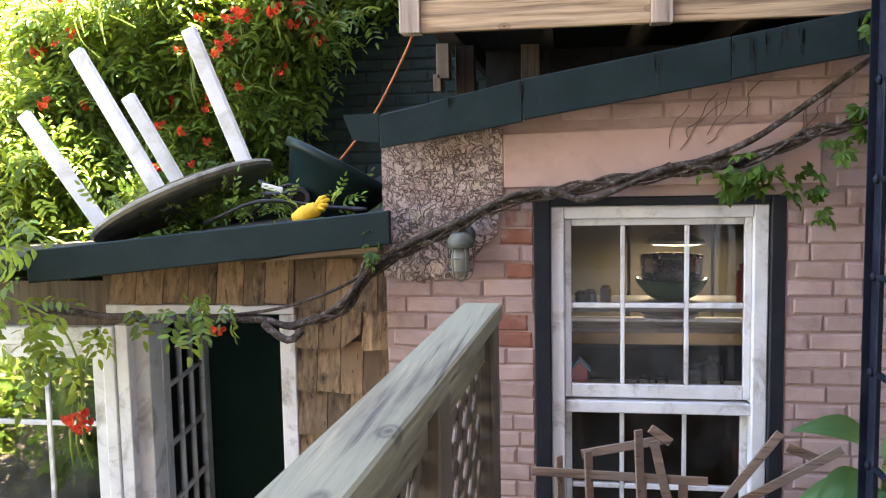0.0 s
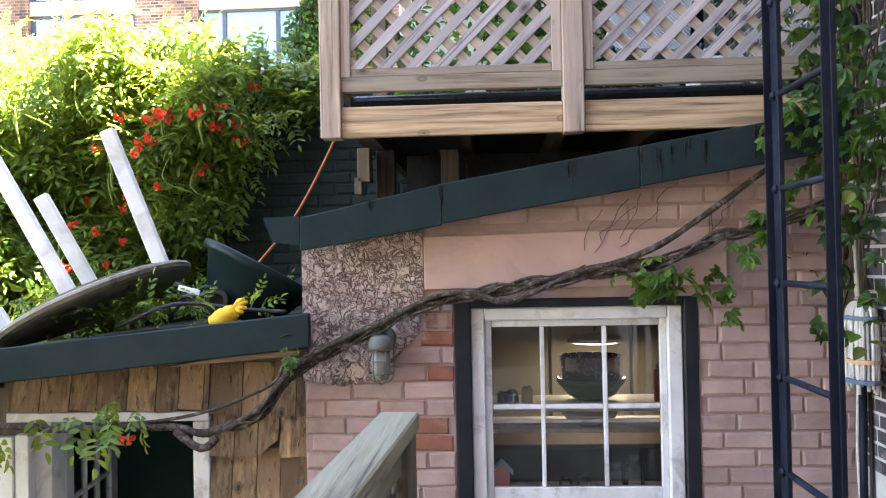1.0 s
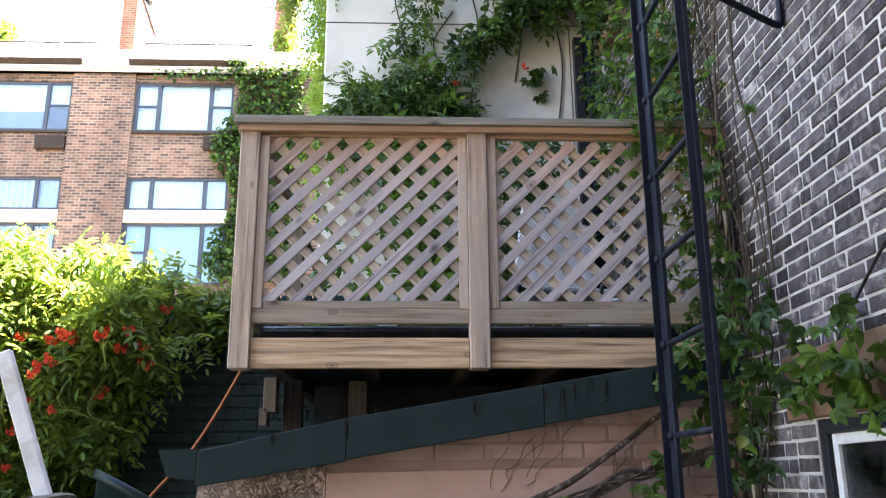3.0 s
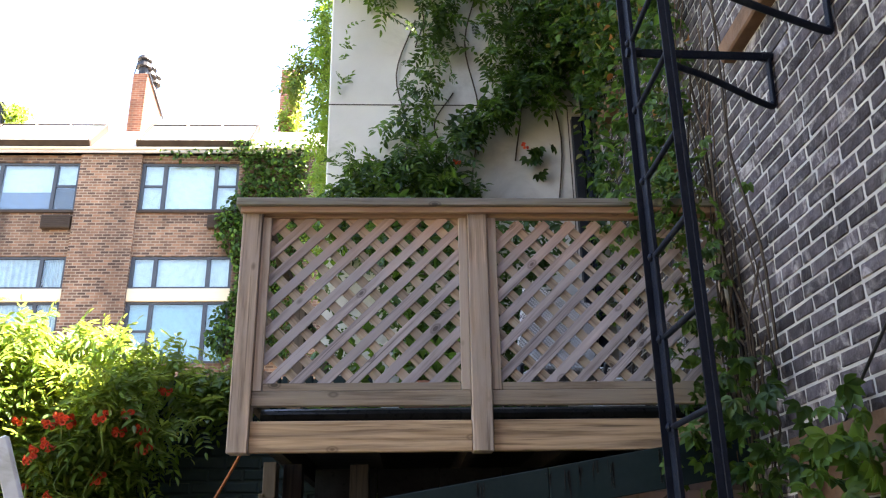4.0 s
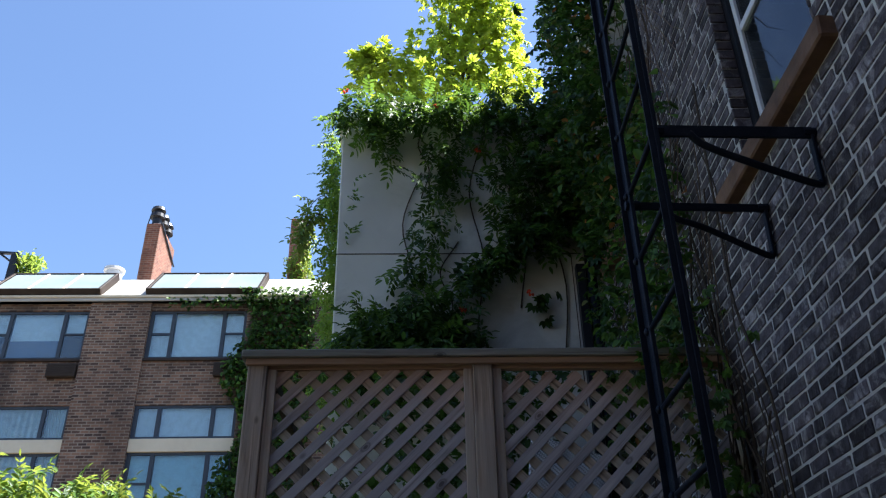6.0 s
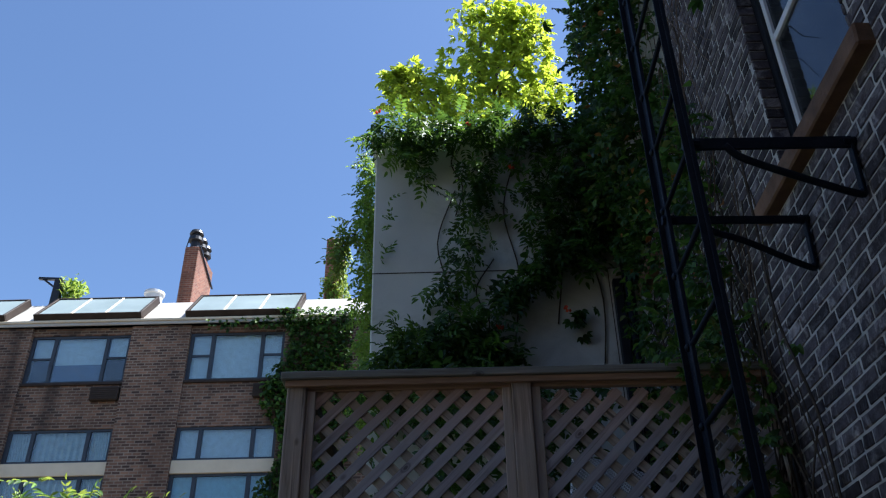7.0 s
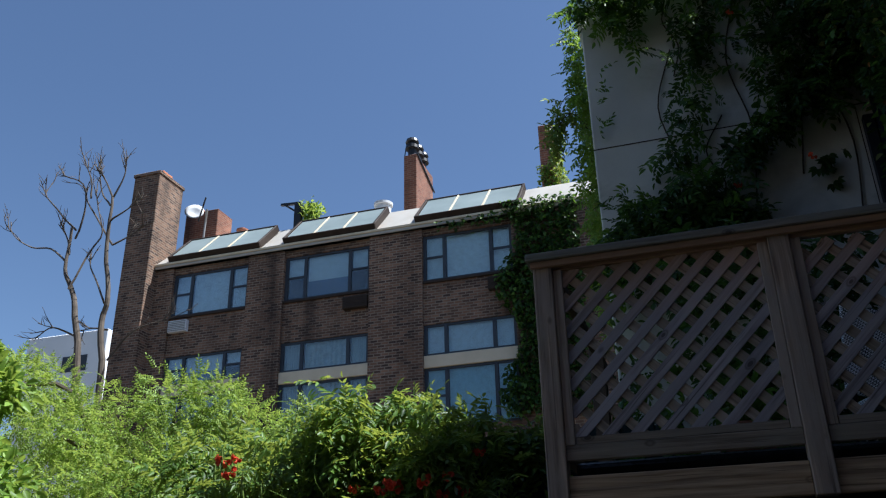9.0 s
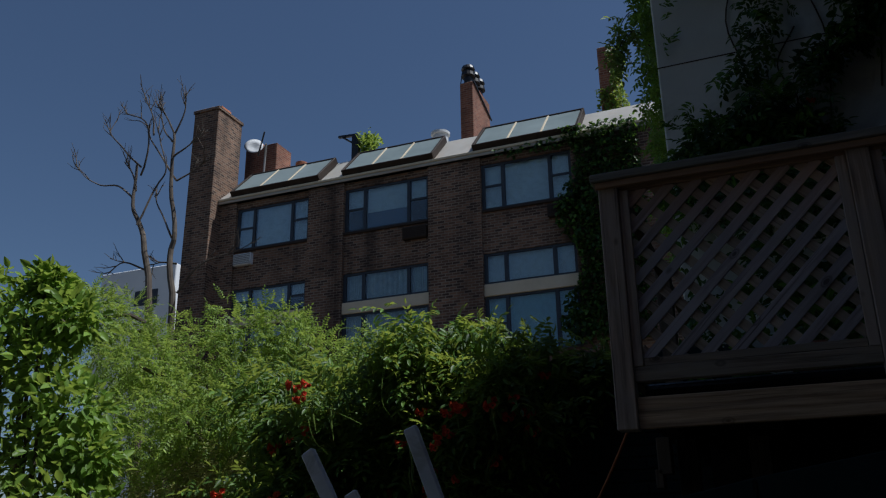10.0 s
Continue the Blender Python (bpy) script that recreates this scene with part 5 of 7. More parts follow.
part("upright", boxed(-12.98, -12.72, 23.4, 23.6, 15.57, 16.5, 0.01), M_BLACK, stand)
part("arm", bar(bmesh.new(), (-12.8, 23.5, 16.55), (-13.55, 23.5, 16.6), 0.1, 0.08), M_BLACK, stand)
part("brace", bar(bmesh.new(), (-13.4, 23.5, 16.57), (-12.9, 23.5, 16.2), 0.06, 0.06), M_BLACK, stand)
tub = thing("roof_shrub", (-12.4, 23.6, 15.57), "green shrub growing in a roof tub", "plant")
part("tub", boxed(-12.65, -12.15, 23.4, 23.8, 15.57, 15.8, 0.02), M_BROWN, tub)
n = 260
w, f = spread(n, (0, -0.2, 0.8), 0.8)
leaves("foliage", [leaf_arrays(np.array([-12.4, 23.6, 16.1]) + rng.normal(size=(n, 3)) * (0.2, 0.15, 0.2), w, f, 0.2, 0.1)], M_LOCUST, tub)
cap = thing("clay_cowl", (-15.1, 23.6, 15.57), "small clay roof cowl", "vent")
part("cowl", lathe(bmesh.new(), [(0.13, 0), (0.13, 0.25), (0.22, 0.3), (0.22, 0.36), (0.1, 0.42), (0.0, 0.43)], (-15.1, 23.6, 15.57), sides=12), M_TERRA, cap)

# pale tower block beyond
tower = thing("concrete_tower", (-42, 46, 0), "pale concrete apartment block in the distance", "building")
part("wall", boxed(-45.2, -38.5, 45, 55, 0, 22.0, 0.05), M_CONCRETE, tower)
for k in range(3):
    part("window", boxed(-41.9, -39.9, 44.95, 45.1, 19.2 - 3 * k, 20.3 - 3 * k), M_FARFRAME, tower)


# ---- trumpet vine over the garden wall ----
def bulge(x, z):
    """How far the vine stands out from its wall."""
    v = 0.45 + 0.22 * math.sin(1.7 * x + 0.6) + 0.18 * math.sin(3.1 * z + 2.0 * x) + 0.1 * math.sin(5.3 * x - 2 * z)
    return max(0.12, v + 0.34 * noise.noise(Vector((2.6 * x, 0, 3.4 * z))))


def vine_edge(x):
    """The vine's lower edge: it climbs towards the pink house."""
    return 2.0 if x < -2.68 else 2.0 + (x + 2.68) * 1.22


vine = thing("trumpet_vine", (-3, 5.4, 0), "lush trumpet vine with orange-red flowers on the garden wall", "vine")
pts, ways = [], []
while len(pts) < 5200:
    x, z = random.uniform(-3.95, -0.95), random.uniform(1.9, 4.35)
    top = 4.12 + 0.14 * math.sin(2.3 * x) + 0.1 * math.sin(5.1 * x + 1) - (0.12 if x > -1.5 else 0)
    if z > top or z < vine_edge(x) + random.uniform(-0.12, 0.12):
        continue
    if x < -3.5 and random.random() < 0.5 + 0.5 * math.sin(4 * z):
        continue
    if noise.noise(Vector((3.7 * x, 4, 4.4 * z))) < -0.2 and random.random() < 0.8:
        continue
    d = bulge(x, z) * random.uniform(0.35, 1.0) ** 0.5
    if z > top - 0.25:
        d *= random.uniform(-0.3, 1)
    pts.append((x, 5.42 - d, z))
n = len(pts)
w, f = spread(n, (0, -0.75, -0.45), 0.6)
leaves("foliage", pinnate(pts, w, f, rng.uniform(0.12, 0.25, n), 4, 0.37, 0.36), M_TRUMPET, vine)
for k in range(14):
    x, z = random.uniform(-3.8, -1.3), random.uniform(3.2, 4.2)
    if z < vine_edge(x) + 0.3:
        continue
    y = 5.36 - bulge(x, z)
    part("stem", tube(bmesh.new(), curve([(x, y + 0.3, z + 0.1), (x + 0.05, y, z), (x + random.uniform(-0.1, 0.2), y - 0.12, z - 0.3), (x + random.uniform(-0.1, 0.3), y - 0.1, z - random.uniform(0.35, 0.5))], 4), 0.0028, 4), M_POD, vine)
for k in range(40):
    x, z = random.uniform(-3.6, -1.2), random.uniform(2.7, 4.0)
    if z < vine_edge(x) + 0.35:
        continue
    y = 5.3 - bulge(x, z)
    part("pod", tube(bmesh.new(), curve([(x, y, z), (x + 0.01, y - 0.01, z - 0.1), (x + 0.03, y, z - random.uniform(0.18, 0.26))], 3), [0.003, 0.006, 0.008, 0.009, 0.008, 0.005, 0.002], 5), M_POD, vine, "hanging green seed pod")


def flower_data():
    """A cluster of five short trumpets with flared mouths."""
    verts, faces = [], []
    r = random.Random(3)
    for k in range(7):
        d = Vector((r.uniform(-1, 1), -0.7, r.uniform(-0.7, 0.5))).normalized()
        q = d.to_track_quat("Z", "Y").to_matrix()
        n0 = len(verts)
        for h, rad in ((0.0, 0.004), (0.04, 0.008), (0.062, 0.012), (0.072, 0.026)):
            for i in range(6):
                a = math.pi * i / 3
                v = q @ Vector((rad * math.cos(a), rad * math.sin(a), h))
                verts.append(tuple(v))
        for s in range(3):
            for i in range(6):
                a, b = n0 + 6 * s + i, n0 + 6 * s + (i + 1) % 6
                faces.append((a, b, b + 6, a + 6))
    me = bpy.data.meshes.new("flower")
    me.from_pydata(verts, [], faces)
    me.materials.append(M_FLOWER)
    return me


FLOWER = flower_data()


def flower(p, parent, size=0.8):
    ob = bpy.data.objects.new("flower", FLOWER)
    scene.collection.objects.link(ob)
    hang(ob, parent)
    ob.matrix_basis = pose(*p, random.uniform(-30, 30), random.uniform(-40, 40), random.uniform(-40, 40)) @ Matrix.Scale(size, 4)
    return ob


k = 0
while k < 38:
    x, z = random.uniform(-2.4, -1.2) if k % 5 > 1 else random.uniform(-3.7, -2.4), random.uniform(2.7, 3.8)
    if z < vine_edge(x) + 0.1:
        continue
    flower((x, 5.34 - bulge(x, z) - 0.06, z), vine, random.uniform(0.5, 0.85))
    k += 1


# ---- trees and shrubs beyond ----
def limbs(bm, start, way, length, radius, depth, tips, kink=0.35, sides=6):
    """A limb that forks; collects the ends of the finest twigs."""
    p, d = Vector(start), Vector(way).normalized()
    line, rad = [p.copy()], [radius]
    for s in range(4):
        d = (d + kink * 0.5 * Vector((random.uniform(-1, 1), random.uniform(-1, 1), random.uniform(-0.4, 0.8)))).normalized()
        p = p + d * length / 4
        line.append(p.copy())
        rad.append(radius * (1 - 0.11 * (s + 1)))
    tube(bm, line, rad, sides)
    if depth == 0:
        tips.append((p, d))
        return
    for k in range(random.choice((2, 2, 3))):
        q = line[random.choice((2, 3, 4))]
        dd = (d + 0.85 * Vector((random.uniform(-1, 1), random.uniform(-1, 1), random.uniform(-0.3, 0.7)))).normalized()
        limbs(bm, q, dd, length * random.uniform(0.6, 0.85), radius * 0.55, depth - 1, tips, kink, max(4, sides - 1))


bare = thing("bare_tree", (-11.6, 13, 0), "leafless grey tree with forked trunks", "tree")


def stem_of(bm, points, r0, r1, sides=7):
    """A limb through the points that tapers and is a little crooked."""
    line = curve(points, 4)
    n_ = len(line) - 1
    line = [p + 0.05 * min(1, i) * Vector((noise.noise(p * 1.7), noise.noise(p * 1.7 + Vector((9, 0, 0))), 0)) for i, p in enumerate(line)]
    tube(bm, line, [r0 + (r1 - r0) * i / n_ for i in range(n_ + 1)], sides)
    return line


def twigs(bm, line, count, length):
    """Short forked twigs off the outer half of a limb."""
    for _ in range(count):
        i = random.randrange(len(line) // 2, len(line))
        d = (line[i] - line[i - 1]).normalized()
        limbs(bm, line[i], d + 0.9 * Vector((random.uniform(-1, 1), random.uniform(-0.5, 0.5), random.uniform(-0.2, 0.9))), length * random.uniform(0.5, 1), 0.013, 1, [], 0.4, 4)


FORKED = (
    (((-11.7, 0.0), (-11.8, 5.0), (-11.85, 7.4), (-12.1, 8.7), (-12.35, 9.4), (-12.6, 9.85), (-12.6, 10.8)), 0.095, 0.028,
     (((-12.6, 10.0), (-13.1, 10.4), (-13.6, 10.5), (-14.05, 10.75), (-14.4, 11.1)), ((-12.6, 10.8), (-12.95, 11.2), (-13.3, 11.6), (-13.35, 11.95)),
      ((-12.6, 10.6), (-12.4, 11.3), (-12.55, 11.9), (-13.1, 12.2), (-13.25, 12.4)), ((-12.3, 9.3), (-12.05, 10.2), (-11.85, 10.6), (-12.05, 11.3), (-12.2, 11.7)),
      ((-12.6, 10.2), (-12.8, 10.7), (-12.95, 10.95)), ((-12.05, 8.3), (-12.5, 8.5), (-12.95, 8.35)), ((-12.3, 11.5), (-12.35, 12.0), (-12.6, 12.45)))),
    (((-11.3, 0.0), (-11.35, 5.0), (-11.42, 7.4), (-11.6, 8.6), (-11.55, 9.1), (-11.75, 10.2), (-11.8, 11.0), (-11.85, 11.5)), 0.085, 0.026,
     (((-11.6, 8.9), (-11.85, 9.5), (-12.1, 9.95), (-12.15, 10.1)), ((-11.75, 10.4), (-12.15, 11.0), (-12.5, 11.5), (-12.7, 11.9), (-12.95, 12.1)),
      ((-11.85, 11.5), (-12.1, 12.0), (-12.4, 12.4)), ((-11.85, 11.5), (-11.6, 12.0), (-11.55, 12.4)), ((-11.75, 10.4), (-11.4, 10.55), (-11.0, 10.75)),
      ((-11.8, 10.9), (-11.4, 11.1), (-11.05, 11.3)), ((-11.42, 7.8), (-11.0, 8.25), (-10.5, 8.4), (-10.1, 8.5)), ((-11.85, 11.3), (-12.2, 11.75), (-12.25, 12.3)), ((-11.6, 8.5), (-11.9, 8.55), (-12.15, 8.5)))),
)
for y, (trunk_line, r0, r1, arms) in zip((13.0, 13.2), FORKED):
    bm = bmesh.new()
    stem_of(bm, [(x, y, z) for x, z in trunk_line], r0, r1, 9)
    for arm in arms:
        line = stem_of(bm, [(x, y + 0.25 * noise.noise(Vector((x, 0, z))), z) for x, z in arm], 0.024, 0.008, 5)
        twigs(bm, line, 5, 0.4)
    part("trunk", bm, M_BAREBARK, bare)


def crown(name, at, label, mat, clumps, per, size, leaf, maker, trunk=0.07, cat="tree"):
    """A tree: trunk with limbs, and a crown of leaf clumps round the twigs. clumps: (x, y, z, spread)."""
    t = thing(name, at, label, cat)
    b = bmesh.new()
    pts, out = [], []
    for cx, cy, cz, r in clumps:
        mid_ = Vector(((at[0] + cx) / 2, (at[1] + cy) / 2, cz - 0.6 * r - 0.3))
        tube(b, curve([at, mid_, (cx, cy, cz)], 4), [trunk * (1 - 0.09 * i) for i in range(9)], 6)
        q = rng.normal(size=(per, 3))
        q = q / np.linalg.norm(q, axis=1)[:, None] * (rng.uniform(0.05, 1, (per, 1)) ** 0.45) * r
        q *= 1 + 0.25 * np.sin(5 * q[:, :1] / r + 3 * q[:, 2:] / r)
        pts.append(np.array([cx, cy, cz]) + q * (1.1, 0.9, 0.8))
        out.append(unit(q + np.array([0, -0.2, -0.1]) * r))
    part("trunk", b, M_BAREBARK, t)
    pts, out = np.concatenate(pts), np.concatenate(out)
    n = len(pts)
    w = unit(out + 0.7 * rng.normal(size=(n, 3)))
    f = unit(np.array([0.15, -0.3, 0.8]) + 0.5 * rng.normal(size=(n, 3)))
    leaves("crown", maker(pts, w, f, rng.uniform(0.7, 1.15, n) * leaf), mat, t)
    return t


plain = lambda p, w, f, s: [leaf_arrays(p, w, f, s, 0.5 * s)]  # noqa: E731
feather = lambda p, w, f, s: pinnate(p, w, f, s, 6, 0.22, 0.4)  # noqa: E731
blade = lambda p, w, f, s: [leaf_arrays(p, w * (1, 1, 0.6) - np.array([0, 0, 0.3]), f, s, 0.11 * s)]  # noqa: E731

crown("locust_tree", (-5.6, 7.6, 0), "feathery yellow-green locust tree", M_LOCUST,
      [(-6.1, 7.2, 4.75, 0.55), (-5.4, 7.3, 4.9, 0.5), (-5.0, 7.4, 4.95, 0.35), (-4.5, 7.2, 4.6, 0.4), (-6.8, 7.4, 4.8, 0.6), (-5.8, 7.0, 4.1, 0.7), (-4.8, 7.0, 4.0, 0.6), (-7.4, 7.5, 5.3, 0.6), (-6.8, 7.0, 3.9, 0.7), (-4.2, 6.9, 4.2, 0.45), (-5.4, 6.9, 3.2, 0.8), (-6.6, 7.0, 3.0, 0.9), (-7.8, 7.3, 4.2, 0.8), (-3.9, 7.4, 4.5, 0.35), (-4.5, 6.1, 3.95, 0.38), (-5.0, 6.0, 3.85, 0.42), (-4.1, 6.0, 3.75, 0.33), (-5.5, 6.0, 3.7, 0.45), (-5.9, 6.3, 4.5, 0.4), (-6.9, 6.6, 5.2, 0.35)], 300, 1, 0.2, feather, 0.05)
crown("bamboo_clump", (-4.9, 6.3, 0), "pale yellowish bamboo clump", M_BAMBOO,
      [(-5.0, 6.3, 3.5, 0.4), (-4.6, 6.2, 3.4, 0.4), (-5.4, 6.3, 3.2, 0.5), (-4.1, 6.2, 3.3, 0.5), (-4.9, 6.2, 3.0, 0.6), (-4.4, 6.0, 2.6, 0.6), (-5.2, 6.1, 2.3, 0.7)], 700, 1, 0.13, blade, 0.015, "bamboo")
crown("garden_shrub", (-5.3, 4.6, 0), "leafy green garden shrub", M_SHRUB,
      [(-5.55, 4.6, 4.55, 0.4), (-5.05, 4.6, 4.45, 0.26), (-5.3, 4.5, 4.1, 0.4), (-4.85, 4.5, 3.75, 0.36), (-5.15, 4.4, 3.4, 0.5), (-5.9, 4.6, 4.3, 0.5), (-4.65, 4.4, 3.05, 0.4), (-5.65, 4.4, 3.5, 0.5), (-4.6, 4.5, 3.4, 0.22), (-5.3, 4.6, 4.75, 0.18)], 360, 1, 0.105, plain, 0.025)
crown("roof_garden_tree", (0.3, 8.3, 8.44), "lime-green sunlit tree on the rear roof", M_LIME,
      [(-0.45, 8.1, 10.2, 0.45), (0.1, 8.2, 10.4, 0.5), (0.65, 8.1, 10.5, 0.5), (0.4, 8.2, 11.0, 0.45), (1.0, 8.1, 10.9, 0.4), (0.15, 8.0, 9.7, 0.5), (0.75, 8.0, 9.75, 0.5), (-0.3, 8.1, 9.6, 0.35), (1.2, 8.2, 10.2, 0.4), (1.0, 8.1, 11.4, 0.35), (-0.65, 8.1, 10.45, 0.22), (0.5, 8.1, 11.6, 0.4)], 150, 1, 0.11, lambda p, w, f, s: palmate(p, w, f, s, 5, 0.5), 0.03)


# ---- creepers on the rear block and the side wall ----
def patch(n, where, main, wild=0.55):
    """n places and ways of leaves on a wall; where() gives a place and whether a leaf grows there."""
    out = []
    while len(out) < n:
        p, ok = where()
        if ok:
            out.append(p)
    w, f = spread(n, main, wild)
    return np.array(out), w, f


creeper = thing("stucco_creeper", (0.5, 6.7, 3.4), "trailing creeper over the pale stucco wall", "vine")


def on_stucco():
    x, z = random.uniform(-0.85, 1.7), random.uniform(5.3, 8.55)
    drape = 0.1 + 0.5 * math.exp(-((x + 0.38) ** 2) / 0.012) + 0.25 * abs(math.sin(4.3 * x))
    top = z > 8.3 - drape * random.random()
    low_ = -0.78 < x < 0.6 and z < 6.3 - 1.1 * (x + 0.1) ** 2 + 0.1 * math.sin(9 * x)
    mid_ = (x - 1.02) ** 2 / 0.24 + (z - 7.45) ** 2 / 0.7 < random.uniform(0.25, 1.0) and random.random() < 0.9
    band_ = 0.3 < x < 1.3 and abs(z - (6.42 + 0.7 * (x - 0.35))) < 0.13
    right_ = x > 1.35 and z > 6.7 + random.random() * 0.5
    sprig = abs(x + 0.02 - 0.22 * (z - 6.6)) < 0.24 * abs(math.sin(6.5 * z)) and 6.45 < z < 8.0 and random.random() < 0.6
    return (x, 6.70 - random.uniform(0.0, 0.22) * (1.6 if z < 6.3 else 1), z), (top or low_ or (mid_ and random.random() < 0.8) or band_ or right_ or sprig)


p, w, f = patch(1650, on_stucco, (0.05, -0.55, -0.75))
leaves("foliage", pinnate(p[:1050], w[:1050], f[:1050], rng.uniform(0.14, 0.28, 1050), 5, 0.36, 0.38), M_CREEPER_SHADE, creeper)
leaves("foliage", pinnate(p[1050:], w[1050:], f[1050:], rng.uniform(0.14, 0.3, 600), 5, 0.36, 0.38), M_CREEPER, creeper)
# a dense mat of broad shade-coloured leaves at the wall's foot and along the rising arm
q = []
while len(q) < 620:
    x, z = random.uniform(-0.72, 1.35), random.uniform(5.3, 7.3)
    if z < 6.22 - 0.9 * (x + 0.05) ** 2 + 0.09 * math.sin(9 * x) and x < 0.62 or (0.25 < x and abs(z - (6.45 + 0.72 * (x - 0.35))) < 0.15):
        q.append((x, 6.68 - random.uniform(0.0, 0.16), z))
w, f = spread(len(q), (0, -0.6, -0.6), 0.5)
leaves("foliage", [leaf_arrays(q, w, f, rng.uniform(0.08, 0.14, len(q)), rng.uniform(0.05, 0.085, len(q)))], M_CREEPER_SHADE, creeper)
w, f = spread(26, (0, -0.6, -0.5), 0.5)
leaves("foliage", palmate((np.array([1.08, 6.68, 6.2]) + rng.normal(size=(26, 3)) * (0.05, 0.02, 0.08))[:11], w[:11], f[:11], 0.085, 5, 0.6), M_CREEPER_SHADE, creeper)
w, f = spread(9, (0.1, -0.6, 0.2), 0.6)
leaves("foliage", pinnate(np.array([-0.7, 6.68, 7.1]) + rng.normal(size=(9, 3)) * (0.06, 0.02, 0.16), w, f, 0.16, 3), M_CREEPER, creeper)
bm = bmesh.new()
for x, z0, z1 in ((-0.15, 5.9, 7.7), (0.2, 5.9, 6.9), (0.5, 6.0, 8.2), (0.9, 6.2, 8.2), (1.25, 5.6, 8.1), (0.0, 7.4, 8.4)):
    tube(bm, curve([(x, 6.725, z0), (x + 0.08, 6.72, z0 + 0.33 * (z1 - z0)), (x - 0.03, 6.72, z0 + 0.66 * (z1 - z0)), (x + 0.15, 6.725, z1)], 5), 0.007, 5)
part("stem", bm, M_TWIG, creeper)
for x, z in ((0.35, 6.05), (0.95, 6.2), (0.15, 8.3), (-0.75, 8.5), (0.55, 7.75)):
    flower((x, 6.45, z), creeper, 0.55)

deck_plants = thing("deck_foliage", (0.2, 6.2, JZ1), "leafy plants at the back of the deck, shade in their leaf colour", "plant")
n = 1250
q = np.column_stack([rng.uniform(-0.75, 1.0, n), rng.uniform(5.4, 6.6, n), 3.4 + 1.9 * rng.uniform(0, 1, n) ** 1.3])
q = q[(np.sin(3.1 * q[:, 0] + 1.3 * q[:, 2]) > -0.75)]
w, f = spread(len(q), (0, -0.6, -0.4), 0.6)
leaves("foliage", pinnate(q, w, f, rng.uniform(0.16, 0.28, len(q)), 4), M_CREEPER_SHADE, deck_plants)
part("stem", tube(bmesh.new(), curve([(0.0, 6.3, JZ1), (0.1, 6.3, 4.5), (0.0, 6.5, 5.8)], 5), 0.015, 6), M_TWIG, deck_plants)

flank = thing("corner_vine", (-0.9, 7.2, 0), "trumpet vine hanging at the building corner, sunlight in its leaf colour", "vine")


def on_flank():
    z = random.uniform(5.5, 8.8)
    y = random.uniform(6.9, 9.0)
    out_ = random.uniform(0.0, 0.08 + 0.07 * abs(math.sin(2.1 * z)) + 0.06 * abs(math.sin(5 * z)))
    return (-0.84 - out_ * 0.6, y, z), True


p, w, f = patch(850, on_flank, (-0.6, -0.4, -0.6))
leaves("foliage", pinnate(p, w, f, rng.uniform(0.11, 0.2, len(p)), 4), M_SUNLIT_CORNER, flank)
sp = []
for k in range(4):
    y, z = random.uniform(6.9, 7.6), random.uniform(7.3, 8.1)
    line = curve([(-0.9, y, z), (-1.03, y - 0.1, z + 0.1), (-1.15, y - 0.15, z - 0.05), (-1.2, y - 0.15, z - 0.25)], 4)
    part("stem", tube(bmesh.new(), line, 0.006, 4), M_TWIG, flank)
    sp += [tuple(q) for q in line[3:]]
w, f = spread(len(sp), (-0.5, -0.4, -0.6), 0.7)
leaves("sprays", pinnate(sp, w, f, 0.2, 4), M_TRUMPET, flank)

ivy = thing("wall_creeper", (1.3, 4.5, 0), "dense creeper climbing the dark brick side wall", "vine")


def on_side():
    y, z = random.uniform(2.85, 6.5), random.uniform(2.3, 9.6)
    edge = 3.35 + 0.3 * math.sin(1.9 * z) + (0.35 * (z - 4.6) if z > 4.6 else 0) - (0.45 if 3.2 < z < 3.75 else 0) - (0.25 if z < 3.2 else 0)
    ok = y > edge + random.uniform(-0.15, 0.25)
    if 3.55 < y and z < 4.6:
        ok = ok and y < 3.8
    depth = 0.06 + (0.2 if z < 7 else 0.4) * random.random()
    if z < 4.3:
        ok = ok and random.random() < (0.12 if y < 3.62 else 0.36)
    if y > 3.8 and z < 6.5:
        ok = ok and random.random() < 0.4
    return ((SIDE_X if y < 3.9 else SIDE_X2) - depth, y, z), ok


p, w, f = patch(4300, on_side, (-0.7, -0.35, -0.6))
leaves("foliage", palmate(p[:2500], w[:2500], f[:2500], rng.uniform(0.04, 0.085, 2500), 5, 0.5), M_CREEPER_SHADE, ivy)
leaves("foliage", [leaf_arrays(p[2500:3500], w[2500:3500], f[2500:3500], rng.uniform(0.06, 0.11, 1000), 0.06)], M_CREEPER, ivy)
leaves("dry_foliage", [leaf_arrays(p[3500:4200], w[3500:4200], f[3500:4200], rng.uniform(0.05, 0.09, 700), 0.05)], M_DRYLEAF, ivy, "yellowing creeper leaves")
leaves("turning_leaves", [leaf_arrays(p[4200:], w[4200:], f[4200:], 0.07, 0.05)], M_REDLEAF, ivy, "a few orange turning leaves")
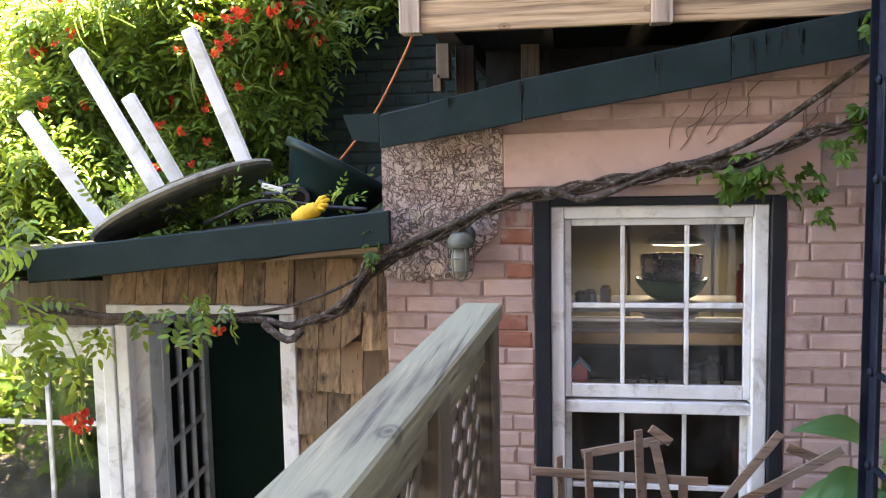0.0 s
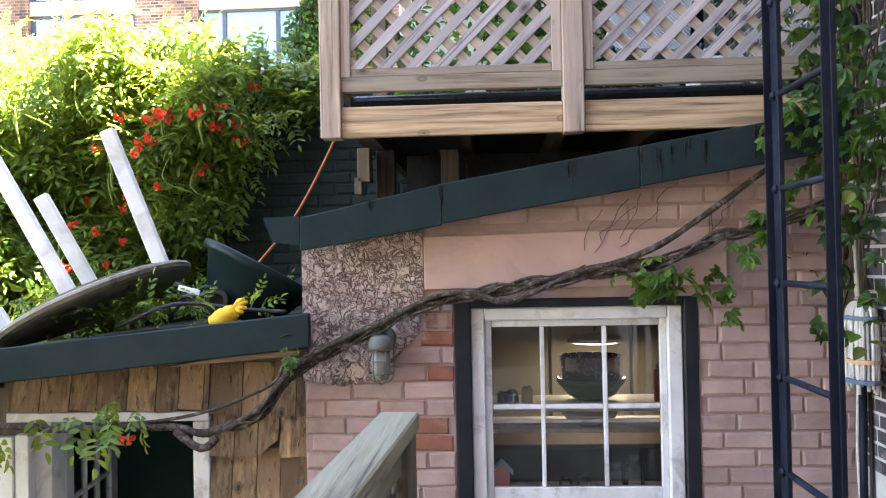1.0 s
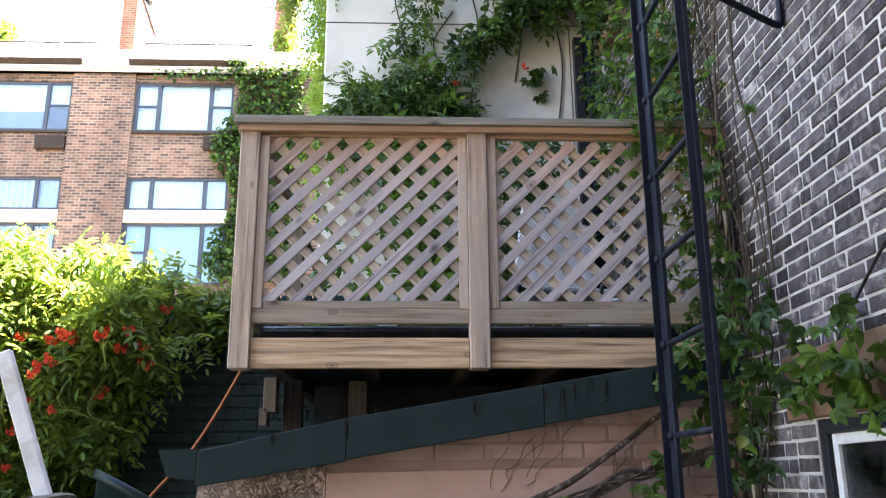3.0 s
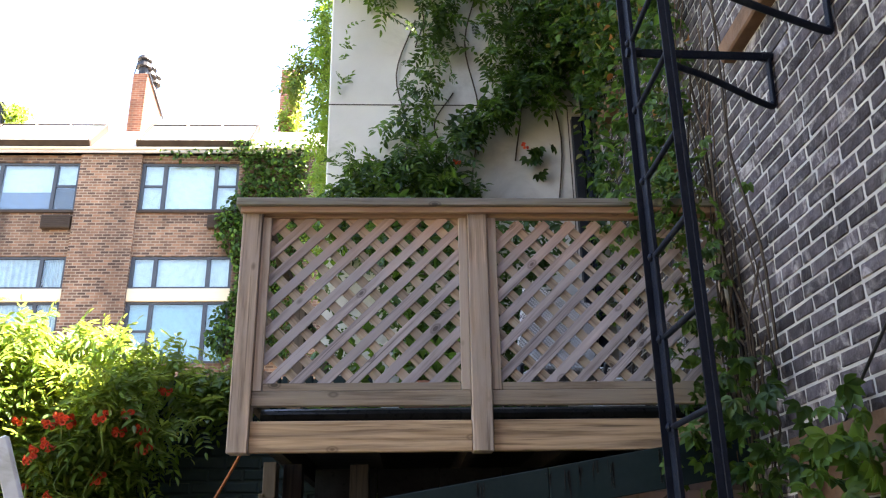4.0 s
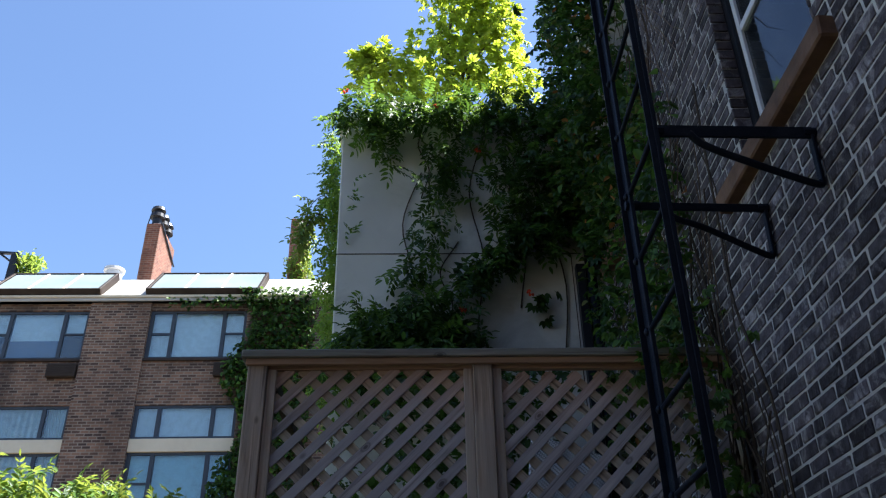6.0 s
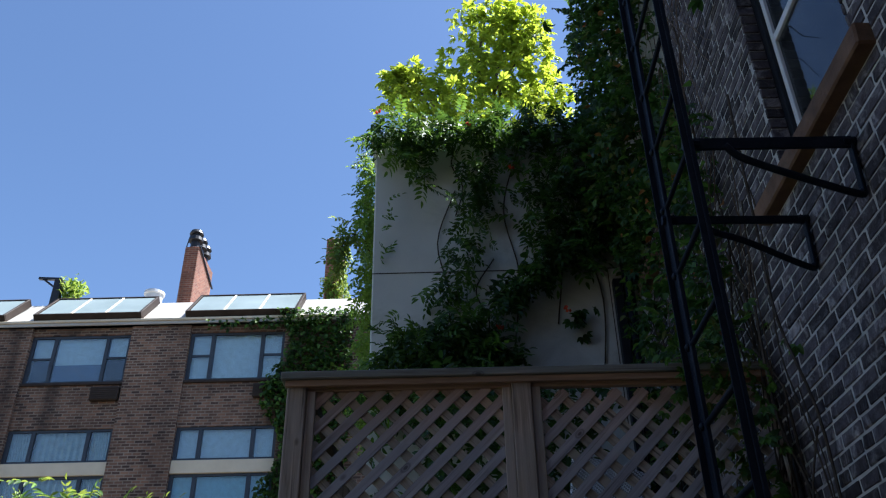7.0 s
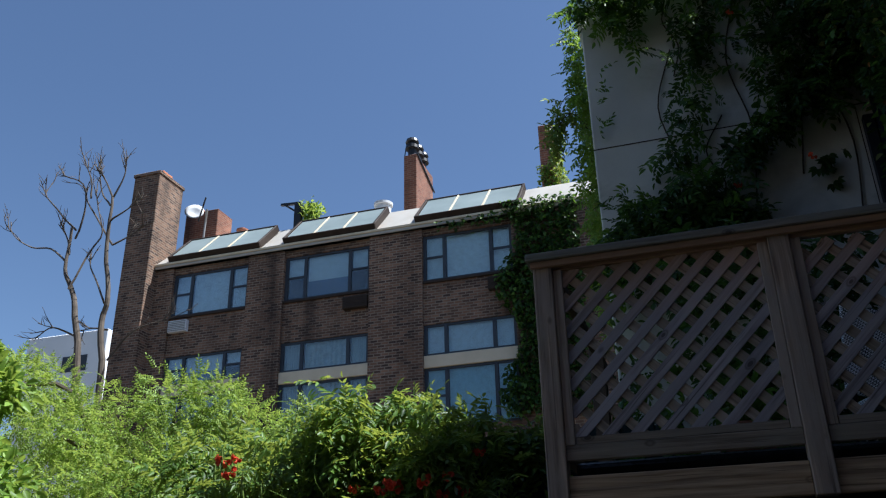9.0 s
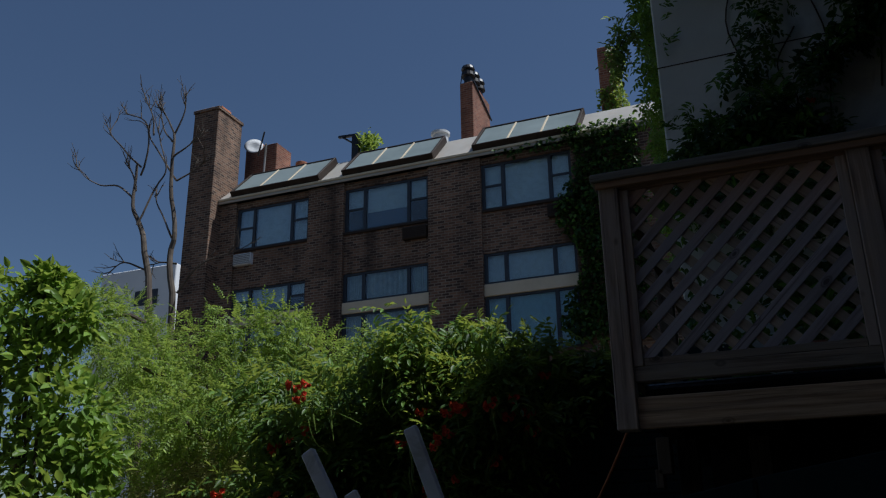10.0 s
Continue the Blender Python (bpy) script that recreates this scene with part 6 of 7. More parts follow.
for k in range(46):
    y = random.uniform(3.1, 3.75) if k < 26 else random.uniform(3.75, 6.2)
    z0 = random.uniform(2.0, 3.7) if k < 26 else random.uniform(3.4, 6)
    z1 = z0 + random.uniform(0.8, 2.2)
    lean = random.uniform(-0.25, 0.25)
    wall_x = SIDE_X if y < 3.9 else SIDE_X2
    line = [(wall_x - random.uniform(0.015, 0.09), min(y, 3.9 if wall_x == SIDE_X else 9) + lean * q / 5 + random.uniform(-0.05, 0.05), z0 + (z1 - z0) * q / 5) for q in range(6)]
    part("stem", tube(bmesh.new(), curve(line, 4), random.uniform(0.002, 0.007), 5), M_TWIG, ivy)
bm = bmesh.new()
for k in range(260):
    y, z = random.uniform(3.3, 5.6), random.uniform(3.6, 8.6)
    x = (SIDE_X if y < 3.9 else SIDE_X2) - random.uniform(0.02, 0.16)
    line, d = [(x, y, z)], Vector((random.uniform(-0.3, 0.1), random.uniform(-0.6, 0.6), -1))
    for q in range(4):
        d += 0.5 * Vector((random.uniform(-0.3, 0.3), random.uniform(-1, 1), random.uniform(-0.6, 0.4)))
        x, y, z = x + 0.04 * d.x, y + 0.11 * d.y, z + 0.13 * d.z
        line.append((min(x, SIDE_X2 - 0.02), y, z))
    tube(bm, line, [0.004, 0.0035, 0.003, 0.0025, 0.0015], 4)
tagged(part("twig_tangle", bm, M_DRYTWIG, ivy, "tangle of dry brown creeper twigs"), kind="stuff")
# sprays over the railing and by the lower window
def spray(centre, n, size, leaf, mat, main=(-0.3, -0.5, -0.7), maker=None):
    q = np.array(centre) + rng.normal(size=(n, 3)) * np.array(size)
    w_, f_ = spread(n, main, 0.6)
    return leaves("foliage", (maker or (lambda a, b, c, d: palmate(a, b, c, d, 5, 0.6)))(q, w_, f_, rng.uniform(0.7, 1.2, n) * leaf), mat, ivy)


spray((1.15, 3.5, 4.35), 60, (0.13, 0.05, 0.16), 0.05, M_CREEPER)
spray((1.22, 3.45, 4.1), 46, (0.07, 0.05, 0.26), 0.045, M_DRYLEAF)
spray((1.3, 3.35, 3.9), 40, (0.05, 0.1, 0.3), 0.05, M_CREEPER)
spray((1.2, 3.45, 3.75), 34, (0.09, 0.07, 0.25), 0.06, M_CREEPER_SHADE)
spray((1.25, 3.2, 3.35), 34, (0.09, 0.16, 0.15), 0.07, M_CREEPER_SHADE)
spray((1.3, 2.85, 3.12), 26, (0.07, 0.25, 0.1), 0.07, M_CREEPER_SHADE)
spray((1.3, 2.5, 3.1), 34, (0.06, 0.15, 0.07), 0.08, M_CREEPER)
spray((1.3, 3.35, 2.85), 16, (0.06, 0.1, 0.15), 0.07, M_CREEPER_SHADE)
spray((1.15, 3.42, 3.2), 24, (0.06, 0.05, 0.12), 0.06, M_CREEPER)
spray((1.35, 4.8, 8.4), 520, (0.2, 0.8, 0.9), 0.08, M_CREEPER_SHADE)

facade_ivy = thing("facade_creeper", (-4.6, 21.9, 0), "creeper on the far house corner and chimney", "vine")


def on_facade():
    x, z = random.uniform(-7.2, -3.0), random.uniform(8, 14.4)
    ok = x > -5.15 + 0.35 * math.sin(2 * z) or (z > 13.85 and z < 14.12 and random.random() < 0.5)
    return (x, FY - random.uniform(0.02, 0.25), z), ok


def on_chimney():
    z = random.uniform(13.2, 18.1)
    if random.random() < 0.45:
        return (-4.3 + random.uniform(-0.12, 0.5), 23.95 - random.uniform(0, 0.15), z), z < 16.7 + 0.15 * math.sin(9 * z)
    return (-3.84 + random.uniform(-0.16, 0.26) * (1 + 0.3 * math.sin(4 * z)), random.uniform(23.8, 24.8), z), True


p, w, f = patch(4600, on_facade, (0, -0.6, -0.7))
leaves("foliage", [leaf_arrays(p[:3200], w[:3200], f[:3200], rng.uniform(0.09, 0.19, 3200), 0.11)], M_CREEPER_SHADE, facade_ivy)
leaves("foliage", [leaf_arrays(p[3200:], w[3200:], f[3200:], rng.uniform(0.09, 0.19, len(p) - 3200), 0.11)], M_CREEPER, facade_ivy)
# chimney leaves take a lighter green than the facade's, to look sunlit
p, w, f = patch(1900, on_chimney, (0.3, -0.5, -0.6))
leaves("sunlit_foliage", [leaf_arrays(p, w, f, rng.uniform(0.09, 0.18, len(p)), 0.1)], M_TRUMPET, facade_ivy, "yellow-green leaves with sunlight put into their colour")

# shrubs at the near end of the yard, seen mirrored in the shed window
crown("low_bush", (-4.9, 0.4, 0), "low sunlit garden bush", M_SHRUB,
      [(-4.4, 0.9, 0.9, 0.5), (-4.9, 0.4, 1.2, 0.6), (-5.5, -0.2, 1.0, 0.7), (-6.2, -0.8, 1.4, 0.9), (-4.0, 1.2, 0.5, 0.4), (-5.2, 0.9, 0.6, 0.5)], 420, 1, 0.14, plain, 0.03, "bush")


# ---- things on and about the shed roof ----
table = thing("round_table", (-2.05, 3.95, 2.4), "weathered round table lying upside down on the shed roof", "table")
UP = Vector((-0.41, 0.02, 0.91)).normalized()
U = (Vector((1, 0, 0)) - UP * UP.x).normalized()
V = UP.cross(U)
TM = Matrix((U, V, UP)).transposed()
TC = Vector((-2.015, 3.95, 2.535))
part("tabletop", lathe(bmesh.new(), [(0.0, -0.035), (0.435, -0.035), (0.465, -0.028), (0.475, -0.012), (0.47, 0.0), (0.458, 0.006), (0.0, 0.006)], TC, TM, 48), M_TABLE, table, "grey weathered round top")
part("apron", lathe(bmesh.new(), [(0.38, 0.006), (0.38, 0.03), (0.36, 0.03), (0.36, 0.006)], TC, TM, 40), M_TABLE, table)
for foot, tip in (((-2.43, 3.95, 2.36), (-2.86, 3.95, 2.98)), ((-2.0, 3.75, 2.5), (-2.46, 3.8, 3.26)), ((-2.08, 4.17, 2.5), (-2.38, 4.12, 3.07)), ((-1.68, 3.97, 2.665), (-1.96, 3.97, 3.37))):
    part("leg", bar(bmesh.new(), foot, tip, 0.075, 0.04, up=V, bevel=0.008), M_LEG, table, "white painted square leg")

planter = thing("plastic_planter", (-1.2, 3.9, 2.46), "dark green plastic planter tipped over on the shed roof", "planter")
PA = Vector((0.46, 0.16, 0.87)).normalized()
PX = (Vector((1, 0, 0)) - PA * PA.x).normalized()
PM = Matrix((PX, PA.cross(PX), PA)).transposed()
part("pot", lathe(bmesh.new(), [(0.0, -0.3), (0.1, -0.3), (0.13, -0.285), (0.2, -0.16), (0.265, -0.03), (0.272, -0.03), (0.262, -0.02), (0.19, -0.16), (0.11, -0.27), (0.0, -0.275)], (-1.2, 3.95, 2.68), PM, 56), M_POT, planter, smooth=True)
part("rim", lathe(bmesh.new(), [(0.268, -0.03), (0.29, -0.03), (0.295, 0.006), (0.285, 0.012), (0.268, 0.008), (0.266, -0.028)], (-1.2, 3.95, 2.68), PM, 56), M_POT, planter, "rolled plastic rim", smooth=True)
tray = thing("storage_tray", (-1.02, 3.95, 2.47), "black plastic tray leaning by the planter", "tray")
part("tray", box(bmesh.new(), -0.14, 0.14, -0.12, 0.12, -0.012, 0.012, 0.006, pose(-1.02, 4.0, 2.59, 20, -28, 0)), M_BLACK, tray)
part("rim", box(bmesh.new(), -0.15, 0.15, -0.135, -0.122, -0.03, 0.03, 0.004, pose(-1.02, 4.0, 2.59, 20, -28, 0)), M_BLACK, tray)
glove = thing("garden_glove", (-1.250, 3.62, 2.47), "bright yellow work glove lying on the roof edge", "glove")
bm = bmesh.new()
tube(bm, curve([(-1.330, 3.58, 2.455), (-1.270, 3.58, 2.47), (-1.220, 3.59, 2.5)], 4), [0.02, 0.028, 0.036, 0.042, 0.045, 0.042, 0.04, 0.038, 0.03], 10, 0.1)
for dx, dz in ((0.05, 0.06), (0.065, 0.045), (0.06, 0.02), (0.045, 0.0)):
    tube(bm, [(-1.225, 3.585, 2.5), (-1.225 + dx * 0.6, 3.575, 2.5 + dz * 0.7), (-1.225 + dx, 3.57, 2.49 + dz)], [0.016, 0.014, 0.008], 7)
part("glove", bm, M_YELLOW, glove, smooth=True)
junk = thing("folded_trolley", (-1.5, 3.85, 2.45), "black tubular folding frame lying on the shed roof", "frame")
for pts, r in ((((-1.78, 3.65, 2.43), (-1.5, 3.62, 2.53), (-1.2, 3.66, 2.5), (-1.0, 3.6, 2.49)), 0.009), (((-1.6, 3.8, 2.47), (-1.42, 3.78, 2.6), (-1.3, 3.82, 2.53)), 0.008), (((-1.52, 3.72, 2.56), (-1.38, 3.7, 2.56)), 0.012), (((-1.55, 3.75, 2.62), (-1.4, 3.78, 2.55), (-1.28, 3.8, 2.48)), 0.01)):
    part("tube", tube(bmesh.new(), curve(pts, 5), r, 8), M_BLACK, junk, smooth=True)
part("tag", box(bmesh.new(), -0.05, 0.05, -0.004, 0.004, -0.012, 0.012, 0.002, pose(-1.45, 3.66, 2.59, 0, 15, 0)), M_WHITE, junk, "white plastic tag")
part("wheel", lathe(bmesh.new(), [(0.03, -0.012), (0.05, -0.012), (0.055, 0), (0.05, 0.012), (0.03, 0.012), (0.03, -0.012)], (-1.34, 3.7, 2.54), Euler((radians(80), 0, 0.3)).to_matrix(), 16), M_BLACK, junk)
weeds = thing("roof_weeds", (-1.6, 4.3, 2.44), "low green weeds growing on the shed roof", "plant")
n = 260
q = np.column_stack([rng.uniform(-2.4, -1.1, n), rng.uniform(3.62, 4.6, n), rng.uniform(2.42, 2.55, n)])
w, f = spread(n, (0, -0.2, 0.6), 0.8)
leaves("foliage", pinnate(q, w, f, rng.uniform(0.08, 0.16, n), 4, 0.3), M_TRUMPET, weeds)
cord = thing("orange_cord", (-1.2, 4.9, 2.5), "orange extension cord slung from the deck", "cord")
part("cable", tube(bmesh.new(), curve([(-0.9, 4.4, 3.42), (-0.97, 4.5, 3.3), (-1.18, 4.55, 2.95), (-1.42, 4.6, 2.68), (-1.6, 4.6, 2.47)], 5), 0.008, 7), M_ORANGE, cord, smooth=True)

# ---- the woody stem across the pink wall ----
stem = thing("woody_vine", (-0.4, 3.55, 1.9), "thick twisted grey-brown vine stem across the wall", "vine")
main = [(-2.6, 3.5, 2.06), (-2.18, 3.5, 2.025), (-1.91, 3.5, 2.005), (-1.64, 3.5, 2.015), (-1.43, 3.5, 2.005), (-1.32, 3.5, 1.985), (-1.22, 3.5, 2.015), (-1.09, 3.5, 2.06), (-0.98, 3.51, 2.19), (-0.86, 3.52, 2.29), (-0.71, 3.53, 2.36), (-0.54, 3.54, 2.44), (-0.37, 3.55, 2.515), (-0.22, 3.55, 2.55), (-0.04, 3.55, 2.575), (0.15, 3.55, 2.605), (0.37, 3.55, 2.64), (0.55, 3.55, 2.665), (0.72, 3.55, 2.71), (0.87, 3.54, 2.78), (1.03, 3.53, 2.82), (1.3, 3.5, 2.9)]
line = curve(main, 5)
line = [p + 0.012 * Vector((0, noise.noise(p * 9), noise.noise(p * 9 + Vector((5, 0, 0))))) for p in line]
part("main_stem", tube(bmesh.new(), line, [0.0165 + 0.008 * noise.noise(p * 8) for p in line], 10, 0.1), M_BARK, stem, smooth=True)
second = curve([(-1.24, 3.48, 2.0), (-1.08, 3.47, 2.1), (-0.97, 3.47, 2.23), (-0.8, 3.49, 2.345), (-0.6, 3.51, 2.43), (-0.36, 3.52, 2.54), (-0.2, 3.52, 2.565), (-0.05, 3.52, 2.52), (0.1, 3.52, 2.57), (0.3, 3.52, 2.66)], 5)
part("side_stem", tube(bmesh.new(), second, [0.012 + 0.004 * noise.noise(p * 7) for p in second], 8, 0.1), M_BARK, stem, smooth=True)
third = curve([(0.3, 3.53, 2.65), (0.44, 3.53, 2.68), (0.61, 3.53, 2.75), (0.76, 3.54, 2.845), (0.89, 3.54, 2.935), (1.02, 3.54, 3.03), (1.2, 3.52, 3.15)], 5)
part("side_stem", tube(bmesh.new(), third, [0.015 - 0.0001 * i for i in range(len(third))], 7, 0.08), M_BARK, stem, "pale grey side stem", smooth=True)
for shift, r in ((0.6, 0.008), (2.4, 0.0065), (4.2, 0.0055)):
    twine = [p + 0.026 * Vector((0, -abs(math.sin(1.1 * i * 0.35 + shift)), math.cos(1.1 * i * 0.35 + shift))) for i, p in enumerate(line[30:])]
    part("side_stem", tube(bmesh.new(), twine, [r * (1 + 0.4 * noise.noise(p * 11)) for p in twine], 6, 0.12), M_BARK, stem, smooth=True)
fourth = curve([(-1.75, 3.5, 2.02), (-1.45, 3.49, 2.05), (-1.22, 3.48, 2.11), (-1.02, 3.47, 2.2), (-0.98, 3.47, 2.27), (-0.88, 3.48, 2.3)], 5)
part("side_stem", tube(bmesh.new(), fourth, 0.008, 6, 0.1), M_BARK, stem, smooth=True)
stub = curve([(-1.45, 3.48, 2.0), (-1.38, 3.46, 1.95), (-1.32, 3.46, 1.93), (-1.27, 3.47, 1.97)], 4)
part("side_stem", tube(bmesh.new(), stub, 0.017, 7, 0.15), M_BARK, stem, smooth=True)


def tuft(parent, centre, n, size, leaf, mat, main_way=(0, -0.5, -0.6), maker=None, wild=0.55):
    q_ = np.array(centre) + rng.normal(size=(n, 3)) * np.array(size)
    w_, f_ = spread(n, main_way, wild)
    maker = maker or (lambda a, b, c, d: palmate(a, b, c, d, 5, 0.55))
    return leaves("foliage", maker(q_, w_, f_, rng.uniform(0.75, 1.2, n) * leaf), mat, parent)


tuft(stem, (0.62, 3.47, 2.6), 26, (0.08, 0.02, 0.035), 0.065, M_CREEPER)
tuft(stem, (0.84, 3.5, 2.53), 14, (0.05, 0.02, 0.05), 0.055, M_CREEPER)
tuft(stem, (-0.96, 3.45, 2.33), 8, (0.02, 0.02, 0.03), 0.05, M_CREEPER)
tuft(stem, (1.05, 3.5, 2.78), 12, (0.05, 0.02, 0.05), 0.06, M_CREEPER)
feathers = lambda a, b, c, d: pinnate(a, b, c, d, 4)  # noqa: E731
tuft(stem, (-2.0, 3.44, 2.02), 10, (0.25, 0.03, 0.06), 0.17, M_TRUMPET, (0, -0.4, -0.8), feathers)
tuft(stem, (-1.75, 3.44, 2.06), 8, (0.1, 0.03, 0.04), 0.14, M_TRUMPET, (0, -0.4, -0.6), feathers)
shade_vine = thing("hanging_vine", (-2.5, 3.4, 1.5), "trumpet vine sprays hanging over the shed window", "vine")
tuft(shade_vine, (-2.72, 3.3, 2.12), 34, (0.25, 0.12, 0.13), 0.2, M_TRUMPET, (0.2, -0.4, -0.7), feathers)
tuft(shade_vine, (-2.42, 3.35, 1.9), 9, (0.12, 0.05, 0.12), 0.18, M_TRUMPET, (0, -0.4, -0.9), feathers)
tuft(shade_vine, (-2.85, 3.4, 2.35), 40, (0.2, 0.2, 0.12), 0.2, M_TRUMPET, (0.1, -0.4, -0.3), feathers)
part("stem", tube(bmesh.new(), curve([(-2.8, 3.35, 2.2), (-2.4, 3.36, 2.05), (-2.27, 3.36, 1.85), (-2.26, 3.36, 1.65)], 5), 0.005, 5), M_POD, shade_vine)
for dx in (0.0, 0.03, -0.03):
    part("pod", tube(bmesh.new(), curve([(-2.27 + dx, 3.35, 1.66), (-2.28 + dx, 3.34, 1.5), (-2.27 + dx * 1.6, 3.35, 1.36)], 4), [0.003, 0.006, 0.008, 0.009, 0.009, 0.008, 0.006, 0.004, 0.002], 6), M_POD, shade_vine)
flower((-2.27, 3.32, 1.62), shade_vine, 0.85)
flower((-2.24, 3.31, 1.58), shade_vine, 0.7)
flower((-1.62, 3.4, 1.99), shade_vine, 0.5)

scars = thing("dead_tendrils", (0.6, 3.6, 2.9), "dry dead creeper tendrils clinging to the pink wall", "vine")
for k in range(9):
    x, z = random.uniform(0.3, 0.95), random.uniform(2.72, 2.86)
    pts = [(x, 3.592, z)]
    for q in range(5):
        x += random.uniform(-0.005, 0.045)
        z += random.uniform(0.015, 0.05)
        pts.append((x, 3.592, min(z, roof_top(x) - 0.19)))
    part("tendril", tube(bmesh.new(), curve(pts, 3), 0.0018, 4), M_TWIG, scars)

# ---- caged wall lamp ----
lamp = thing("caged_wall_lamp", (-0.575, 3.53, 2.28), "old caged bulkhead lamp with frosted glass", "wall lamp")
part("cap", lathe(bmesh.new(), [(0.03, 0.11), (0.045, 0.1), (0.055, 0.07), (0.055, 0.045), (0.0, 0.04)], (-0.575, 3.53, 2.28), sides=20), M_LAMPCAP, lamp, smooth=True)
part("arm", tube(bmesh.new(), [(-0.575, 3.53, 2.37), (-0.575, 3.6, 2.37)], 0.03, 12), M_LAMPCAP, lamp, smooth=True)
part("plate", lathe(bmesh.new(), [(0.06, -0.012), (0.06, 0.0), (0.05, 0.012), (0.0, 0.014)], (-0.575, 3.6, 2.37), Matrix.Rotation(radians(90), 3, "X"), 18), M_LAMPCAP, lamp)
part("globe", lathe(bmesh.new(), [(0.036, 0.04), (0.042, 0.0), (0.038, -0.05), (0.022, -0.08), (0.0, -0.088)], (-0.575, 3.53, 2.28), sides=18), M_LAMPGLASS, lamp, smooth=True)
for k in range(6):
    a = math.pi * k / 3
    c, s = math.cos(a), math.sin(a)
    part("cage_wire", tube(bmesh.new(), curve([(-0.575 + 0.052 * c, 3.53 + 0.052 * s, 2.33), (-0.575 + 0.055 * c, 3.53 + 0.055 * s, 2.26), (-0.575 + 0.045 * c, 3.53 + 0.045 * s, 2.2), (-0.575, 3.53, 2.178)], 4), 0.0028, 5), M_LAMPCAP, lamp)
for z, r in ((2.28, 0.055), (2.225, 0.052)):
    ring = [(-0.575 + r * math.cos(k * math.pi / 10), 3.53 + r * math.sin(k * math.pi / 10), z) for k in range(21)]
    part("cage_ring", tube(bmesh.new(), ring, 0.0028, 5), M_LAMPCAP, lamp)

# ---- broken trellis and hosta under the window ----
trellis = thing("broken_trellis", (0.2, 3.3, 1.2), "broken wooden trellis laths with raw pale ends", "trellis")
for a, b in (((-0.27, 1.44), (0.42, 1.415)), ((-0.07, 1.505), (0.27, 1.575)), ((0.15, 1.625), (0.17, 1.1)), ((-0.045, 1.53), (-0.03, 1.1)), ((-0.16, 1.5), (-0.15, 1.1)), ((0.21, 1.58), (0.32, 1.1)), ((0.2, 1.62), (0.28, 1.56)), ((0.69, 1.62), (0.42, 1.25)), ((0.92, 1.56), (0.5, 1.3)), ((0.72, 1.56), (0.86, 1.5))):
    y = 3.3 + random.uniform(-0.03, 0.03)
    part("lath", bar(bmesh.new(), (a[0], y, a[1]), (b[0], y + 0.01, b[1]), 0.01, 0.036, bevel=0.002), M_LATTICE_BIT, trellis)
for x in (-0.155, 0.17, 0.33):
    part("stake", boxed(x - 0.018, x + 0.018, 3.312, 3.33, 0, 1.4, 0.002), M_LATTICE_BIT, trellis)
hosta = thing("hosta_plant", (0.85, 3.0, 0), "broad-leaved green hosta in a tall pot", "plant")
part("pot", lathe(bmesh.new(), [(0.14, 0), (0.2, 1.1), (0.22, 1.1), (0.22, 1.18), (0.19, 1.18), (0.18, 1.1)], (0.95, 3.0, 0.0)), M_TERRA, hosta, smooth=True)


def broad_leaf(bm, base, tip, width, sag=0.06):
    """A broad ribbed leaf, cupped along its midrib."""
    base, tip = Vector(base), Vector(tip)
    d = tip - base
    side = d.cross(Vector((0, -0.5, 1))).normalized()
    up = side.cross(d).normalized()
    n_, rows = 10, []
    for i in range(n_ + 1):
        t = i / n_
        half = width * math.sin(math.pi * min(1, t ** 0.75)) * 0.5 + 0.001
        mid_ = base + d * t + up * (0.25 * math.sin(math.pi * t) * d.length * 0.5 - sag * t * t)
        rows.append([bm.verts.new(mid_ + side * half * s + up * (abs(s) ** 1.3 * half * 0.35 + 0.0035 * math.sin(9 * s))) for s in (-1, -0.75, -0.5, -0.25, 0, 0.25, 0.5, 0.75, 1)])
    for r0, r1 in zip(rows, rows[1:]):
        for k in range(8):
            bm.faces.new((r0[k], r0[k + 1], r1[k + 1], r1[k]))
    return bm


for base, tip, wd in (((0.92, 3.0, 1.66), (0.67, 2.95, 1.775), 0.13), ((0.93, 3.0, 1.55), (0.7, 2.9, 1.5), 0.13), ((0.95, 2.98, 1.52), (0.78, 2.8, 1.56), 0.14), ((0.95, 3.0, 1.5), (0.62, 2.95, 1.47), 0.12), ((0.97, 3.0, 1.55), (1.1, 2.85, 1.6), 0.14), ((0.95, 3.0, 1.5), (0.9, 2.75, 1.48), 0.15), ((0.97, 3.02, 1.6), (1.12, 3.0, 1.74), 0.12), ((0.9, 3.0, 1.45), (0.74, 2.85, 1.38), 0.14)):
    part("leaf", broad_leaf(bmesh.new(), base, tip, wd), M_HOSTA, hosta, smooth=True)
    part("stalk", tube(bmesh.new(), [base, (0.95, 3.0, 1.16)], 0.006, 5), M_POD, hosta)

# ---- mop, pipes and cables in the corner ----
mop = thing("string_mop", (1.38, 3.42, 2.0), "grey cotton string mop hung head up on the wall", "mop")
bm, band1, band2 = bmesh.new(), bmesh.new(), bmesh.new()
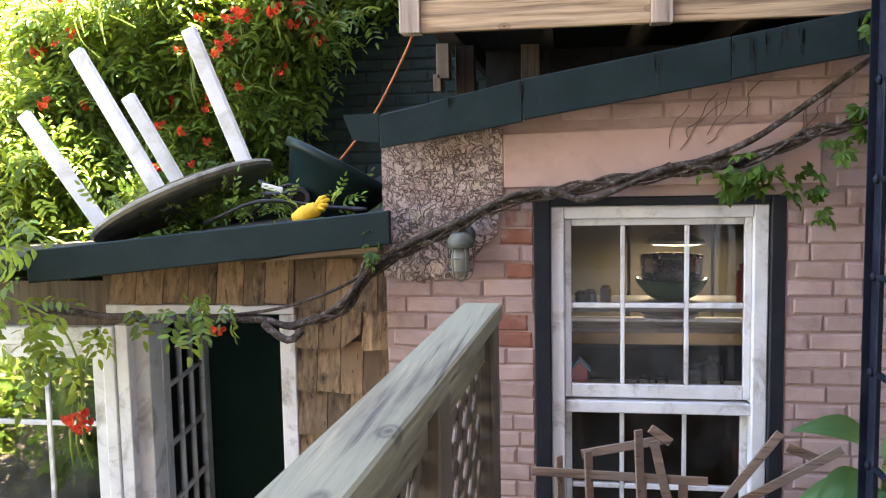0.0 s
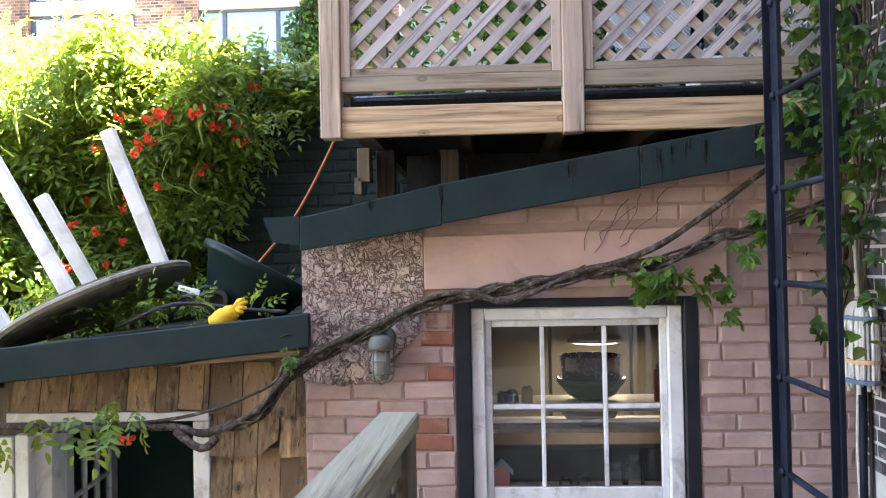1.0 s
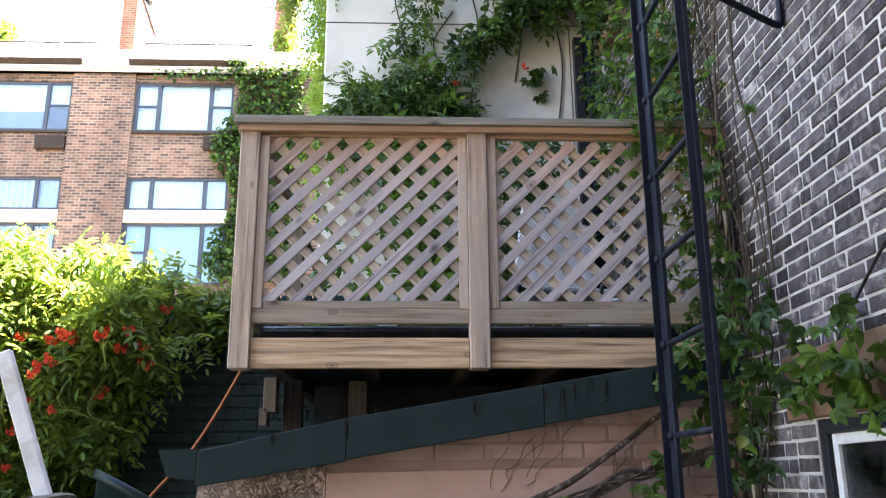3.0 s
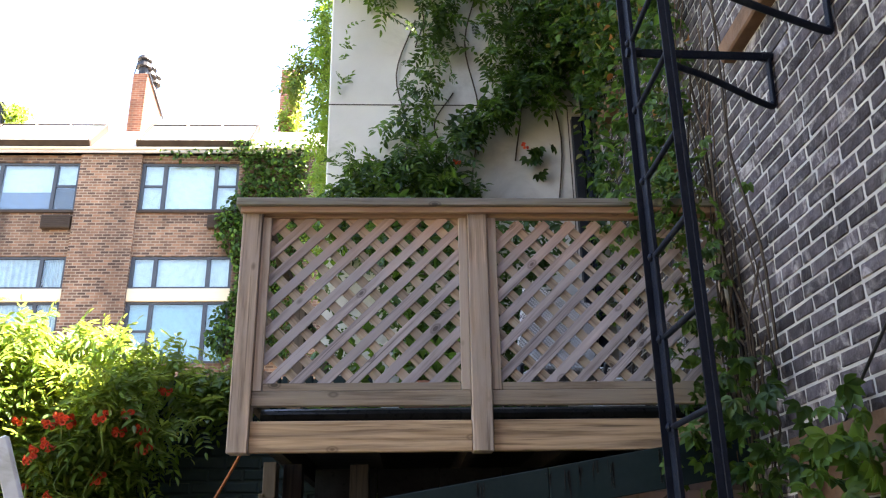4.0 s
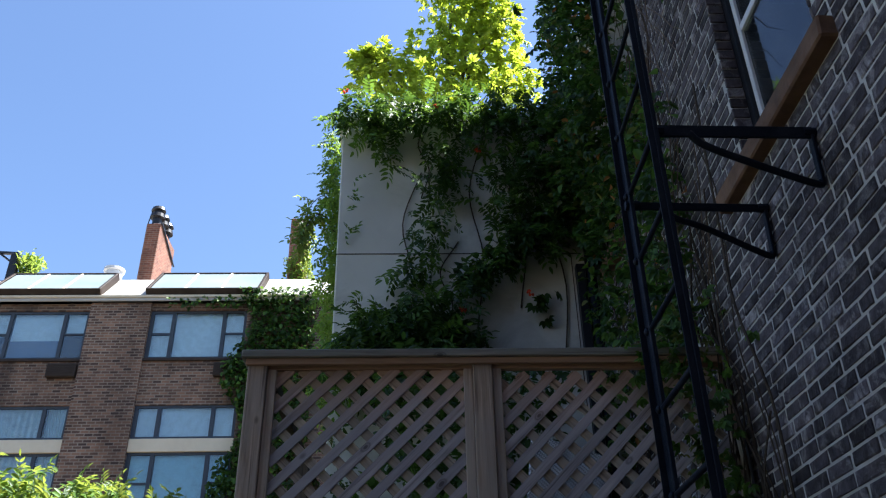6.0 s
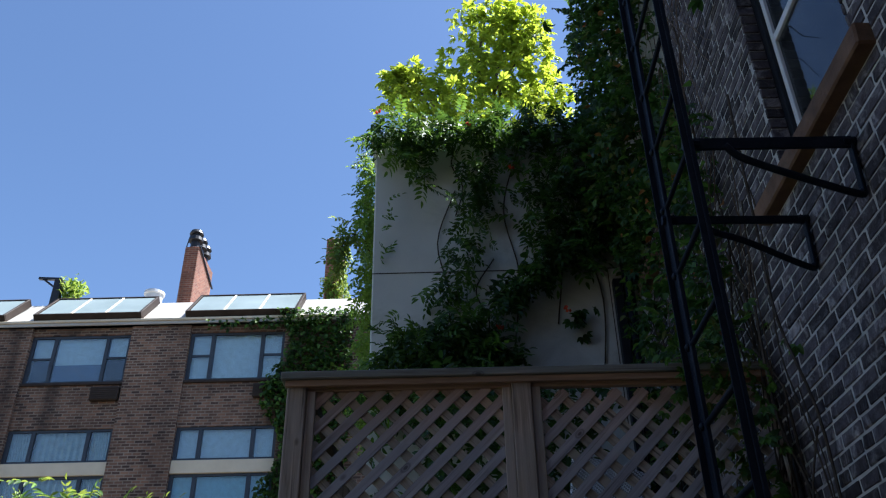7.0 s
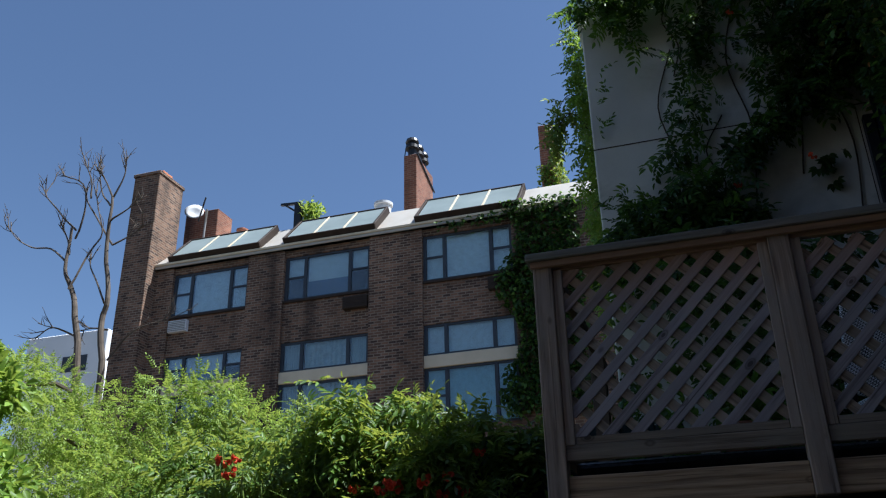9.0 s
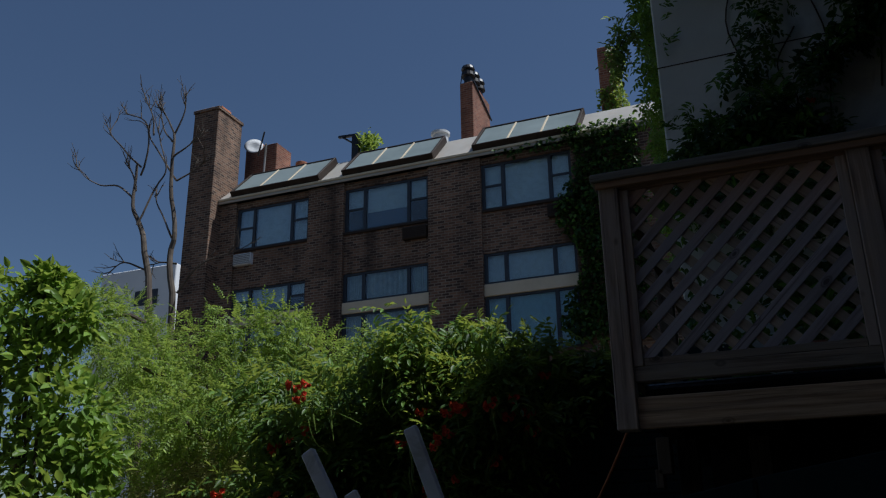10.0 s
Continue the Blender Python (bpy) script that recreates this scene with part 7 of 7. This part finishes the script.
for k in range(44):
    a = random.uniform(0, 2 * math.pi)
    r = random.uniform(0.3, 1) ** 0.5
    c, s = 0.06 * r * math.cos(a), 0.1 * r * math.sin(a)
    z1 = 2.16 + random.uniform(-0.02, 0.04)
    tube(bm, curve([(1.37, 3.42 + s * 0.4, 2.5 + random.uniform(-0.01, 0.02)), (1.37 + c * 0.8, 3.42 + s * 0.9, 2.47), (1.37 + c, 3.42 + s, 2.33), (1.37 + c * 0.9, 3.42 + s * 0.95, z1)], 4), 0.0075, 5)
tagged(part("mop_head", bm, M_MOP, mop, "tangled cotton strings", True), kind="stuff")
for z, mat in ((2.44, M_MOPBLUE), (2.27, M_MOPORANGE), (2.19, M_MOPBLUE)):
    part("stitching", lathe(bmesh.new(), [(0.105, -0.008), (0.107, 0.008)], (1.37, 3.42, z), Matrix.Diagonal((0.62, 1, 1)), 24), mat, mop)
part("handle", tube(bmesh.new(), [(1.385, 3.45, 2.2), (1.39, 3.5, 1.3)], [0.017, 0.012], 10), M_IRON, mop, "dark blue handle", True)
for k, (dy, r, mat) in enumerate(((0.08, 0.012, M_CABLE), (0.11, 0.009, M_CABLE), (0.14, 0.008, M_BLACK), (0.055, 0.006, M_MOP))):
    c = thing("wall_cable", (1.4, WALL_Y - dy, 1.0), "tan electric cable clipped in the wall corner" if mat is M_CABLE else "thin cable clipped in the wall corner", "cable", "corner cables")
    pts = [(1.405 + random.uniform(-0.012, 0.012), WALL_Y - dy + random.uniform(-0.012, 0.012), 0.2 + 0.42 * i) for i in range(10)]
    part("cable", tube(bmesh.new(), curve(pts, 4), r, 7), mat, c, smooth=True)

rod = thing("wall_rod", (1.4, 2.6, 3.2), "thin black iron rod fixed to the brick wall", "rod")
part("rod", tube(bmesh.new(), curve([(1.42, 2.75, 3.2), (1.39, 2.55, 3.3), (1.37, 2.35, 3.4), (1.35, 2.1, 3.52)], 4), 0.006, 7), M_BLACK, rod, smooth=True)

# ---- kitchen behind the window ----
shelf = thing("kitchen_shelf", (0.3, 4.6, 1.9), "white kitchen shelves full of bowls", "shelf")
part("board", boxed(-0.6, 1.3, 4.4, 4.75, 1.9, 1.935, 0.003), M_WHITE, shelf)
part("board", boxed(-0.6, 1.3, 4.4, 4.75, 1.79, 1.815, 0.003), M_WHITE, shelf)
for x in (-0.45, 1.2):
    part("upright", boxed(x - 0.02, x + 0.02, 4.4, 4.75, 0.55, 1.93, 0.003), M_CREAM_DIM, shelf)


def bowl(name, at, r, h, mat, label):
    b = thing(name, at, label, "bowl")
    part("bowl", lathe(bmesh.new(), [(0.4 * r, 0), (0.75 * r, 0.3 * h), (0.97 * r, 0.8 * h), (r, h), (0.96 * r, h), (0.7 * r, 0.34 * h), (0.0, 0.08 * h)], at, sides=28), mat, b, smooth=True)


bowl("green_bowl", (0.43, 4.58, 1.936), 0.19, 0.12, M_GREENBOWL, "green enamel bowl on the shelf")
pan = thing("steel_pan", (0.43, 4.58, 2.02), "dull steel pan stacked in the green bowl", "pan")
part("pan", lathe(bmesh.new(), [(0.13, 0.0), (0.155, 0.02), (0.165, 0.15), (0.17, 0.155), (0.16, 0.155), (0.15, 0.03), (0.0, 0.02)], (0.43, 4.58, 2.02), sides=28), M_STEEL, pan, smooth=True)
bowl("white_bowl", (0.41, 4.5, 1.816), 0.15, 0.07, M_WHITEBOWL, "white china bowl on the lower shelf")
for x, r, h, mat, lab in ((0.0, 0.035, 0.07, M_STEEL, "small metal tin"), (0.08, 0.03, 0.09, M_CABLE, "tan spice jar"), (-0.05, 0.03, 0.06, M_BROWN, "dark jar"), (0.8, 0.05, 0.2, M_REDJAR, "red and black canister")):
    j = thing("jar", (x, 4.5, 1.936), lab + " on the shelf", "jar", "jars on the shelf")
    part("body", lathe(bmesh.new(), [(r, 0), (r, h * 0.8), (0.7 * r, 0.85 * h), (0.7 * r, h), (0, h)], (x, 4.5, 1.936), sides=16), mat, j)
light = thing("ceiling_lamp", (0.53, 5.2, 2.4), "warm glowing kitchen lamp", "lamp")
part("shade", lathe(bmesh.new(), [(0.17, -0.012), (0.165, 0.012), (0.09, 0.035), (0.02, 0.05), (0.0, 0.05)], (0.53, 5.2, 2.2)), M_WHITE, light)
part("bulb", lathe(bmesh.new(), [(0.15, -0.016), (0.15, -0.013), (0, -0.013)], (0.53, 5.2, 2.2)), M_GLOW, light, "glowing disc")
part("cord", tube(bmesh.new(), [(0.53, 5.2, 2.25), (0.53, 5.2, 2.7)], 0.006, 6), M_BLACK, light)
sillboard = thing("inner_sill", (0.25, 3.85, 1.6), "white inner window ledge", "ledge")
part("board", boxed(-0.2, 0.72, 3.745, 3.93, 1.64, 1.662, 0.003), M_WHITE, sillboard)
house = thing("toy_birdhouse", (-0.07, 3.8, 1.662), "small pink birdhouse ornament with a blue roof", "ornament")
part("body", prism(bmesh.new(), [(-0.105, 1.664), (-0.035, 1.664), (-0.035, 1.74), (-0.07, 1.775), (-0.105, 1.74)], "y", 3.77, 3.83), M_PINKHOUSE, house)
for s in (-1, 1):
    part("roof", bar(bmesh.new(), (-0.07, 3.8, 1.787), (-0.07 + s * 0.05, 3.8, 1.735), 0.075, 0.008), M_BLUEROOF, house)
for x, r, h in ((0.45, 0.04, 0.1), (0.53, 0.045, 0.13), (0.3, 0.03, 0.05), (0.22, 0.03, 0.04)):
    g = thing("glass_jar", (x, 3.84, 1.662), "clear glass jar on the window ledge", "jar", "glass jars")
    part("body", lathe(bmesh.new(), [(r, 0), (r, h * 0.75), (0.6 * r, 0.85 * h), (0.65 * r, h), (0.6 * r, h), (0.55 * r, 0.85 * h), (0.94 * r, 0.74 * h), (0.94 * r, 0.02)], (x, 3.84, 1.664), sides=18), M_GLASS, g)
# dark block added to stand in for the shade low in the room
counter = thing("kitchen_dark_block", (0.3, 4.9, 0.55), "dark block added below the shelves for the unlit lower room", "counter")
part("body", boxed(-0.8, 1.3, 4.8, 5.3, 0.55, 1.62, 0.004), M_BROWN, counter)
part("top", boxed(-0.82, 1.32, 4.78, 5.32, 1.621, 1.65, 0.004), M_BROWN, counter)
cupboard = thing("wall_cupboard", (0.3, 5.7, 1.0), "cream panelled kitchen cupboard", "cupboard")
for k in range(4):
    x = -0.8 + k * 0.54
    part("door", boxed(x + 0.01, x + 0.53, 5.62, 5.66, 0.6, 2.66, 0.004), M_CREAM_DIM, cupboard)
part("body", boxed(-0.82, 1.34, 5.67, 5.89, 0.56, 2.68), M_CREAM_DIM, cupboard)

# ---- shingles on the shed ----
def shingle(x0, x1, z0, z1, tilt=0.0, skew=0.0):
    b = bmesh.new()
    y = SHED_Y
    v = [(x0 + skew, y - 0.044, z0 + random.uniform(-0.012, 0.012)), (x1 + skew, y - 0.044, z0 + random.uniform(-0.004, 0.004) + tilt), (x1, y + 0.006, z1), (x0, y + 0.006, z1)]
    lo = [b.verts.new(p) for p in v]
    hi = [b.verts.new((p[0], p[1] + 0.01, p[2])) for p in v]
    for i in range(4):
        b.faces.new((lo[i], lo[(i + 1) % 4], hi[(i + 1) % 4], hi[i]))
    b.faces.new(lo[::-1])
    b.faces.new(hi)
    bmesh.ops.recalc_face_normals(b, faces=b.faces[:])
    ob = part("shingle", b, M_SHINGLE, wall_shed)
    return ob


for r, z in enumerate((2.02, 1.84, 1.63, 1.43, 1.22, 1.01)):
    x = -1.38 + random.uniform(-0.02, 0)
    if r == 0:
        xs = -2.3
        while xs < -1.39:
            wd = random.uniform(0.07, 0.15)
            shingle(xs, min(xs + wd - 0.004, -1.386), 2.045, 2.27)
            xs += wd
        x = -1.38
    while x < -0.95:
        wd = random.uniform(0.07, 0.16)
        e = min(x + wd - 0.004, -0.935)
        if e - x > 0.02:
            odd = r == 1 and -1.25 < x < -1.1
            shingle(max(x, -1.38), e, z, z + 0.235, 0.07 if odd else 0.0)
        x += wd

# ---- bricks ----
def in_window(a, b, z):
    return b > WX0 and a < WX1 and WZ0 < z < 2.57


def pink_keep(a, b, z):
    if in_window(a, b, z) or z > roof_top((a + b) / 2) - 0.2:
        return False
    if z > 2.57 and -0.4 < (a + b) / 2 < 0.92:
        return False
    return not ((a + b) / 2 < -0.45 and z > 2.24)


PINKS = [brick_data("brick", 0.2, 0.068, 0.009, 0.008, 0.0045, s, M_PINK) for s in range(7)]
REDS = [brick_data("brick", 0.2, 0.066, 0.008, 0.007, 0.005, s, M_REDBRICK) for s in range(5)]
for u0, u1 in ((-0.92, WX0), (WX1, SIDE_X)):
    for u, z, long in lay_bricks(u0, u1, 1.05, 3.1, keep=pink_keep, joint=0.008, vary=0.14):
        bare_ = u0 < 0 and u > -0.45 and random.random() < 0.62 and z > 1.8
        me = random.choice(REDS if bare_ else PINKS)
        turn_ = pose(u, WALL_Y, z, random.uniform(-1, 1), random.uniform(-0.8, 0.8), random.uniform(-0.8, 0.8))
        put_brick("brick", me, turn_, wall_front, long, 0.2)

# dark side wall: the nearest bricks one by one, the rest joined
DARKS = [brick_data("brick", 0.2, 0.0475, 0.005, 0.003, 0.0042, s, M_DARKBRICK) for s in range(8)]


def trimmed(bricks):
    """Cuts the bricks back at the openings, the lintel and the sill."""
    holes = ((2.05, 2.97, 1.17, 2.97), (2.1, 2.9, 4.99, 6.9), (1.9, 3.16, 2.965, 3.235), (2.0, 3.14, 4.875, 5.035))
    for u, z, long in bricks:
        spans = [(u - long / 2, u + long / 2)]
        for y0, y1, z0, z1 in holes:
            if z0 < z < z1:
                spans = [s for a, b in spans for s in ((a, min(b, -y1 - 0.004)), (max(a, -y0 + 0.004), b)) if s[1] - s[0] > 0.03]
        for a, b in spans:
            yield (a + b) / 2, z, b - a


SIDE_TURN = pose(0, 0, 0, 0, 0, -90)
rest = []
for u, z, long in trimmed(lay_bricks(-6.6, -0.6, 1.8, 7.5, 0.19, 0.0605, None, 0.016, 0.16)):
    y = -u
    if 1.8 < y < 3.3 and 2.75 < z < 4.9:
        m = Matrix.Translation((SIDE_X, y, z)) @ SIDE_TURN @ pose(0, 0, 0, random.uniform(-1, 1), random.uniform(-0.5, 0.5), random.uniform(-0.6, 0.6))
        put_brick("brick", random.choice(DARKS), m, wall_side, long, 0.2)
    else:
        rest.append(((SIDE_X if y < 3.95 else SIDE_X2, y, z), long))
joined_bricks("brick_field", rest, SIDE_TURN, M_DARKBRICK_REST, wall_side, height=0.0475, depth=0.005, chamfer=0.003)
